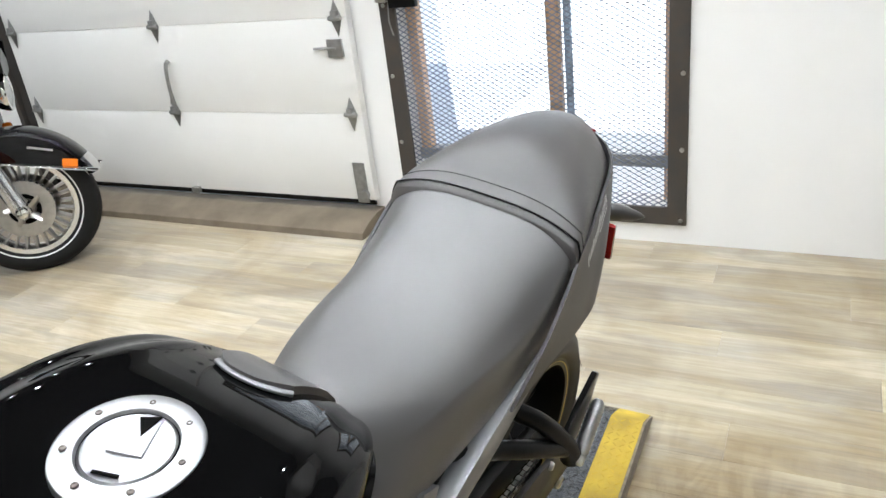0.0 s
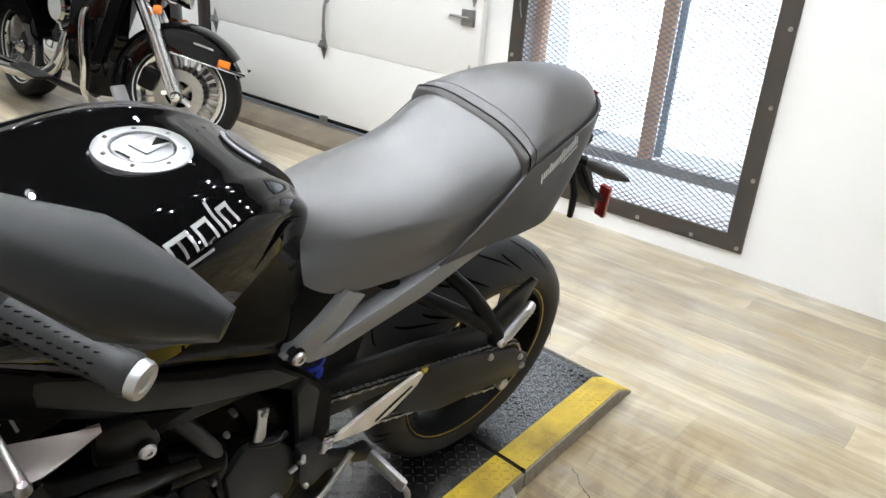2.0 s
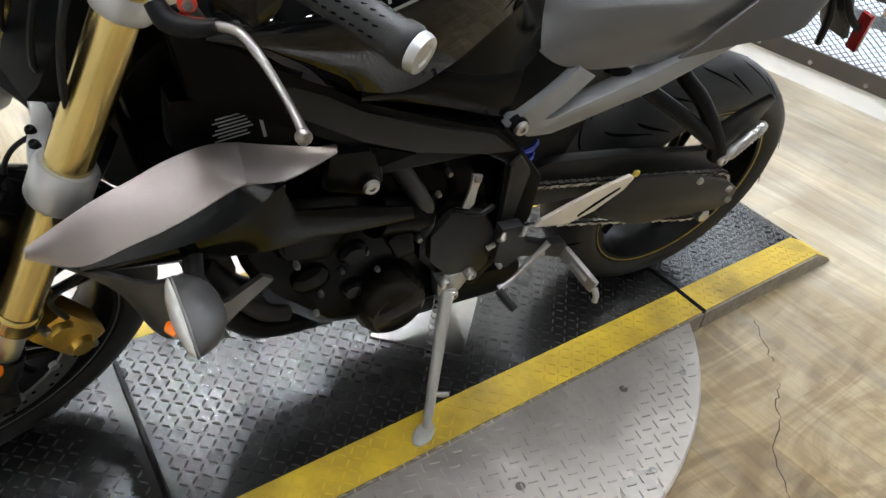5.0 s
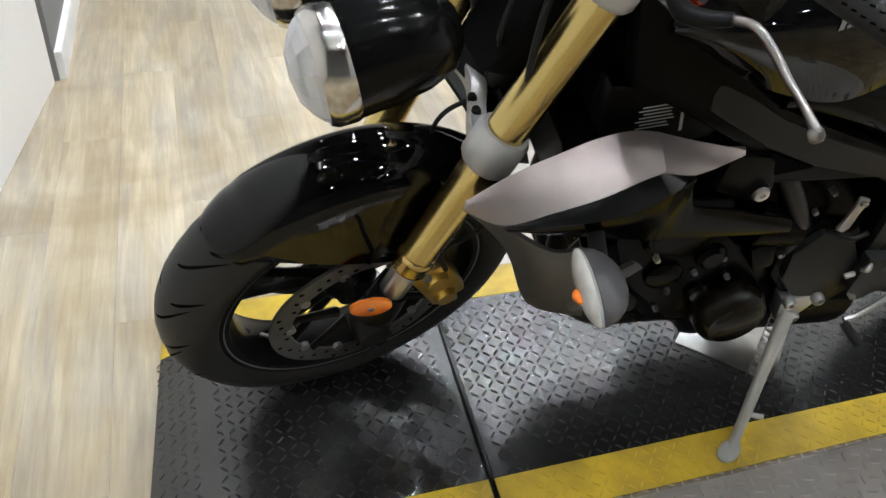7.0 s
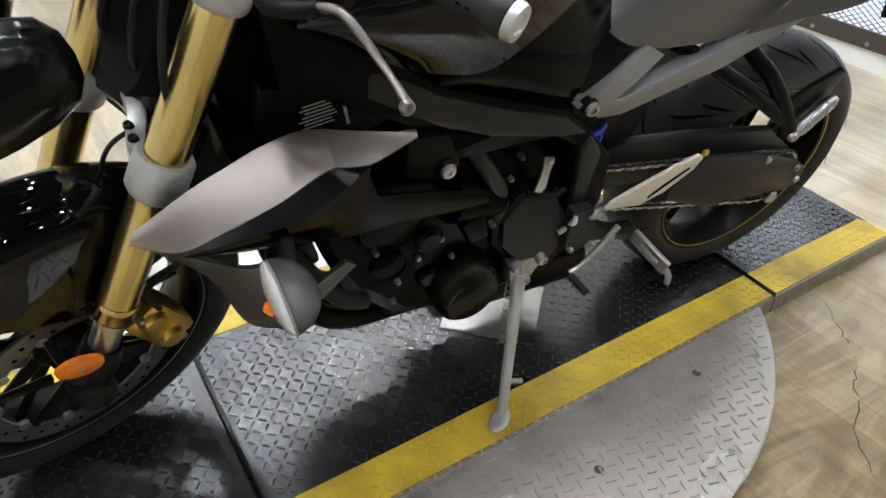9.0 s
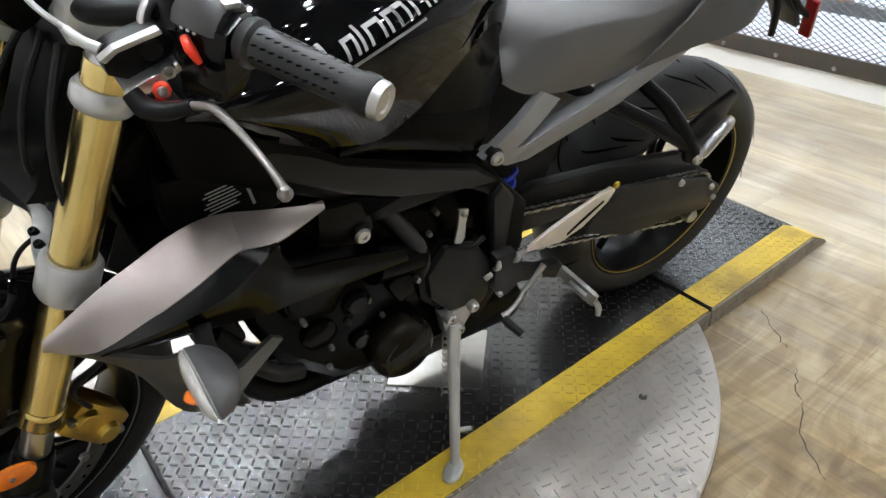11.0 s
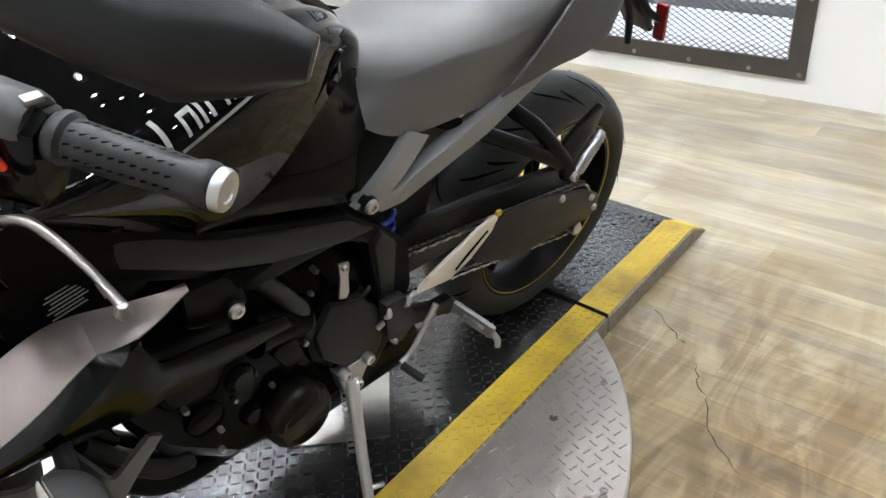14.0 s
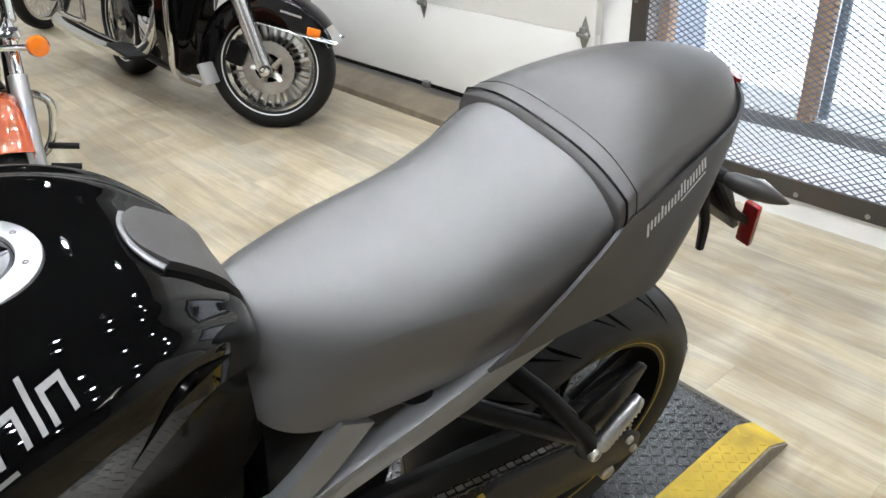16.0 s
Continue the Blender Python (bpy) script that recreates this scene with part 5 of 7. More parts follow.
# chain and sprockets
def chain():
    c0, r0, c1, r1 = Vector((0.62, 0, 0.455)), 0.042, Vector((R_AXLE.x, 0, 0.33)), 0.066
    d = c1 - c0
    ang = math.atan2(d.z, d.x)
    off = math.acos((r0 - r1) / d.length)
    pts = []
    for k in range(13):
        a = ang + off + (2 * math.pi - 2 * off) * k / 12
        pts.append(c0 + Vector((math.cos(a), 0, math.sin(a))) * r0)
    for k in range(25):
        a = ang - off + 2 * off * k / 24
        pts.append(c1 + Vector((math.cos(a), 0, math.sin(a))) * r1)
    pts.append(pts[0])
    lens = np.cumsum([0] + [(b - a).length for a, b in zip(pts, pts[1:])])
    n = int(lens[-1] / 0.0159)
    kinds = []
    for wid in (0.012, 0.0145):
        bm = box(0.0195, wid, 0.0105, None, 0.003)
        count = len(bm.faces)
        for x in (-0.008, 0.008):
            lathe([(0.0, wid / 2 + 0.0012), (0.0034, wid / 2 + 0.0012), (0.0034, -wid / 2)], 8, bm, pose(x, 0, 0) @ SIDE)
        me = bpy.data.meshes.new("chain_link")
        bm.faces.ensure_lookup_table()
        for f in bm.faces[count:]:
            f.material_index = 1
        bm.to_mesh(me)
        bm.free()
        me.materials.append(CHAIN)
        me.materials.append(STEEL)
        kinds.append(me)
    c = empty("chain", Matrix.Identity(4))
    c.parent = bike
    for k in range(n):
        s = (k + 0.5) / n * lens[-1]
        i = min(int(np.searchsorted(lens, s)) - 1, len(pts) - 2)
        p = pts[i].lerp(pts[i + 1], (s - lens[i]) / max(lens[i + 1] - lens[i], 1e-6))
        t = pts[i + 1] - pts[i]
        ob = new("chain_link", kinds[k % 2])
        ob.matrix_world = Matrix.Translation(p + Vector((0, 0.116, 0))) @ Matrix.Rotation(-math.atan2(t.z, t.x), 4, "Y")
        ob.parent = c
    c["label"] = "dark roller chain with bright pins"


chain()
part("rear_sprocket", lathe([(0.03, 0.112), (0.063, 0.112), (0.063, 0.12), (0.03, 0.12)], 42, None, Matrix.Translation((R_AXLE.x, 0, 0.33)) @ SIDE, True), SATIN_BLACK, bike)

# ---- engine ----
eng = part("engine", loft([[(x, y, z) for y, z in ((-wl, z0), (wl, z0), (w, z0 + 0.05), (w, z1 - 0.05), (wl, z1), (-wl, z1), (-w, z1 - 0.05), (-w, z0 + 0.05))] for x, w, wl, z0, z1 in ((0.53, 0.1, 0.08, 0.27, 0.52), (0.6, 0.125, 0.1, 0.22, 0.56), (0.75, 0.13, 0.1, 0.2, 0.6), (0.88, 0.13, 0.1, 0.23, 0.66), (0.98, 0.125, 0.1, 0.33, 0.68), (1.02, 0.12, 0.09, 0.42, 0.66))]), ENGINE_BLACK, bike, "black three-cylinder engine block", 30)


def cover(cx, cz, y, r, h, nm, material=ENGINE_BLACK, squash=1.0, bolts=0, label=""):
    o = part(nm, lathe([(0.0, h), (r * 0.62, h - 0.001), (r * 0.66, h - 0.003), (r * 0.76, h - 0.0035), (r * 0.8, h - 0.006), (r * 0.93, h - 0.012), (r, h - 0.026), (r * 1.01, -0.03)], 40, None, Matrix.Translation((cx, y, cz)) @ SIDE @ Matrix.Diagonal((1, squash, 1, 1))), material, eng, label)
    for k in range(bolts):
        a = 2 * math.pi * k / bolts
        part("cover_bolt", bolt((cx + (r + 0.006) * math.cos(a), y - 0.004, cz + (r + 0.006) * squash * math.sin(a)), (0, 1, 0), 0.007, h=0.006), STEEL, o)
    return o


cover(0.777, 0.302, 0.142, 0.06, 0.034, "alternator_cover", squash=1.08, material=COVER_FLOOR_TINT, label="round black alternator cover")
cover(0.95, 0.5, 0.125, 0.045, 0.02, "cam_cover", bolts=4)
part("sprocket_cover", plate([(0.602, 0.425), (0.598, 0.35), (0.617, 0.32), (0.684, 0.343), (0.728, 0.395), (0.74, 0.455), (0.71, 0.505), (0.645, 0.488)], 0.115, 0.156, 0.014), MATTE_BLACK, eng, "matte black sprocket cover")
part("sprocket_cover_rim", plate([(0.59, 0.43), (0.586, 0.345), (0.612, 0.305), (0.69, 0.33), (0.74, 0.39), (0.754, 0.46), (0.716, 0.522), (0.64, 0.502)], 0.11, 0.142, 0.01), ENGINE_BLACK, eng)
act = part("actuator_cover", plate([(0.815, 0.468), (0.797, 0.494), (0.778, 0.492), (0.757, 0.43), (0.788, 0.415)], 0.12, 0.152, 0.008), ENGINE_BLACK, eng, "small black actuator cover")
for x, z in ((0.768, 0.5), (0.755, 0.452), (0.806, 0.498)):
    part("cover_bolt", bolt((x, 0.146, z), (0, 1, 0), 0.0055, h=0.006), STEEL, act)
part("starter_housing", tube([(0.75, 0.12, 0.5), (0.84, 0.13, 0.52)], 0.04, 16), ENGINE_BLACK, eng)
part("cylinder_cover", plate([(0.84, 0.56), (0.86, 0.63), (0.98, 0.66), (1.0, 0.6), (0.98, 0.46), (0.9, 0.44)], 0.1, 0.138, 0.012), ENGINE_BLACK, eng)
for x, z in ((0.874, 0.402), (0.904, 0.357), (0.907, 0.31), (0.837, 0.434), (0.81, 0.385), (0.95, 0.44), (0.73, 0.53), (0.72, 0.57)):
    part("case_bolt", bolt((x, 0.131, z), (0, 1, 0), 0.0048, h=0.007), STEEL, eng)
for x, z, r_ in ((0.86, 0.44, 0.024), (0.925, 0.4, 0.03), (0.85, 0.35, 0.02)):
    part("case_boss", lathe([(0.0, 0.012), (r_ * 0.7, 0.012), (r_, 0.006), (r_ * 1.05, -0.01)], 20, None, Matrix.Translation((x, 0.13, z)) @ SIDE), INSERT_BLACK, eng)
part("coolant_hose", tube([(0.83, 0.11, 0.625), (0.802, 0.13, 0.59), (0.774, 0.14, 0.55), (0.75, 0.142, 0.505), (0.738, 0.13, 0.45)], 0.0145, 12), GRIP_RUBBER, bike, "black coolant hose")
part("coolant_hose", tube([(1.09, 0.14, 0.5), (1.04, 0.15, 0.42), (1.0, 0.14, 0.36), (0.96, 0.13, 0.33)], 0.014, 12), RUBBER, bike)
part("engine_tab", plate([(0.692, 0.578), (0.672, 0.572), (0.674, 0.545), (0.672, 0.512), (0.678, 0.502), (0.692, 0.508), (0.689, 0.55)], 0.148, 0.153, 0.0015), ALU, eng, "bare alloy cable tab")
part("tab_bolt", bolt((0.682, 0.153, 0.568), (0, 1, 0), 0.006), STEEL, eng)
part("clutch_arm", tube([(0.7, 0.145, 0.5), (0.66, 0.155, 0.49), (0.63, 0.15, 0.495)], 0.005, 8), SATIN_BLACK, eng)
# exhaust headers and sump
for k, y in enumerate((-0.07, 0.0, 0.07)):
    part("exhaust_header", tube([(1.0, y, 0.52), (1.075, y, 0.47), (1.06, y * 0.8, 0.33), (0.98, y * 0.7, 0.2), (0.85, y * 0.5, 0.16), (0.7, y * 0.4, 0.16)], 0.021, 14), SATIN_BLACK, bike, "black exhaust header pipe")
part("collector_box", box(0.36, 0.2, 0.09, pose(0.6, -0.02, 0.165), 0.03), SATIN_BLACK, bike)
part("radiator", box(0.045, 0.28, 0.25, pose(1.1, 0, 0.575, 0, 18), 0.008), ENGINE_BLACK, bike, "black radiator")
rad = [o for o in bike.children if o.name.startswith("radiator")][0]
for k in range(26):
    part("radiator_fin", box(0.003, 0.26, 0.0025, pose(1.1, 0, 0.575, 0, 18) @ pose(0.0235, 0, -0.115 + k * 0.0092)), SATIN_BLACK, rad)


# ---- radiator cowls, with gloss inserts, and front indicators ----
def cowl_top():
    """Two facets that meet in a crease above the insert's rear end."""
    bm = skin([(1.287, 0.19, 0.65), (1.22, 0.168, 0.674), (1.17, 0.156, 0.688), (1.128, 0.15, 0.703), (1.085, 0.148, 0.713), (1.05, 0.149, 0.711)], [(1.29, 0.194, 0.638), (1.24, 0.209, 0.624), (1.18, 0.213, 0.648), (1.125, 0.212, 0.669), (1.08, 0.208, 0.692), (1.057, 0.205, 0.699)], 0.004, 0.006)
    return skin([(1.05, 0.149, 0.711), (1.0, 0.15, 0.697), (0.926, 0.16, 0.686)], [(1.057, 0.205, 0.699), (1.005, 0.192, 0.68), (0.926, 0.163, 0.681)], -0.002, 0.006, bm=bm)


def cowl_low():
    return skin([(1.288, 0.192, 0.636), (1.232, 0.206, 0.61), (1.17, 0.215, 0.575), (1.12, 0.2, 0.56)], [(1.27, 0.16, 0.6), (1.2, 0.15, 0.5), (1.15, 0.16, 0.39), (1.06, 0.17, 0.36)], 0.004, 0.006)


def cowl_insert():
    return skin([(1.238, 0.21, 0.618), (1.19, 0.22, 0.631), (1.135, 0.227, 0.643), (1.086, 0.227, 0.657), (1.045, 0.219, 0.676), (1.014, 0.204, 0.681), (1.006, 0.199, 0.664), (0.997, 0.196, 0.641), (0.982, 0.192, 0.62), (0.92, 0.181, 0.598), (0.797, 0.166, 0.554)], [(1.233, 0.208, 0.615), (1.18, 0.206, 0.598), (1.128, 0.203, 0.588), (1.08, 0.199, 0.575), (1.04, 0.194, 0.564), (1.012, 0.191, 0.558), (0.995, 0.188, 0.556), (0.978, 0.186, 0.553), (0.955, 0.183, 0.549), (0.885, 0.175, 0.538), (0.788, 0.166, 0.526)], 0.003, 0.006)


# Same paint on both; only the upper cowl has the light in its colour.
both("radiator_cowl", cowl_top, COWL_LIT_GREY, label="matte graphite radiator cowl", sharp=35)
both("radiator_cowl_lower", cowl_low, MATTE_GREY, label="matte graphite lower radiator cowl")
both("cowl_insert", cowl_insert, INSERT_BLACK, label="glossy black cowl insert")
both("cowl_insert_blade", lambda: skin([(1.24, 0.209, 0.622), (1.18, 0.211, 0.644), (1.125, 0.21, 0.665), (1.08, 0.206, 0.688), (1.057, 0.203, 0.695), (1.008, 0.19, 0.678)], [(1.238, 0.211, 0.618), (1.19, 0.221, 0.631), (1.135, 0.228, 0.643), (1.086, 0.228, 0.657), (1.045, 0.22, 0.677), (1.008, 0.2, 0.68)], 0.001, 0.005), FACET_BLACK, label="glossy black blade edge")


def front_indicator(s):
    """Half a pointed egg with a flat clear lens that looks ahead."""
    a, b = Vector((1.152, 0.236 * s, 0.606)), Vector((1.152, 0.35 * s, 0.604))
    ax = (b - a) / 2
    mid = (a + b) / 2
    n = Vector((1, -0.05 * s, -0.1))
    n = (n - ax * (n.dot(ax) / ax.length_squared)).normalized()
    wide = ax.normalized().cross(n)

    def cup(depth, half, k0, scale, steps=12, segs=16):
        rings = []
        for i in range(steps + 1):
            u = -1 + 2 * i / steps
            c = max(0.02, (1 - abs(u) ** 2.2)) ** 0.62
            rings.append([mid + ax * u * scale + n * k0 + wide * (half * c * math.cos(t)) + n * (depth * c * math.sin(t)) for t in [math.pi * j / segs for j in range(segs + 1)]])
        return loft(rings, True, True)
    body = part("front_indicator", cup(-0.042, 0.025, 0.0, 1.0), MATTE_GREY, bike, "leaf-shaped grey front indicator", 50)
    part("indicator_reflector", cup(0.002, 0.0245, 0.0008, 0.985), WHITE_TRIM, body, "pale reflector")
    part("indicator_lens", cup(0.013, 0.0255, 0.004, 0.99), PALE_LENS, body, "clear faceted lens")
    part("indicator_bulb", tube([mid + ax * 0.05 + n * 0.018, mid + ax * 0.2 + n * 0.02, mid + ax * 0.38 + n * 0.016], [0.003, 0.006, 0.003], 10), ORANGE, body, "amber bulb behind the lens")
    part("indicator_stalk", tube([mid - n * 0.02 - ax * 0.5, a - n * 0.025 + Vector((-0.01, -0.04 * s, -0.004))], 0.011, 10), RUBBER, body)


front_indicator(1)
front_indicator(-1)
both("cowl_winglet", lambda: skin([(1.107, 0.158, 0.528), (1.09, 0.18, 0.49), (1.078, 0.19, 0.471), (1.048, 0.184, 0.481), (1.019, 0.177, 0.492)], [(1.118, 0.158, 0.505), (1.11, 0.176, 0.445), (1.094, 0.19, 0.405), (1.05, 0.184, 0.442), (1.003, 0.177, 0.48)], 0.0, 0.008, 3, 3), MATTE_GREY, label="V-shaped grey winglet")
# printed label on the air duct
duct = part("air_duct", plate([(1.12, 0.765), (1.0, 0.755), (0.93, 0.72), (0.96, 0.68), (1.03, 0.66), (1.12, 0.68)], 0.09, 0.128, 0.01), DUCT_SHADE_BLACK, bike, "matte black air duct with printed label")
for k in range(7):
    part("label_line", box(0.042 + 0.008 * math.sin(k * 2.1), 0.0006, 0.0017, pose(1.048, 0.1285, 0.734 - k * 0.0055, 0, 10)), FAINT_PRINT, duct)
part("label_line", box(0.004, 0.0006, 0.036, pose(1.012, 0.1285, 0.712, 0, 14)), FAINT_PRINT, duct)

# ---- rider controls, left side ----
part("heel_guard", plate([(0.547, 0.446), (0.538, 0.46), (0.5, 0.478), (0.42, 0.508), (0.37, 0.522), (0.358, 0.514), (0.37, 0.49), (0.42, 0.451), (0.47, 0.434)], 0.17, 0.178, 0.003), CREAM_ALU, bike, "pale machined heel guard")
part("guard_tip", box(0.012, 0.007, 0.012, pose(0.356, 0.1745, 0.521), 0.003), YELLOW_PAINT, bike, "small yellow tip")
part("heel_guard_slot", plate([(0.46, 0.452), (0.43, 0.474), (0.385, 0.5), (0.382, 0.495), (0.425, 0.467), (0.457, 0.446)], 0.1775, 0.1785, 0), TREAD_DARK, bike)
part("peg_hanger", plate([(0.612, 0.455), (0.567, 0.452), (0.548, 0.405), (0.492, 0.378), (0.45, 0.374), (0.424, 0.34), (0.452, 0.332), (0.495, 0.352), (0.547, 0.366), (0.572, 0.343), (0.604, 0.372)], 0.15, 0.172, 0.006), SPAR_BLACK, bike, "black footpeg hanger")
for x, z, w in ((0.612, 0.437, 0.013), (0.57, 0.437, 0.011)):
    part("linkage_joint", tube([(x, 0.17, z - 0.009), (x - 0.003, 0.176, z), (x - 0.007, 0.171, z + 0.009)], [0.003, w * 0.45, 0.003], 8), ALU, bike, "bright shift linkage joint")
for x, z in ((0.59, 0.36), (0.5, 0.365), (0.562, 0.44)):
    part("hanger_bolt", bolt((x, 0.172, z), (0, 1, 0), 0.0055), STEEL, bike)


def peg(a, b, r, nm, label):
    a, b = Vector(a), Vector(b)
    d = b - a
    bm = tube([a, a + d * 0.06, a + d * 0.9, a + d * 0.95, b], [r * 0.7, r, r * 0.92, r * 0.8, r * 0.55], 10, steps=1)
    o = part(nm, bm, ALU, bike, label)
    for k in range(9):
        p = a + d * (0.12 + 0.085 * k)
        part("peg_rib", tube([p, p + d * 0.035], r * 1.08, 10, steps=1), ALU, o)
    return o


def flat_peg(a, b, wide):
    """A flat alloy peg with a slot and a knurled edge."""
    a, b = Vector(a), Vector(b)
    q = along(a, b)
    l = (b - a).length
    bm = box(0.009, wide, l * 0.3, q @ pose(0, 0, l * 0.15), 0.002)
    box(0.009, wide, l * 0.22, q @ pose(0, 0, l * 0.89), 0.002, bm)
    for sgn in (-1, 1):
        box(0.009, wide * 0.34, l * 0.52, q @ pose(0, sgn * wide * 0.33, l * 0.53), 0.001, bm)
    o = part("footpeg", bm, ALU, bike, "silver slotted footpeg")
    for k in range(10):
        for sgn in (-1, 1):
            part("peg_tooth", box(0.011, 0.004, l * 0.05, q @ pose(0, sgn * wide * 0.42, l * (0.1 + 0.088 * k)), 0.0008), ALU, o)
    return o


p = flat_peg((0.452, 0.178, 0.358), (0.437, 0.264, 0.346), 0.028)
part("peg_feeler", tube([(0.438, 0.264, 0.345), (0.435, 0.273, 0.335), (0.434, 0.275, 0.32)], 0.006, 8), ALU, p)
sl = part("shift_lever", tube([(0.5, 0.178, 0.395), (0.525, 0.18, 0.36), (0.56, 0.184, 0.322), (0.583, 0.185, 0.31)], [0.006, 0.005, 0.005, 0.006], 8), ALU, bike, "silver gear shift lever")
part("shift_tip", rod((0.587, 0.19, 0.31), (0.572, 0.23, 0.297), 0.008), RUBBER, sl, "black rubber toe piece")
part("shift_link", rod((0.54, 0.165, 0.44), (0.62, 0.16, 0.4), 0.005), STEEL, bike)


def pillion_hanger(s):
    o = part("pillion_hanger", tube([(0.34, 0.095 * s, 0.735), (0.3, 0.128 * s, 0.685), (0.265, 0.165 * s, 0.65), (0.215, 0.195 * s, 0.58), (0.2, 0.2 * s, 0.548)], [0.014, 0.014, 0.014, 0.015, 0.018], 12), SATIN_BLACK, bike, "black tubular pillion peg hanger")
    part("hanger_strut", tube([(0.44, 0.095 * s, 0.7), (0.37, 0.13 * s, 0.665), (0.3, 0.165 * s, 0.628), (0.215, 0.193 * s, 0.575)], 0.014, 12), SATIN_BLACK, o)
    part("hanger_web", plate([(0.235, 0.61), (0.19, 0.64), (0.13, 0.665), (0.115, 0.655), (0.13, 0.61), (0.17, 0.555), (0.205, 0.54)], 0.185 if s > 0 else -0.195, 0.195 if s > 0 else -0.185, 0.003), SATIN_BLACK, o)
    part("hanger_bolt", bolt((0.203, 0.216 * s, 0.553), (0, s, 0), 0.01), STEEL, o)


pillion_hanger(1)
pillion_hanger(-1)
peg((0.196, 0.212, 0.556), (0.128, 0.207, 0.615), 0.012, "pillion_peg", "silver ribbed pillion peg, folded up")
peg((0.196, -0.212, 0.556), (0.128, -0.207, 0.615), 0.012, "pillion_peg", "silver ribbed pillion peg, folded up")

# side stand; its foot stands on the platform
INV = BIKE.inverted()
foot = INV @ Vector((0.782, 0.258, DECK_Z + 0.006))
piv = Vector((0.672, 0.155, 0.308))
st = part("side_stand", tube([piv, piv.lerp(foot, 0.3), piv.lerp(foot, 0.95), foot], [0.014, 0.0112, 0.009, 0.0085], 14), SILVER_PAINT, bike, "silver side stand, down")
q = Matrix.Translation(foot) @ INV.to_3x3().to_4x4() @ pose(0.012, 0.008, 0, 0, 0, 30)
part("stand_foot", lathe([(0.0, 0.005), (0.017, 0.005), (0.022, 0.001), (0.022, -0.003), (0.0, -0.004)], 24, None, q @ Matrix.Diagonal((1.45, 0.8, 1, 1))), SILVER_PAINT, st)
part("stand_peg", rod(piv.lerp(foot, 0.75), piv.lerp(foot, 0.75) + Vector((-0.03, 0.01, -0.002)), 0.005), ALU, st)
part("stand_bracket", plate([(0.702, 0.342), (0.64, 0.348), (0.634, 0.325), (0.654, 0.28), (0.686, 0.282)], 0.13, 0.158, 0.005), ALU, st, "bare alloy stand bracket")
for x, z in ((0.665, 0.3), (0.69, 0.34), (0.64, 0.345)):
    part("stand_bolt", bolt((x, 0.163, z), (0, 1, 0), 0.011, h=0.008), STEEL, st)
a, b = Vector((0.675, 0.135, 0.3)), piv.lerp(foot, 0.5) + Vector((0.015, -0.01, 0))
part("stand_spring", tube([a.lerp(b, k / 60) + Vector((0.006 * math.cos(k * 1.25), 0.006 * math.sin(k * 1.25), 0)) for k in range(61)], 0.0016, 5, steps=1), STEEL, st)

# ---- handlebar, switchgear, clutch lever, mirror ----
bar = part("handlebar", tube([(1.13, -0.03, 0.948), (1.142, 0.03, 0.956), (1.147, 0.085, 0.963), (1.135, 0.118, 0.97), (1.1, 0.152, 0.978), (1.072, 0.2, 0.985), (1.047, 0.25, 0.986), (0.985, 0.365, 0.975)], 0.0125, 16), SATIN_BLACK, bike, "black tapered handlebar")
part("handlebar_right", tube([(1.13, -0.03, 0.948), (1.13, -0.1, 0.963), (1.11, -0.15, 0.985), (1.11, -0.22, 0.995), (1.1, -0.38, 0.985)], 0.0125, 14), SATIN_BLACK, bar)
ris = part("bar_clamp", plate([(1.17, 0.925), (1.166, 0.974), (1.15, 0.987), (1.125, 0.985), (1.105, 0.972), (1.1, 0.942), (1.115, 0.915)], -0.07, 0.088, 0.012), SILVER_PAINT, bar, "silver cast bar riser")
for x, y in ((1.118, 0.062), (1.15, 0.062), (1.118, -0.05), (1.15, -0.05)):
    part("clamp_bolt", bolt((x, y, 0.984), (0, 0, 1), 0.007, h=0.004), STEEL, ris)
g0, g1 = Vector((1.047, 0.25, 0.986)), Vector((0.982, 0.37, 0.974))
d = g1 - g0
dn = d.normalized()
grip = part("grip", tube([g0, g0 + d * 0.04, g0 + d * 0.09, g0 + d * 0.12, g0 + d * 0.86, g0 + d * 0.9, g0 + d * 0.97, g1], [0.021, 0.0235, 0.0235, 0.0195, 0.0172, 0.0195, 0.02, 0.018], 24, steps=1), GRIP_RUBBER, bar, "ribbed black rubber grip")
side = d.cross(Vector((0, 0, 1))).normalized()
upv = side.cross(d).normalized()
for row in range(6):
    a = radians(-80 + row * 34)
    for k in range(10):
        c = g0 + d * (0.17 + 0.068 * k) + (side * math.sin(a) + upv * math.cos(a)) * (0.0186 - 0.00023 * k)
        part("grip_rib", tube([c - dn * 0.004 + side * 0.002, c + dn * 0.004 - side * 0.002], 0.0011, 5), TREAD_DARK, grip)
part("bar_end_weight", lathe([(0.0, 0.007), (0.009, 0.007), (0.01, 0.009), (0.0165, 0.009), (0.018, 0.005), (0.018, 0.0), (0, 0)], 24, None, along(g1 + dn * 0.001, g1 + d)), ALU, bar, "silver bar end weight")
part("grip_right", tube([(1.105, -0.25, 0.997), (1.1, -0.385, 0.985)], 0.017, 16), RUBBER, bar)
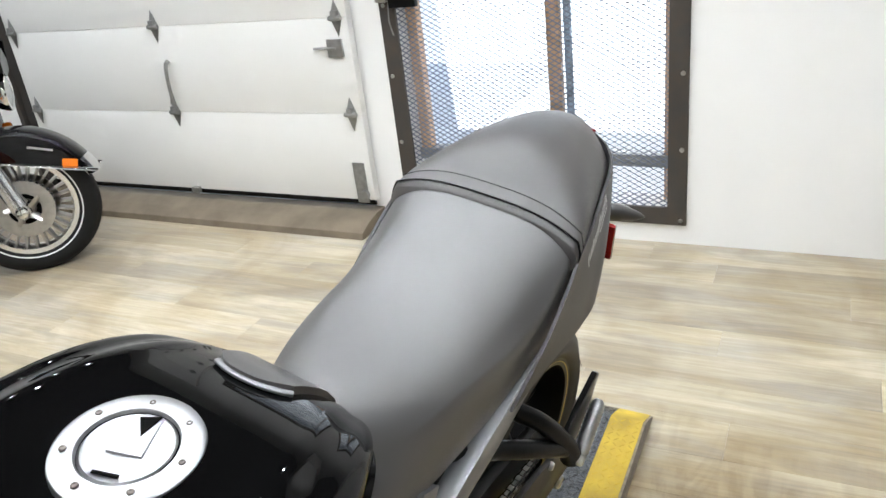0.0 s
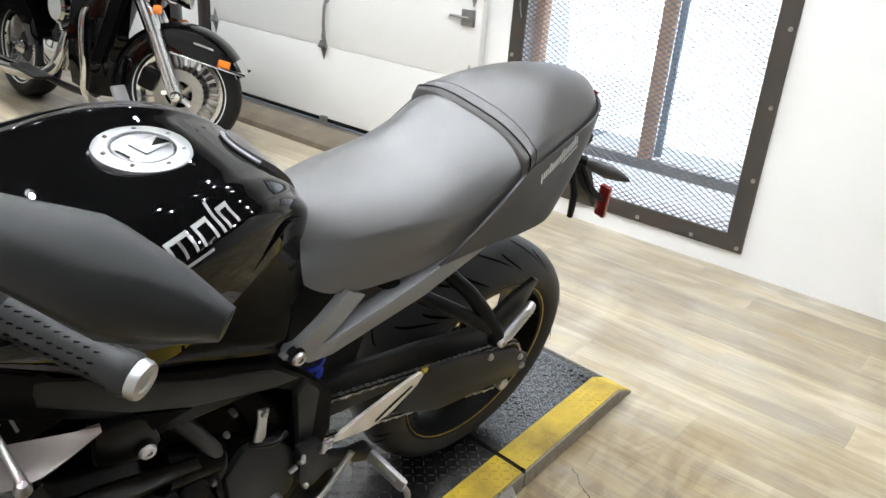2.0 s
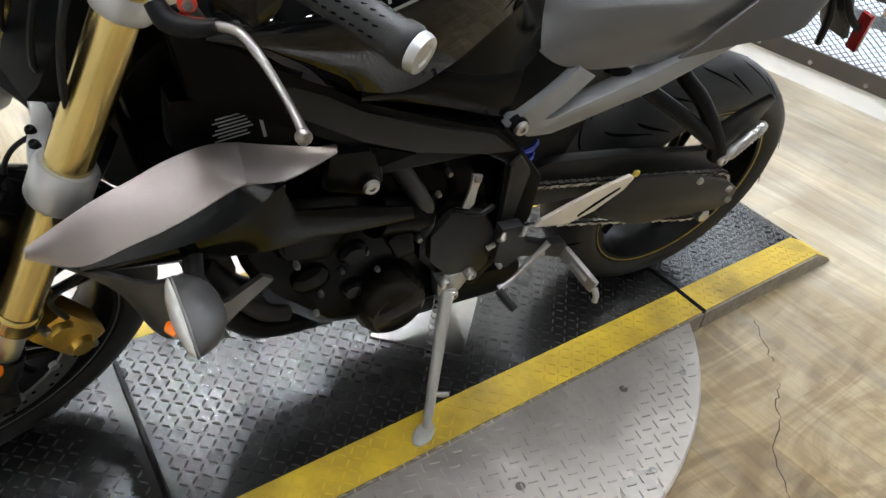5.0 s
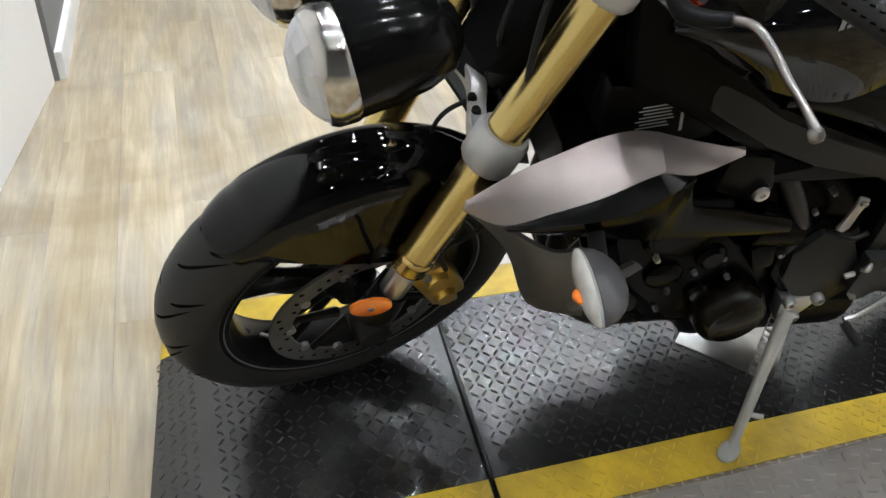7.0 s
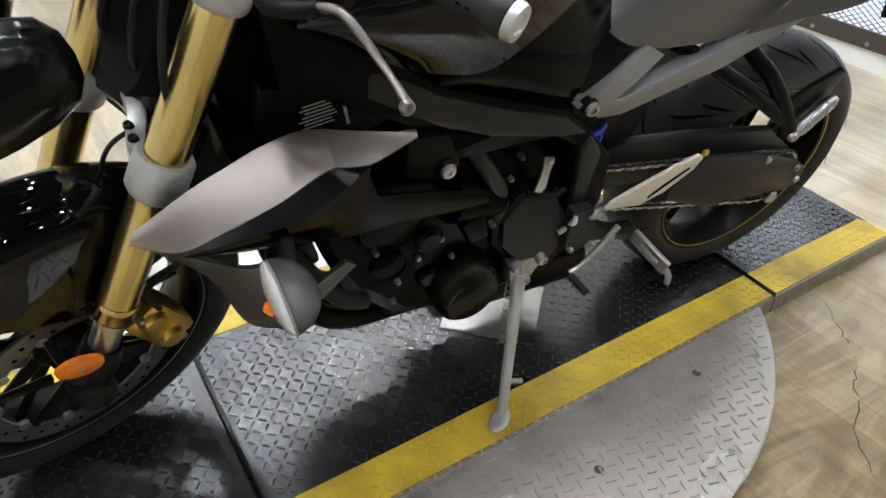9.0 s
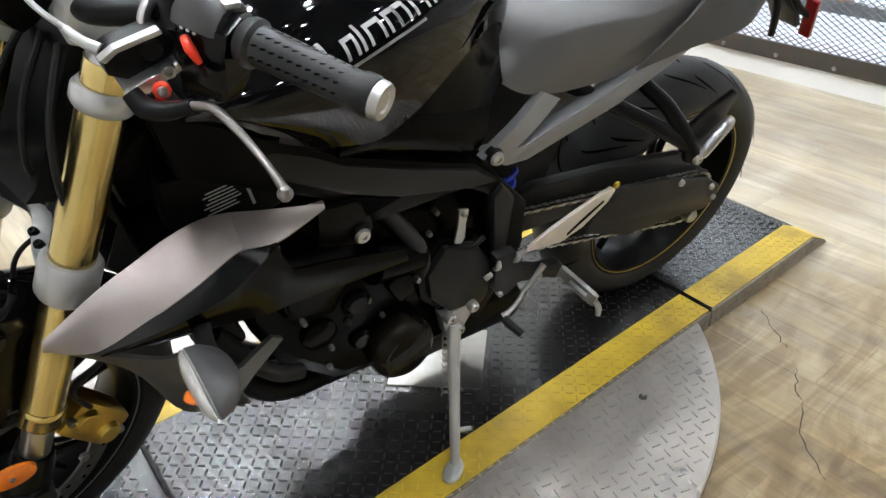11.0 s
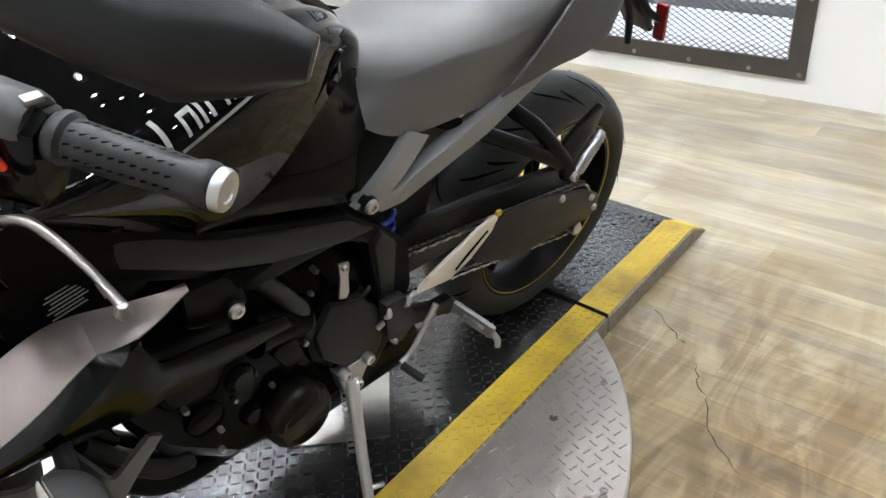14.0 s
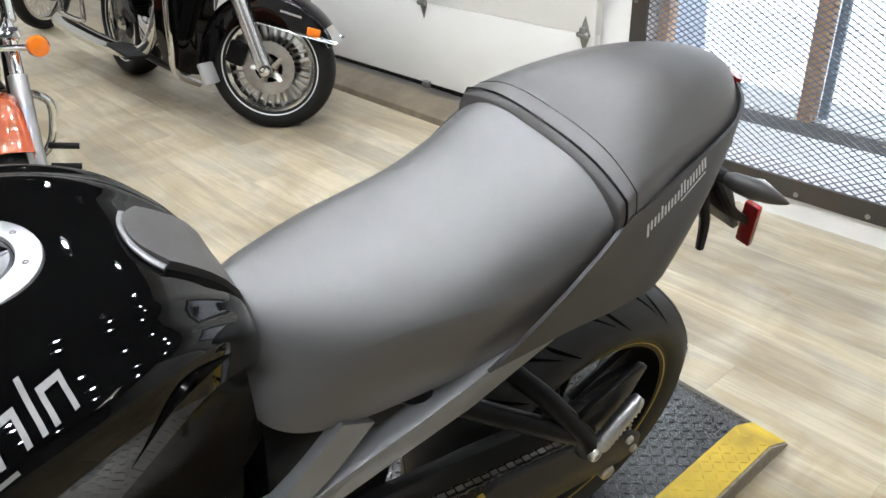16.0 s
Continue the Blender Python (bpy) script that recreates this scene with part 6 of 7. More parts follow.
# switch cluster: a deep black housing with a grey rounded cap
def housing(o0, o1, outline, scale0, scale1):
    """An outline of (side, up) pairs drawn along the bar from o0 to o1."""
    o0, o1 = Vector(o0), Vector(o1)
    rings = []
    for u, k in ((0.0, scale0 * 0.9), (0.08, scale0), (0.9, scale1), (1.0, scale1 * 0.88)):
        c = o0.lerp(o1, u)
        rings.append([c + side * (x * k) + upv * (z * k) for x, z in outline])
    return loft(rings)


BODY = [(0.026, 0.012), (0.03, -0.01), (0.03, -0.05), (0.022, -0.07), (0.004, -0.075), (-0.012, -0.06), (-0.022, -0.03), (-0.026, 0.0), (-0.022, 0.016), (0.0, 0.024)]
sw0, sw1 = g0 - dn * 0.058, g0 - dn * 0.004
sw = part("switch_housing", housing(sw0, sw1, BODY, 0.95, 0.9), BOWL_BLACK, bar, "black switch cluster", 35)
part("switch_cap", housing(sw0 + upv * 0.002 - dn * 0.004, sw1 + upv * 0.002 - dn * 0.01, [(0.029, 0.004), (0.026, 0.016), (0.016, 0.026), (0.0, 0.03), (-0.016, 0.027), (-0.026, 0.014), (-0.028, 0.004)], 1.0, 0.95), TAIL_GREY, sw, "grey rounded switch cap", 50)
part("horn_switch", tube([sw0 + dn * 0.014 + side * 0.03 - upv * 0.002, sw0 + dn * 0.024 + side * 0.034 - upv * 0.009, sw0 + dn * 0.03 + side * 0.03 - upv * 0.022], [0.004, 0.0052, 0.0032], 10), RED, sw, "red switch rocker")
part("switch_button", box(0.016, 0.012, 0.006, Matrix.Translation(sw1 + upv * 0.029 - dn * 0.012), 0.002), ALU, sw)
for k in range(3):
    part("switch_mark", box(0.002, 0.004, 0.0012, Matrix.Translation(sw0 + dn * (0.012 + 0.007 * k) + side * 0.0305 + upv * 0.006)), LABEL_GREY, sw)
part("mirror_boss", lathe([(0.0, 0.05), (0.011, 0.048), (0.0125, 0.03), (0.0125, -0.01), (0.016, -0.016), (0.0, -0.02)], 16, None, Matrix.Translation((1.086, 0.178, 0.995))), MATTE_BLACK, bar)
# perch: black block between silver edges, with cable, adjuster and lever
pc = part("lever_perch", plate([(1.163, 0.966), (1.15, 0.974), (1.107, 0.984), (1.094, 0.972), (1.1, 0.955), (1.142, 0.942), (1.16, 0.95)], 0.165, 0.2, 0.004), SATIN_BLACK, bar, "black clutch lever perch with silver edges")
part("perch_edge", plate([(1.165, 0.968), (1.15, 0.977), (1.108, 0.987), (1.106, 0.982), (1.148, 0.972), (1.16, 0.964)], 0.192, 0.203, 0.001), ALU, pc)
part("perch_edge", plate([(1.152, 0.94), (1.1, 0.958), (1.096, 0.95), (1.13, 0.934), (1.147, 0.93)], 0.172, 0.216, 0.002), ALU, pc)
part("perch_clamp", tube([(1.1, 0.158, 0.995), (1.112, 0.168, 0.982), (1.11, 0.17, 0.965), (1.096, 0.165, 0.956)], 0.009, 10, flat=0.7), ALU, pc, "silver perch clamp")
for p in ((1.145, 0.217, 0.937), (1.11, 0.217, 0.953)):
    part("perch_bolt", bolt(p, (0.1, 1, 0.2), 0.007, h=0.005), STEEL, pc)
part("perch_cap", lathe([(0.0, 0.004), (0.009, 0.004), (0.011, 0.001), (0.011, -0.004), (0.0, -0.004)], 18, None, Matrix.Translation((1.118, 0.2, 0.968)) @ SIDE), SATIN_BLACK, pc)
part("adjuster", lathe([(0.003, 0.006), (0.006, 0.006), (0.008, 0.004), (0.0088, 0.0), (0.008, -0.005), (0.004, -0.006)], 8, None, Matrix.Translation((1.122, 0.228, 0.942)) @ pose(0, 0, 0, -70, 0, -20)), RED, pc, "red lever adjuster")
part("adjuster_screw", bolt((1.123, 0.235, 0.944), (0.2, 1, 0.3), 0.005, h=0.003), STEEL, pc)
part("adjuster_tail", tube([(1.128, 0.228, 0.934), (1.122, 0.235, 0.93), (1.11, 0.24, 0.93)], 0.004, 8), RED, pc)
part("cable_boot", tube([(1.158, 0.183, 0.968), (1.17, 0.17, 0.974), (1.178, 0.155, 0.98)], [0.0065, 0.005, 0.004], 10), SILVER_PAINT, pc, "pale cable boot")
part("clutch_cable", tube([(1.176, 0.158, 0.979), (1.192, 0.13, 0.99), (1.2, 0.09, 0.995), (1.19, 0.04, 0.97)], 0.003, 8), GALV, pc)
part("lever_pivot", tube([(1.15, 0.23, 0.948), (1.142, 0.242, 0.936), (1.126, 0.255, 0.936), (1.108, 0.268, 0.944)], [0.01, 0.012, 0.0105, 0.008], 12, flat=0.8), SATIN_BLACK, bar, "black lever pivot")
lev = part("clutch_lever", tube([(1.112, 0.264, 0.942), (1.097, 0.284, 0.948), (1.087, 0.31, 0.94), (1.08, 0.335, 0.929), (1.078, 0.36, 0.925), (1.077, 0.385, 0.92)], [0.0055, 0.006, 0.0055, 0.0048, 0.0045, 0.006], 12, flat=0.75), LEVER_GREY, bar, "dull silver clutch lever")
part("lever_ball", lathe([(0.0, 0.0072), (0.004, 0.0062), (0.0068, 0.002), (0.0072, 0.0), (0.0068, -0.002), (0.004, -0.0062), (0.0, -0.0072)], 14, None, Matrix.Translation((1.078, 0.388, 0.918))), LEVER_GREY, lev)
# mirrors
def mirror():
    """A long shell that tapers to both ends, its flat glass turned back to the rider."""
    stalk = part("mirror", tube([(1.075, 0.19, 1.01), (1.09, 0.22, 1.06), (1.125, 0.29, 1.13), (1.13, 0.35, 1.155)], 0.007, 10), SATIN_BLACK, bike, "matte black handlebar mirror")
    n = Vector((0.74, 0.6, 0.3)).normalized()
    rings, face = [], []
    for top, low, out in (((1.152, 0.333, 1.17), (1.147, 0.337, 1.157), 0.005), ((1.13, 0.347, 1.179), (1.122, 0.361, 1.157), 0.012), ((1.083, 0.382, 1.182), (1.079, 0.414, 1.128), 0.024),
                          ((1.032, 0.43, 1.18), (1.047, 0.458, 1.113), 0.029), ((1.024, 0.441, 1.177), (1.038, 0.466, 1.113), 0.028), ((1.006, 0.48, 1.168), (1.016, 0.488, 1.119), 0.018), ((0.994, 0.518, 1.158), (0.997, 0.511, 1.13), 0.005)):
        top, low = Vector(top), Vector(low)
        d = low - top
        rings.append([top - n * 0.006, top, top + d * 0.1 + n * out * 0.5, top + d * 0.3 + n * out, top + d * 0.55 + n * out * 1.05, top + d * 0.82 + n * out * 0.7, low + n * out * 0.15, low - n * 0.006])
        face.append((top + d * 0.08 - n * 0.008, low - d * 0.08 - n * 0.008))
    part("mirror_shell", loft(rings), MIRROR_SHELL, stalk, "matte black mirror shell", 55)
    bm = bmesh.new()
    edge = [a for a, b in face] + [b for a, b in face[::-1]]
    bm.faces.new([bm.verts.new(p) for p in edge])
    bmesh.ops.triangulate(bm, faces=list(bm.faces))
    bmesh.ops.solidify(bm, geom=list(bm.faces), thickness=0.001)
    part("mirror_glass", bm, CHROME, stalk)


mirror()


# ---- other motorcycles in the room; each in its own frame: x ahead, y to its left, origin under the front axle ----
def big_wheel(parent, c, r, width, rim_r, style, name, pre=Matrix.Identity(4)):
    w = width / 2
    rim = part(name, lathe([(rim_r - 0.02, -w * 0.7), (rim_r, -w * 0.72), (rim_r + 0.006, -w * 0.6), (rim_r - 0.012, -0.02), (rim_r - 0.012, 0.02), (rim_r + 0.006, w * 0.6), (rim_r, w * 0.72), (rim_r - 0.02, w * 0.7), (rim_r - 0.03, 0.02), (rim_r - 0.03, -0.02)], 56, None, SIDE, True), CHROME, parent, m=pre @ Matrix.Translation(c))
    prof = [(rim_r - 0.002, -w * 0.7), (rim_r + 0.02, -w * 0.86), (r - 0.05, -w), (r - 0.02, -w * 0.88), (r - 0.004, -w * 0.45), (r, 0), (r - 0.004, w * 0.45), (r - 0.02, w * 0.88), (r - 0.05, w), (rim_r + 0.02, w * 0.86), (rim_r - 0.002, w * 0.7)]
    part("tyre", lathe(prof, 64, None, SIDE, True), RUBBER, rim, "black tyre", 60)
    part("hub", lathe([(0.0, -0.07), (0.03, -0.07), (0.045, -0.05), (0.03, -0.03), (0.03, 0.03), (0.045, 0.05), (0.03, 0.07), (0, 0.07)], 20, None, SIDE), CHROME, rim)
    if style == "fins":
        for s in (-1, 1):
            part("rim_stripe", lathe([(rim_r + 0.014, s * w * 0.83), (rim_r + 0.019, s * w * 0.86), (rim_r + 0.0185, s * w * 0.865), (rim_r + 0.0135, s * w * 0.835)], 56, None, SIDE, True), WHITE_TRIM, rim)
        for k in range(28):
            a = 2 * math.pi * k / 28
            part("fin", box(0.085, 0.05, 0.011, Matrix.Rotation(-a, 4, "Y") @ pose(rim_r - 0.065, 0, 0), 0.003), STEEL, rim)
        part("wheel_dish", lathe([(0.03, -0.02), (rim_r - 0.1, -0.012), (rim_r - 0.1, 0.012), (0.03, 0.02)], 40, None, SIDE, True), SATIN_BLACK, rim)
    else:
        for k in range(40):
            a = 2 * math.pi * k / 40
            da = 0.5 if k % 2 else -0.5
            part("wire_spoke", rod((0.04 * math.cos(a + da), 0.04 if k % 4 < 2 else -0.04, 0.04 * math.sin(a + da)), ((rim_r - 0.015) * math.cos(a), 0, (rim_r - 0.015) * math.sin(a)), 0.0022, 5), STEEL, rim)
    return rim


def swirl_disc(parent, c, y, r):
    d = part("brake_disc", lathe([(r * 0.55, -0.003), (r, -0.003), (r, 0.003), (r * 0.55, 0.003)], 48, None, SIDE, True), STEEL, parent, "polished brake disc", m=Matrix.Translation(Vector(c) + Vector((0, y, 0))))
    for k in range(5):
        a = 2 * math.pi * k / 5
        part("disc_arm", tube([(0.025 * math.cos(a), 0, 0.025 * math.sin(a)), (r * 0.4 * math.cos(a + 0.5), 0, r * 0.4 * math.sin(a + 0.5)), (r * 0.66 * math.cos(a + 0.55), 0, r * 0.66 * math.sin(a + 0.55))], [0.02, 0.017, 0.02], 6, flat=0.25), STEEL, d)


def hoop(c, r, w, a0, a1, cheek, bm=None, n=22):
    """A fender: an arched shell round an axle."""
    rings = []
    for k in range(n):
        a = radians(a0 + (a1 - a0) * k / (n - 1))
        ring = []
        for v in (-1, -0.97, -0.85, -0.5, 0, 0.5, 0.85, 0.97, 1):
            av = abs(v)
            rr = r - 0.02 * av ** 2 - (cheek if av == 1 else cheek * 0.35 if av == 0.97 else 0)
            ring.append((c[0] + rr * math.cos(a), c[1] + math.copysign(min(1, av * 1.1) * w, v) if v else c[1], c[2] + rr * math.sin(a)))
        rings.append(ring)
    bm = loft(rings, False, False, bm)
    bmesh.ops.recalc_face_normals(bm, faces=bm.faces)
    bmesh.ops.solidify(bm, geom=list(bm.faces), thickness=0.004)
    return bm


def skirted_fender():
    """A front fender whose lower edge runs almost level from the tip past the fork."""
    rings = []
    for k in range(29):
        deg = 22 + 158 * k / 28
        a = radians(deg)
        low = 0.202 / (math.sin(a) + 0.2 * math.cos(a)) if deg < 100 else 0.213 + 0.05 * (deg - 100) / 80
        ring = []
        for v in range(-10, 11):
            av = abs(v) / 10
            f = max(0.0, (av - 0.6) / 0.4)
            top = 0.35 - 0.035 * min(1.0, av / 0.6) ** 2.5
            rr = top + (min(low, top) - top) * f
            y = 0.09 * math.sin(min(1.0, av / 0.6) * math.pi / 2) + 0.003 * f
            ring.append((rr * math.cos(a), math.copysign(y, v) if v else 0, 0.305 + rr * math.sin(a)))
        rings.append(ring)
    bm = loft(rings, False, False)
    bmesh.ops.recalc_face_normals(bm, faces=bm.faces)
    bmesh.ops.solidify(bm, geom=list(bm.faces), thickness=0.004)
    return bm


def v_twin(parent, c, s=1.0):
    e = part("engine_case", box(0.34 * s, 0.24 * s, 0.2 * s, Matrix.Translation(c), 0.04), SATIN_BLACK, parent, "black and chrome V-twin engine")
    for tilt, off in ((24, 0.07), (-24, -0.09)):
        q = Matrix.Translation(Vector(c) + Vector((off * s, 0, 0.1 * s))) @ pose(0, 0, 0, 0, tilt)
        for k in range(8):
            part("cooling_fin", box(0.13 * s, 0.17 * s, 0.008, q @ pose(0, 0, 0.02 + k * 0.019 * s), 0.003), ALU if k % 2 else SATIN_BLACK, e)
        part("rocker_cover", box(0.13 * s, 0.17 * s, 0.06, q @ pose(0, 0, 0.2 * s), 0.02), CHROME, e)
        part("pushrod_tube", rod(q @ Vector((0, -0.1 * s, 0)), q @ Vector((0, -0.1 * s, 0.18 * s)), 0.011), CHROME, e)
    part("air_cleaner", lathe([(0.0, 0.03), (0.07, 0.03), (0.085, 0.015), (0.085, -0.02), (0, -0.02)], 28, None, Matrix.Translation(Vector(c) + Vector((-0.01, -0.15 * s, 0.24 * s))) @ pose(0, 0, 0, 90)), CHROME, e)
    part("primary_cover", box(0.3 * s, 0.05, 0.15 * s, Matrix.Translation(Vector(c) + Vector((-0.05, -0.14 * s, -0.02))), 0.024), CHROME, e)
    return e


def touring_motorcycle(m):
    b = empty("touring_motorcycle", m)
    tagged(b, "black touring motorcycle with chrome trim and saddlebags, parked", "motorcycle")
    turned = Matrix.Translation((-0.15, 0, 0)) @ Matrix.Rotation(radians(44), 4, "Z") @ Matrix.Translation((0.15, 0, 0))
    fa, ra = (0, 0, 0.305), (-1.5, 0, 0.3)
    fw = big_wheel(b, fa, 0.305, 0.13, 0.215, "fins", "front_wheel", turned)
    swirl_disc(fw, (0, 0, 0), -0.075, 0.125)
    swirl_disc(fw, (0, 0, 0), 0.075, 0.125)
    rw = big_wheel(b, ra, 0.3, 0.16, 0.2, "fins", "rear_wheel")
    for y in (-0.105, 0.105):
        leg = part("fork_leg", tube([(-0.01, y, 0.3), (-0.03, y, 0.36), (-0.12, y, 0.62)], [0.033, 0.036, 0.034], 18), REFLECTOR, b, "bright silver fork slider", m=turned)
        part("fork_sleeve", tube([(-0.117, y, 0.61), (-0.23, y, 0.9)], 0.04, 18), CHROME, leg)
        part("axle_cap", lathe([(0.0, 0.03), (0.02, 0.028), (0.03, 0.015), (0.034, -0.02), (0, -0.02)], 18, None, Matrix.Translation((0, y + (0.02 if y > 0 else -0.02), 0.3)) @ pose(0, 0, 0, -90 if y > 0 else 90)), CHROME, leg)
        part("front_caliper", box(0.09, 0.05, 0.11, pose(-0.14, y * 0.9, 0.37, 0, 20), 0.02), SATIN_BLACK, leg)
    f = part("front_fender", skirted_fender(), GLOSS_BLACK, b, "glossy black front fender with chrome tip", 60, m=turned)
    for y in (-0.094, 0.094):
        part("fender_strip", tube([(x, y, 0.305 + 0.135 + (0.335 - x) * 0.2) for x in (0.33, 0.24, 0.15, 0.06, -0.04)], [0.01, 0.012, 0.01, 0.008, 0.005], 8, flat=0.4), CHROME, f, "chrome fender strip")
        part("fender_badge", box(0.1, 0.002, 0.01, pose(0.12, y * 1.0, 0.56, 0, 14)), FAINT_PRINT, f)
        part("marker_lamp", box(0.062, 0.016, 0.034, pose(0.225, y * 1.06, 0.487, 0, 10), 0.005), ORANGE, f, "amber fender marker lamp")
    part("fender_tip", hoop((0.006, 0, 0.305), 0.352, 0.088, 22, 36, 0.03, n=8), CHROME, f, "chrome fender tip")
    part("fairing", loft([[(x, y, z) for y, z in ((-w, z0 + 0.12), (-w * 0.8, z0), (0, z0 - 0.02), (w * 0.8, z0), (w, z0 + 0.12), (w * 0.86, z1), (0, z1 + 0.05), (-w * 0.86, z1))] for x, w, z0, z1 in ((-0.36, 0.3, 0.9, 1.18), (-0.24, 0.28, 0.86, 1.17), (-0.12, 0.22, 0.84, 1.1), (-0.05, 0.13, 0.87, 1.02), (0.05, 0.08, 0.885, 0.93))]), GLOSS_BLACK, b, "glossy black batwing fairing", 45, m=turned)
    part("windshield", skin([(-0.3, -0.24, 1.18), (-0.26, 0, 1.2), (-0.3, 0.24, 1.18)], [(-0.42, -0.2, 1.45), (-0.4, 0, 1.5), (-0.42, 0.2, 1.45)], 0, 0.004), glass("smoked_shield", (0.6, 0.7, 0.85)), b, "tinted windshield", m=turned)
    for y, r, x, z in ((0, 0.078, 0.03, 0.8), (-0.17, 0.052, -0.04, 0.855), (0.17, 0.052, -0.04, 0.855)):
        h = part("headlamp", lathe([(0.0, -0.09), (r * 0.7, -0.07), (r, -0.01), (r * 1.04, 0.0), (r, 0.012)], 28, None, pose(x, y, z, 0, 90)), CHROME, b, "chrome headlamp", m=turned)
        part("headlamp_glass", lathe([(r * 0.96, 0.008), (r * 0.6, 0.02), (0.0, 0.026)], 24, None, pose(x, y, z, 0, 90)), CLEAR, h)
    for y, x, z in ((-0.17, -0.08, 0.715), (0.17, -0.03, 0.63)):
        part("turn_signal", lathe([(0.0, -0.028), (0.02, -0.02), (0.024, 0.0), (0.02, 0.015), (0.0, 0.02)], 18, None, pose(x, y, z, 0, 90)), ORANGE, b, "amber bullet turn signal", m=turned)
    part("light_bar", tube([(-0.06, -0.2, 0.78), (-0.04, 0, 0.75), (-0.06, 0.2, 0.78)], 0.014, 10), CHROME, b, m=turned)
    part("inner_fairing", box(0.06, 0.34, 0.5, pose(-0.3, 0, 0.66, 0, 18), 0.02), DUCT_SHADE_BLACK, b, "black inner fairing behind the fork", m=turned)
    part("nacelle", box(0.1, 0.2, 0.14, pose(-0.12, 0, 0.77, 0, 20), 0.04), GLOSS_BLACK, b, m=turned)
    part("leg_shield", skin([(-0.2, -0.05, 0.88), (-0.28, -0.17, 0.84), (-0.4, -0.22, 0.76)], [(-0.22, -0.07, 0.26), (-0.3, -0.18, 0.26), (-0.45, -0.22, 0.3)], -0.03, 0.05), GLOSS_BLACK, b, "black lower leg fairing")
    part("leg_shield", skin([(-0.2, 0.05, 0.88), (-0.28, 0.17, 0.84), (-0.4, 0.22, 0.76)], [(-0.22, 0.07, 0.26), (-0.3, 0.18, 0.26), (-0.45, 0.22, 0.3)], 0.03, 0.05), GLOSS_BLACK, b, "black lower leg fairing")
    part("engine_guard", tube([(-0.3, -0.1, 0.68), (-0.3, -0.22, 0.69), (-0.31, -0.275, 0.62), (-0.31, -0.275, 0.38), (-0.36, -0.24, 0.24), (-0.42, -0.1, 0.16)], 0.017, 12), CHROME, b, "chrome engine guard")
    part("highway_peg", box(0.02, 0.09, 0.1, pose(-0.1, -0.2, 0.285, 0, -25, 20), 0.008), SILVER_PAINT, b)
    v_twin(b, (-0.78, 0, 0.38))
    part("frame_tube", tube([(-0.36, -0.12, 0.85), (-0.42, -0.12, 0.3), (-0.6, -0.13, 0.2), (-1.2, -0.13, 0.22)], 0.02, 12), SATIN_BLACK, b)
    part("exhaust_pipe", tube([(-0.7, -0.16, 0.5), (-0.74, -0.2, 0.34), (-0.9, -0.21, 0.25), (-1.3, -0.24, 0.23), (-2.0, -0.25, 0.26)], [0.026, 0.028, 0.034, 0.047, 0.05], 16), CHROME, b, "long chrome exhaust pipe")
    part("fuel_tank", loft([ring_tank(-0.42 - q * 0.6, 0.98 - 0.12 * q ** 2 + 0.03 * math.sin(3 * q), 0.05 + 0.15 * math.sin(math.pi * (0.2 + 0.75 * q)), 0.72, 0.05 + 0.08 * math.sin(math.pi * (0.2 + 0.7 * q))) for q in np.linspace(0, 1, 14)]), GLOSS_BLACK, b, "glossy black tank", 50)
    part("touring_seat", loft([ring_seat(-0.95 - q * 0.75, 0.76 - 0.05 * math.sin(math.pi * min(1, q * 1.8)) + 0.12 * max(0, q - 0.5) * 2, 0.14 + 0.04 * math.sin(math.pi * q), 0.66, 0.15) for q in np.linspace(0, 1, 16)]), MATTE_BLACK, b, "black leather touring seat", 60)
    part("rear_fender", hoop(ra, 0.35, 0.1, 10, 150, 0.12), GLOSS_BLACK, b, "black rear fender", 60)
    for y in (-0.3, 0.3):
        s = part("saddlebag", loft([[(x, y + yy * 0.1, z) for yy, z in ((-1, 0.44 + d), (-0.7, 0.4 + d), (0.7, 0.4 + d), (1, 0.44 + d), (1, 0.62), (0.7, 0.66), (-0.7, 0.66), (-1, 0.62))] for x, d in ((-1.62, 0.07), (-1.68, 0.02), (-2.1, 0.0), (-2.24, 0.05))]), GLOSS_BLACK, b, "hard black saddlebag", 40)
        yy = y + (0.04 if y > 0 else -0.04)
        part("bag_rail", tube([(-1.3, yy, 0.64), (-1.28, yy, 0.6), (-1.28, yy, 0.4), (-1.31, yy, 0.36), (-1.6, yy, 0.36), (-1.64, yy, 0.4), (-1.64, yy, 0.6), (-1.6, yy, 0.64), (-1.3, yy, 0.64)], 0.013, 10), CHROME, s, "chrome rear guard loop")
        part("bag_rail", tube([(-1.64, yy * 1.2, 0.5), (-2.2, yy * 1.2, 0.5)], 0.011, 10), CHROME, s)
        part("footboard", box(0.3, 0.1, 0.02, pose(-0.85, y * 0.95, 0.27, 0, 4), 0.008), RUBBER, b, "black rubber footboard")
    part("tour_trunk", box(0.36, 0.5, 0.3, pose(-1.85, 0, 0.95), 0.07), GLOSS_BLACK, b, "black tour trunk")
    part("backrest", box(0.08, 0.4, 0.22, pose(-1.62, 0, 0.95, 0, -12), 0.035), MATTE_BLACK, b)
    for y in (-1, 1):
        part("bar_riser", tube([(-0.42, 0.06 * y, 1.0), (-0.45, 0.2 * y, 1.12), (-0.6, 0.36 * y, 1.1), (-0.7, 0.42 * y, 1.06)], 0.014, 10), CHROME, b, m=turned)
    return b


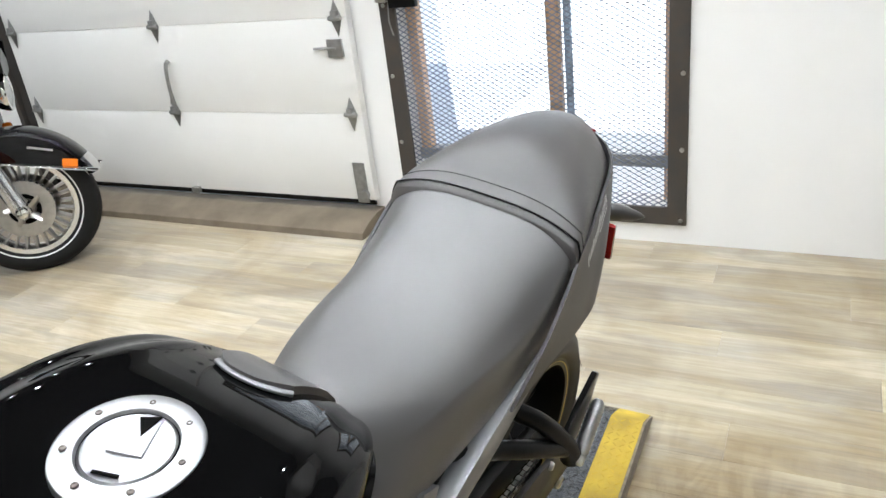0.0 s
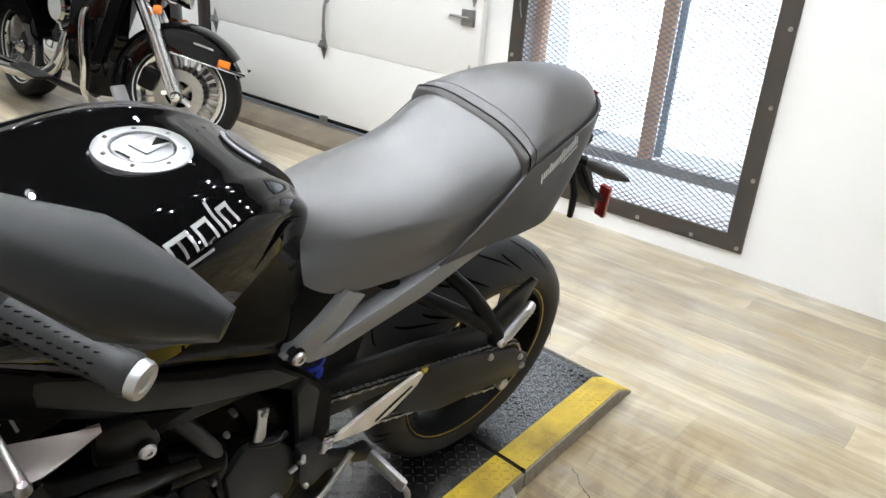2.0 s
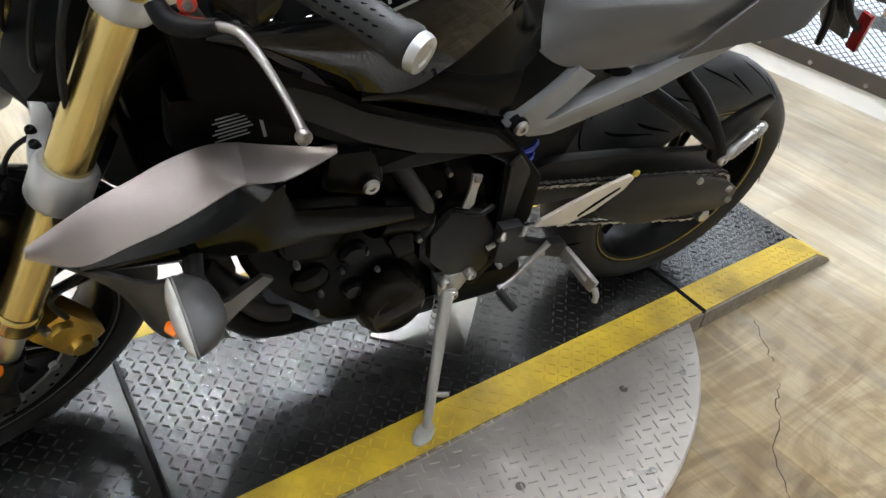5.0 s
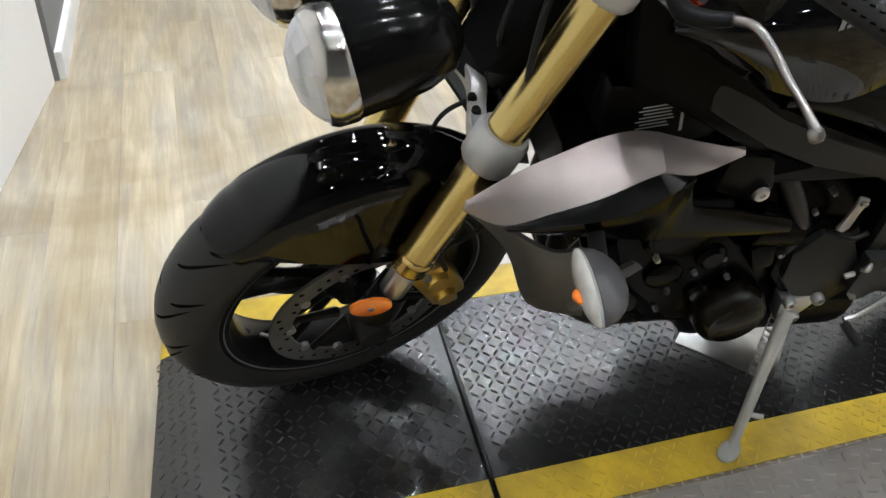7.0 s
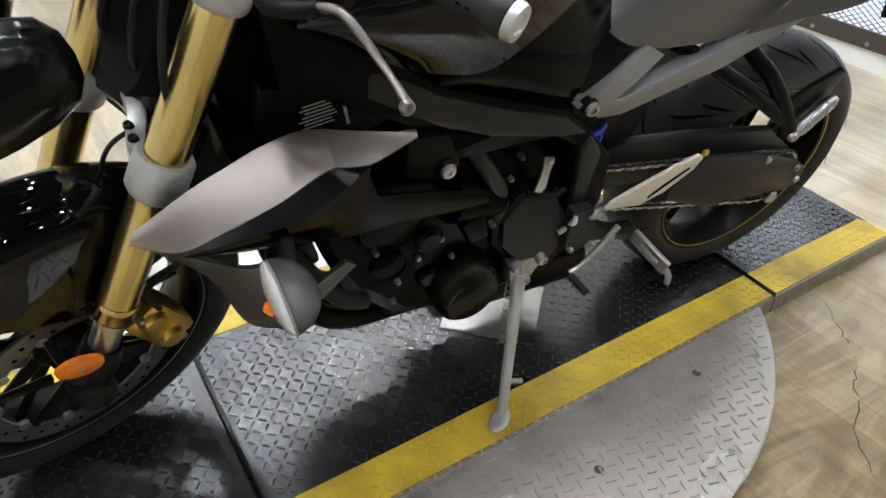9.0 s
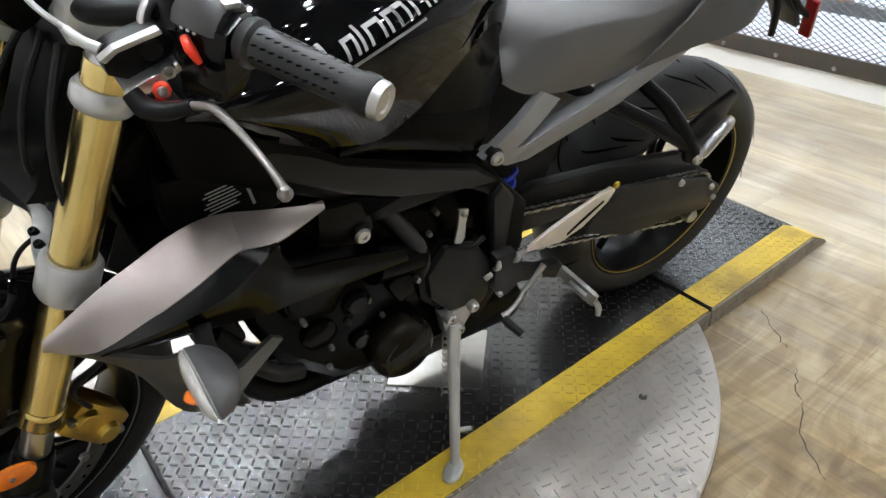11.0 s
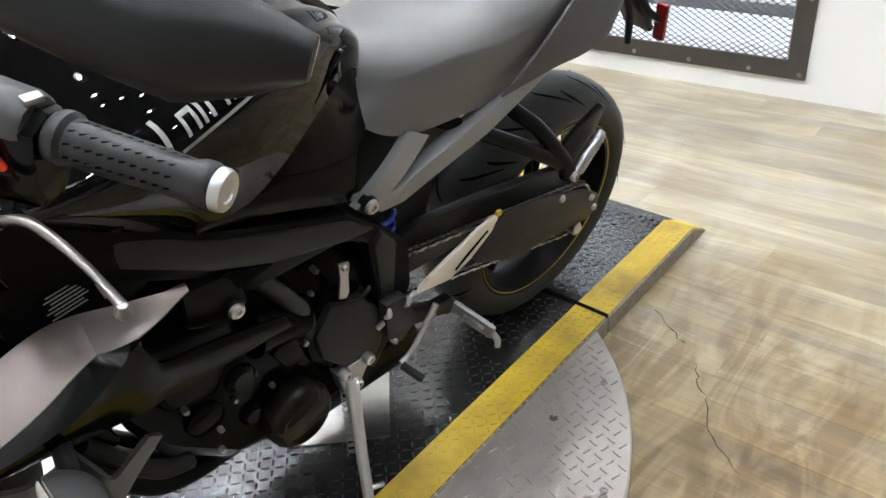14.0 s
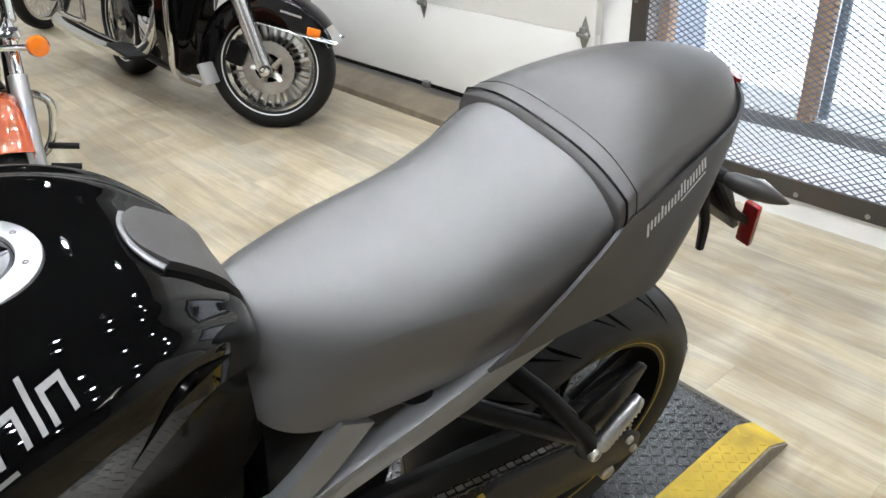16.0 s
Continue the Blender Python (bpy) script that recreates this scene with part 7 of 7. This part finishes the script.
def cruiser_motorcycle(m, paint, label, name="cruiser_motorcycle"):
    b = empty(name, m)
    tagged(b, label, "motorcycle")
    fa, ra = (0, 0, 0.285), (-1.5, 0, 0.29)
    big_wheel(b, fa, 0.285, 0.1, 0.215, "wire", "front_wheel")
    big_wheel(b, ra, 0.29, 0.15, 0.2, "wire", "rear_wheel")
    for y in (-0.1, 0.1):
        leg = part("fork_leg", tube([(0.0, y, 0.285), (-0.02, y, 0.33), (-0.15, y, 0.62)], [0.026, 0.031, 0.03], 16), ALU, b, "polished fork slider")
        part("fork_tube", tube([(-0.14, y, 0.6), (-0.3, y, 0.95)], 0.022, 16), CHROME, leg)
        part("fork_shroud", tube([(-0.22, y, 0.78), (-0.3, y, 0.95)], 0.033, 16), CHROME, leg)
        part("clamp", box(0.08, 0.08, 0.04, pose(-0.2, y * 0.9, 0.74, 0, -24), 0.01), CHROME, leg)
    part("front_fender", hoop(fa, 0.318, 0.068, 40, 165, 0.05), paint, b, "painted front fender", 60)
    h = part("headlamp", lathe([(0.0, -0.12), (0.045, -0.11), (0.076, -0.05), (0.082, 0.0), (0.086, 0.006), (0.08, 0.02)], 32, None, pose(-0.1, 0, 0.83, 0, 90)), CHROME, b, "round chrome headlamp")
    part("headlamp_glass", lathe([(0.079, 0.016), (0.055, 0.03), (0.0, 0.038)], 28, None, pose(-0.1, 0, 0.83, 0, 90)), CLEAR, h)
    part("signal_bar", tube([(-0.14, -0.16, 0.71), (-0.12, 0, 0.715), (-0.14, 0.16, 0.71)], 0.011, 10), CHROME, b)
    for y in (-0.17, 0.17):
        part("turn_signal", lathe([(0.0, -0.045), (0.03, -0.035), (0.036, 0.0), (0.03, 0.022), (0.0, 0.03)], 20, None, pose(-0.13, y, 0.715, 0, 90)), ORANGE, b, "amber bullet turn signal")
    part("handlebar", tube([(-0.72, -0.4, 1.04), (-0.5, -0.36, 1.13), (-0.38, -0.2, 1.16), (-0.34, -0.06, 1.06), (-0.34, 0.06, 1.06), (-0.38, 0.2, 1.16), (-0.5, 0.36, 1.13), (-0.72, 0.4, 1.04)], 0.0125, 12), CHROME, b, "wide chrome handlebar")
    part("fuel_tank", loft([ring_tank(-0.36 - q * 0.58, 0.95 - 0.14 * q ** 2 + 0.02 * math.sin(3 * q), 0.04 + 0.13 * math.sin(math.pi * (0.2 + 0.75 * q)), 0.72, 0.04 + 0.07 * math.sin(math.pi * (0.2 + 0.7 * q))) for q in np.linspace(0, 1, 14)]), paint, b, "painted teardrop tank", 50)
    v_twin(b, (-0.72, 0, 0.4))
    part("frame_tube", tube([(-0.3, 0.1, 0.88), (-0.42, 0.11, 0.3), (-0.55, 0.12, 0.2), (-1.2, 0.12, 0.22), (-1.45, 0.12, 0.3)], 0.018, 12), SATIN_BLACK, b)
    part("frame_tube", tube([(-0.3, -0.1, 0.88), (-0.42, -0.11, 0.3), (-0.55, -0.12, 0.2), (-1.2, -0.12, 0.22), (-1.45, -0.12, 0.3)], 0.018, 12), SATIN_BLACK, b)
    g = part("engine_guard", tube([(-0.42, 0.08, 0.5), (-0.4, 0.19, 0.49), (-0.4, 0.23, 0.43), (-0.42, 0.2, 0.28), (-0.46, 0.08, 0.2)], 0.015, 12), CHROME, b, "chrome engine guard")
    for z in (0.3, 0.22):
        part("highway_peg", rod((-0.4, 0.2, z), (-0.37, 0.3, z - 0.005), 0.012), RUBBER, g, "black rubber peg")
    part("seat", loft([ring_seat(-0.9 - q * 0.6, 0.72 - 0.05 * math.sin(math.pi * q) + 0.06 * q, 0.12 + 0.05 * math.sin(math.pi * q), 0.64, 0.13) for q in np.linspace(0, 1, 14)]), MATTE_BLACK, b, "black seat", 60)
    part("rear_fender", hoop(ra, 0.345, 0.095, 20, 165, 0.08), paint, b, "painted rear fender", 60)
    part("exhaust_pipe", tube([(-0.66, -0.15, 0.5), (-0.7, -0.19, 0.32), (-0.9, -0.2, 0.25), (-1.75, -0.22, 0.26)], [0.024, 0.026, 0.036, 0.042], 14), CHROME, b, "chrome exhaust pipe")
    return b


touring_motorcycle(pose(-0.772, -2.459, 0, 0, 0, 90) @ pose(0, 0, 0, -6))
cruiser_motorcycle(pose(0.5, -1.84, 0, 0, 0, 84) @ pose(0, 0, 0, -7), BURNT_PAINT, "burnt-orange cruiser motorcycle with chrome fork, parked")
cruiser_motorcycle(pose(-0.8, -5.75, 0, 0, 0, 30) @ pose(0, 0, 0, -7), GLOSS_BLACK, "black cruiser motorcycle parked farther back")

# ---- floor planks ----
def planks():
    w, l, g = 0.152, 1.22, 0.0004
    me = bpy.data.meshes.new("plank")
    bm = box(w - g, l - g, 0.004, None)
    bmesh.ops.bevel(bm, geom=[e for e in bm.edges if all(v.co.z > 0 for v in e.verts)], offset=0.0003, segments=1, affect="EDGES")
    bm.to_mesh(me)
    bm.free()
    me.materials.append(PLANK)
    col, x = 0, -1.65 + w / 2
    while x < 2.5:
        y = ROOM_Y0 + (col * 0.43) % l if x > -1.43 else -1.112 + l / 2
        while y < ROOM_Y1 + 0.4:
            if not (x < -1.09 and y - l / 2 > 0.93):
                ob = new("plank", me)
                ob.location = (x, y, -0.002)
                ob.parent = floor
            y += l
        x += w
        col += 1


planks()
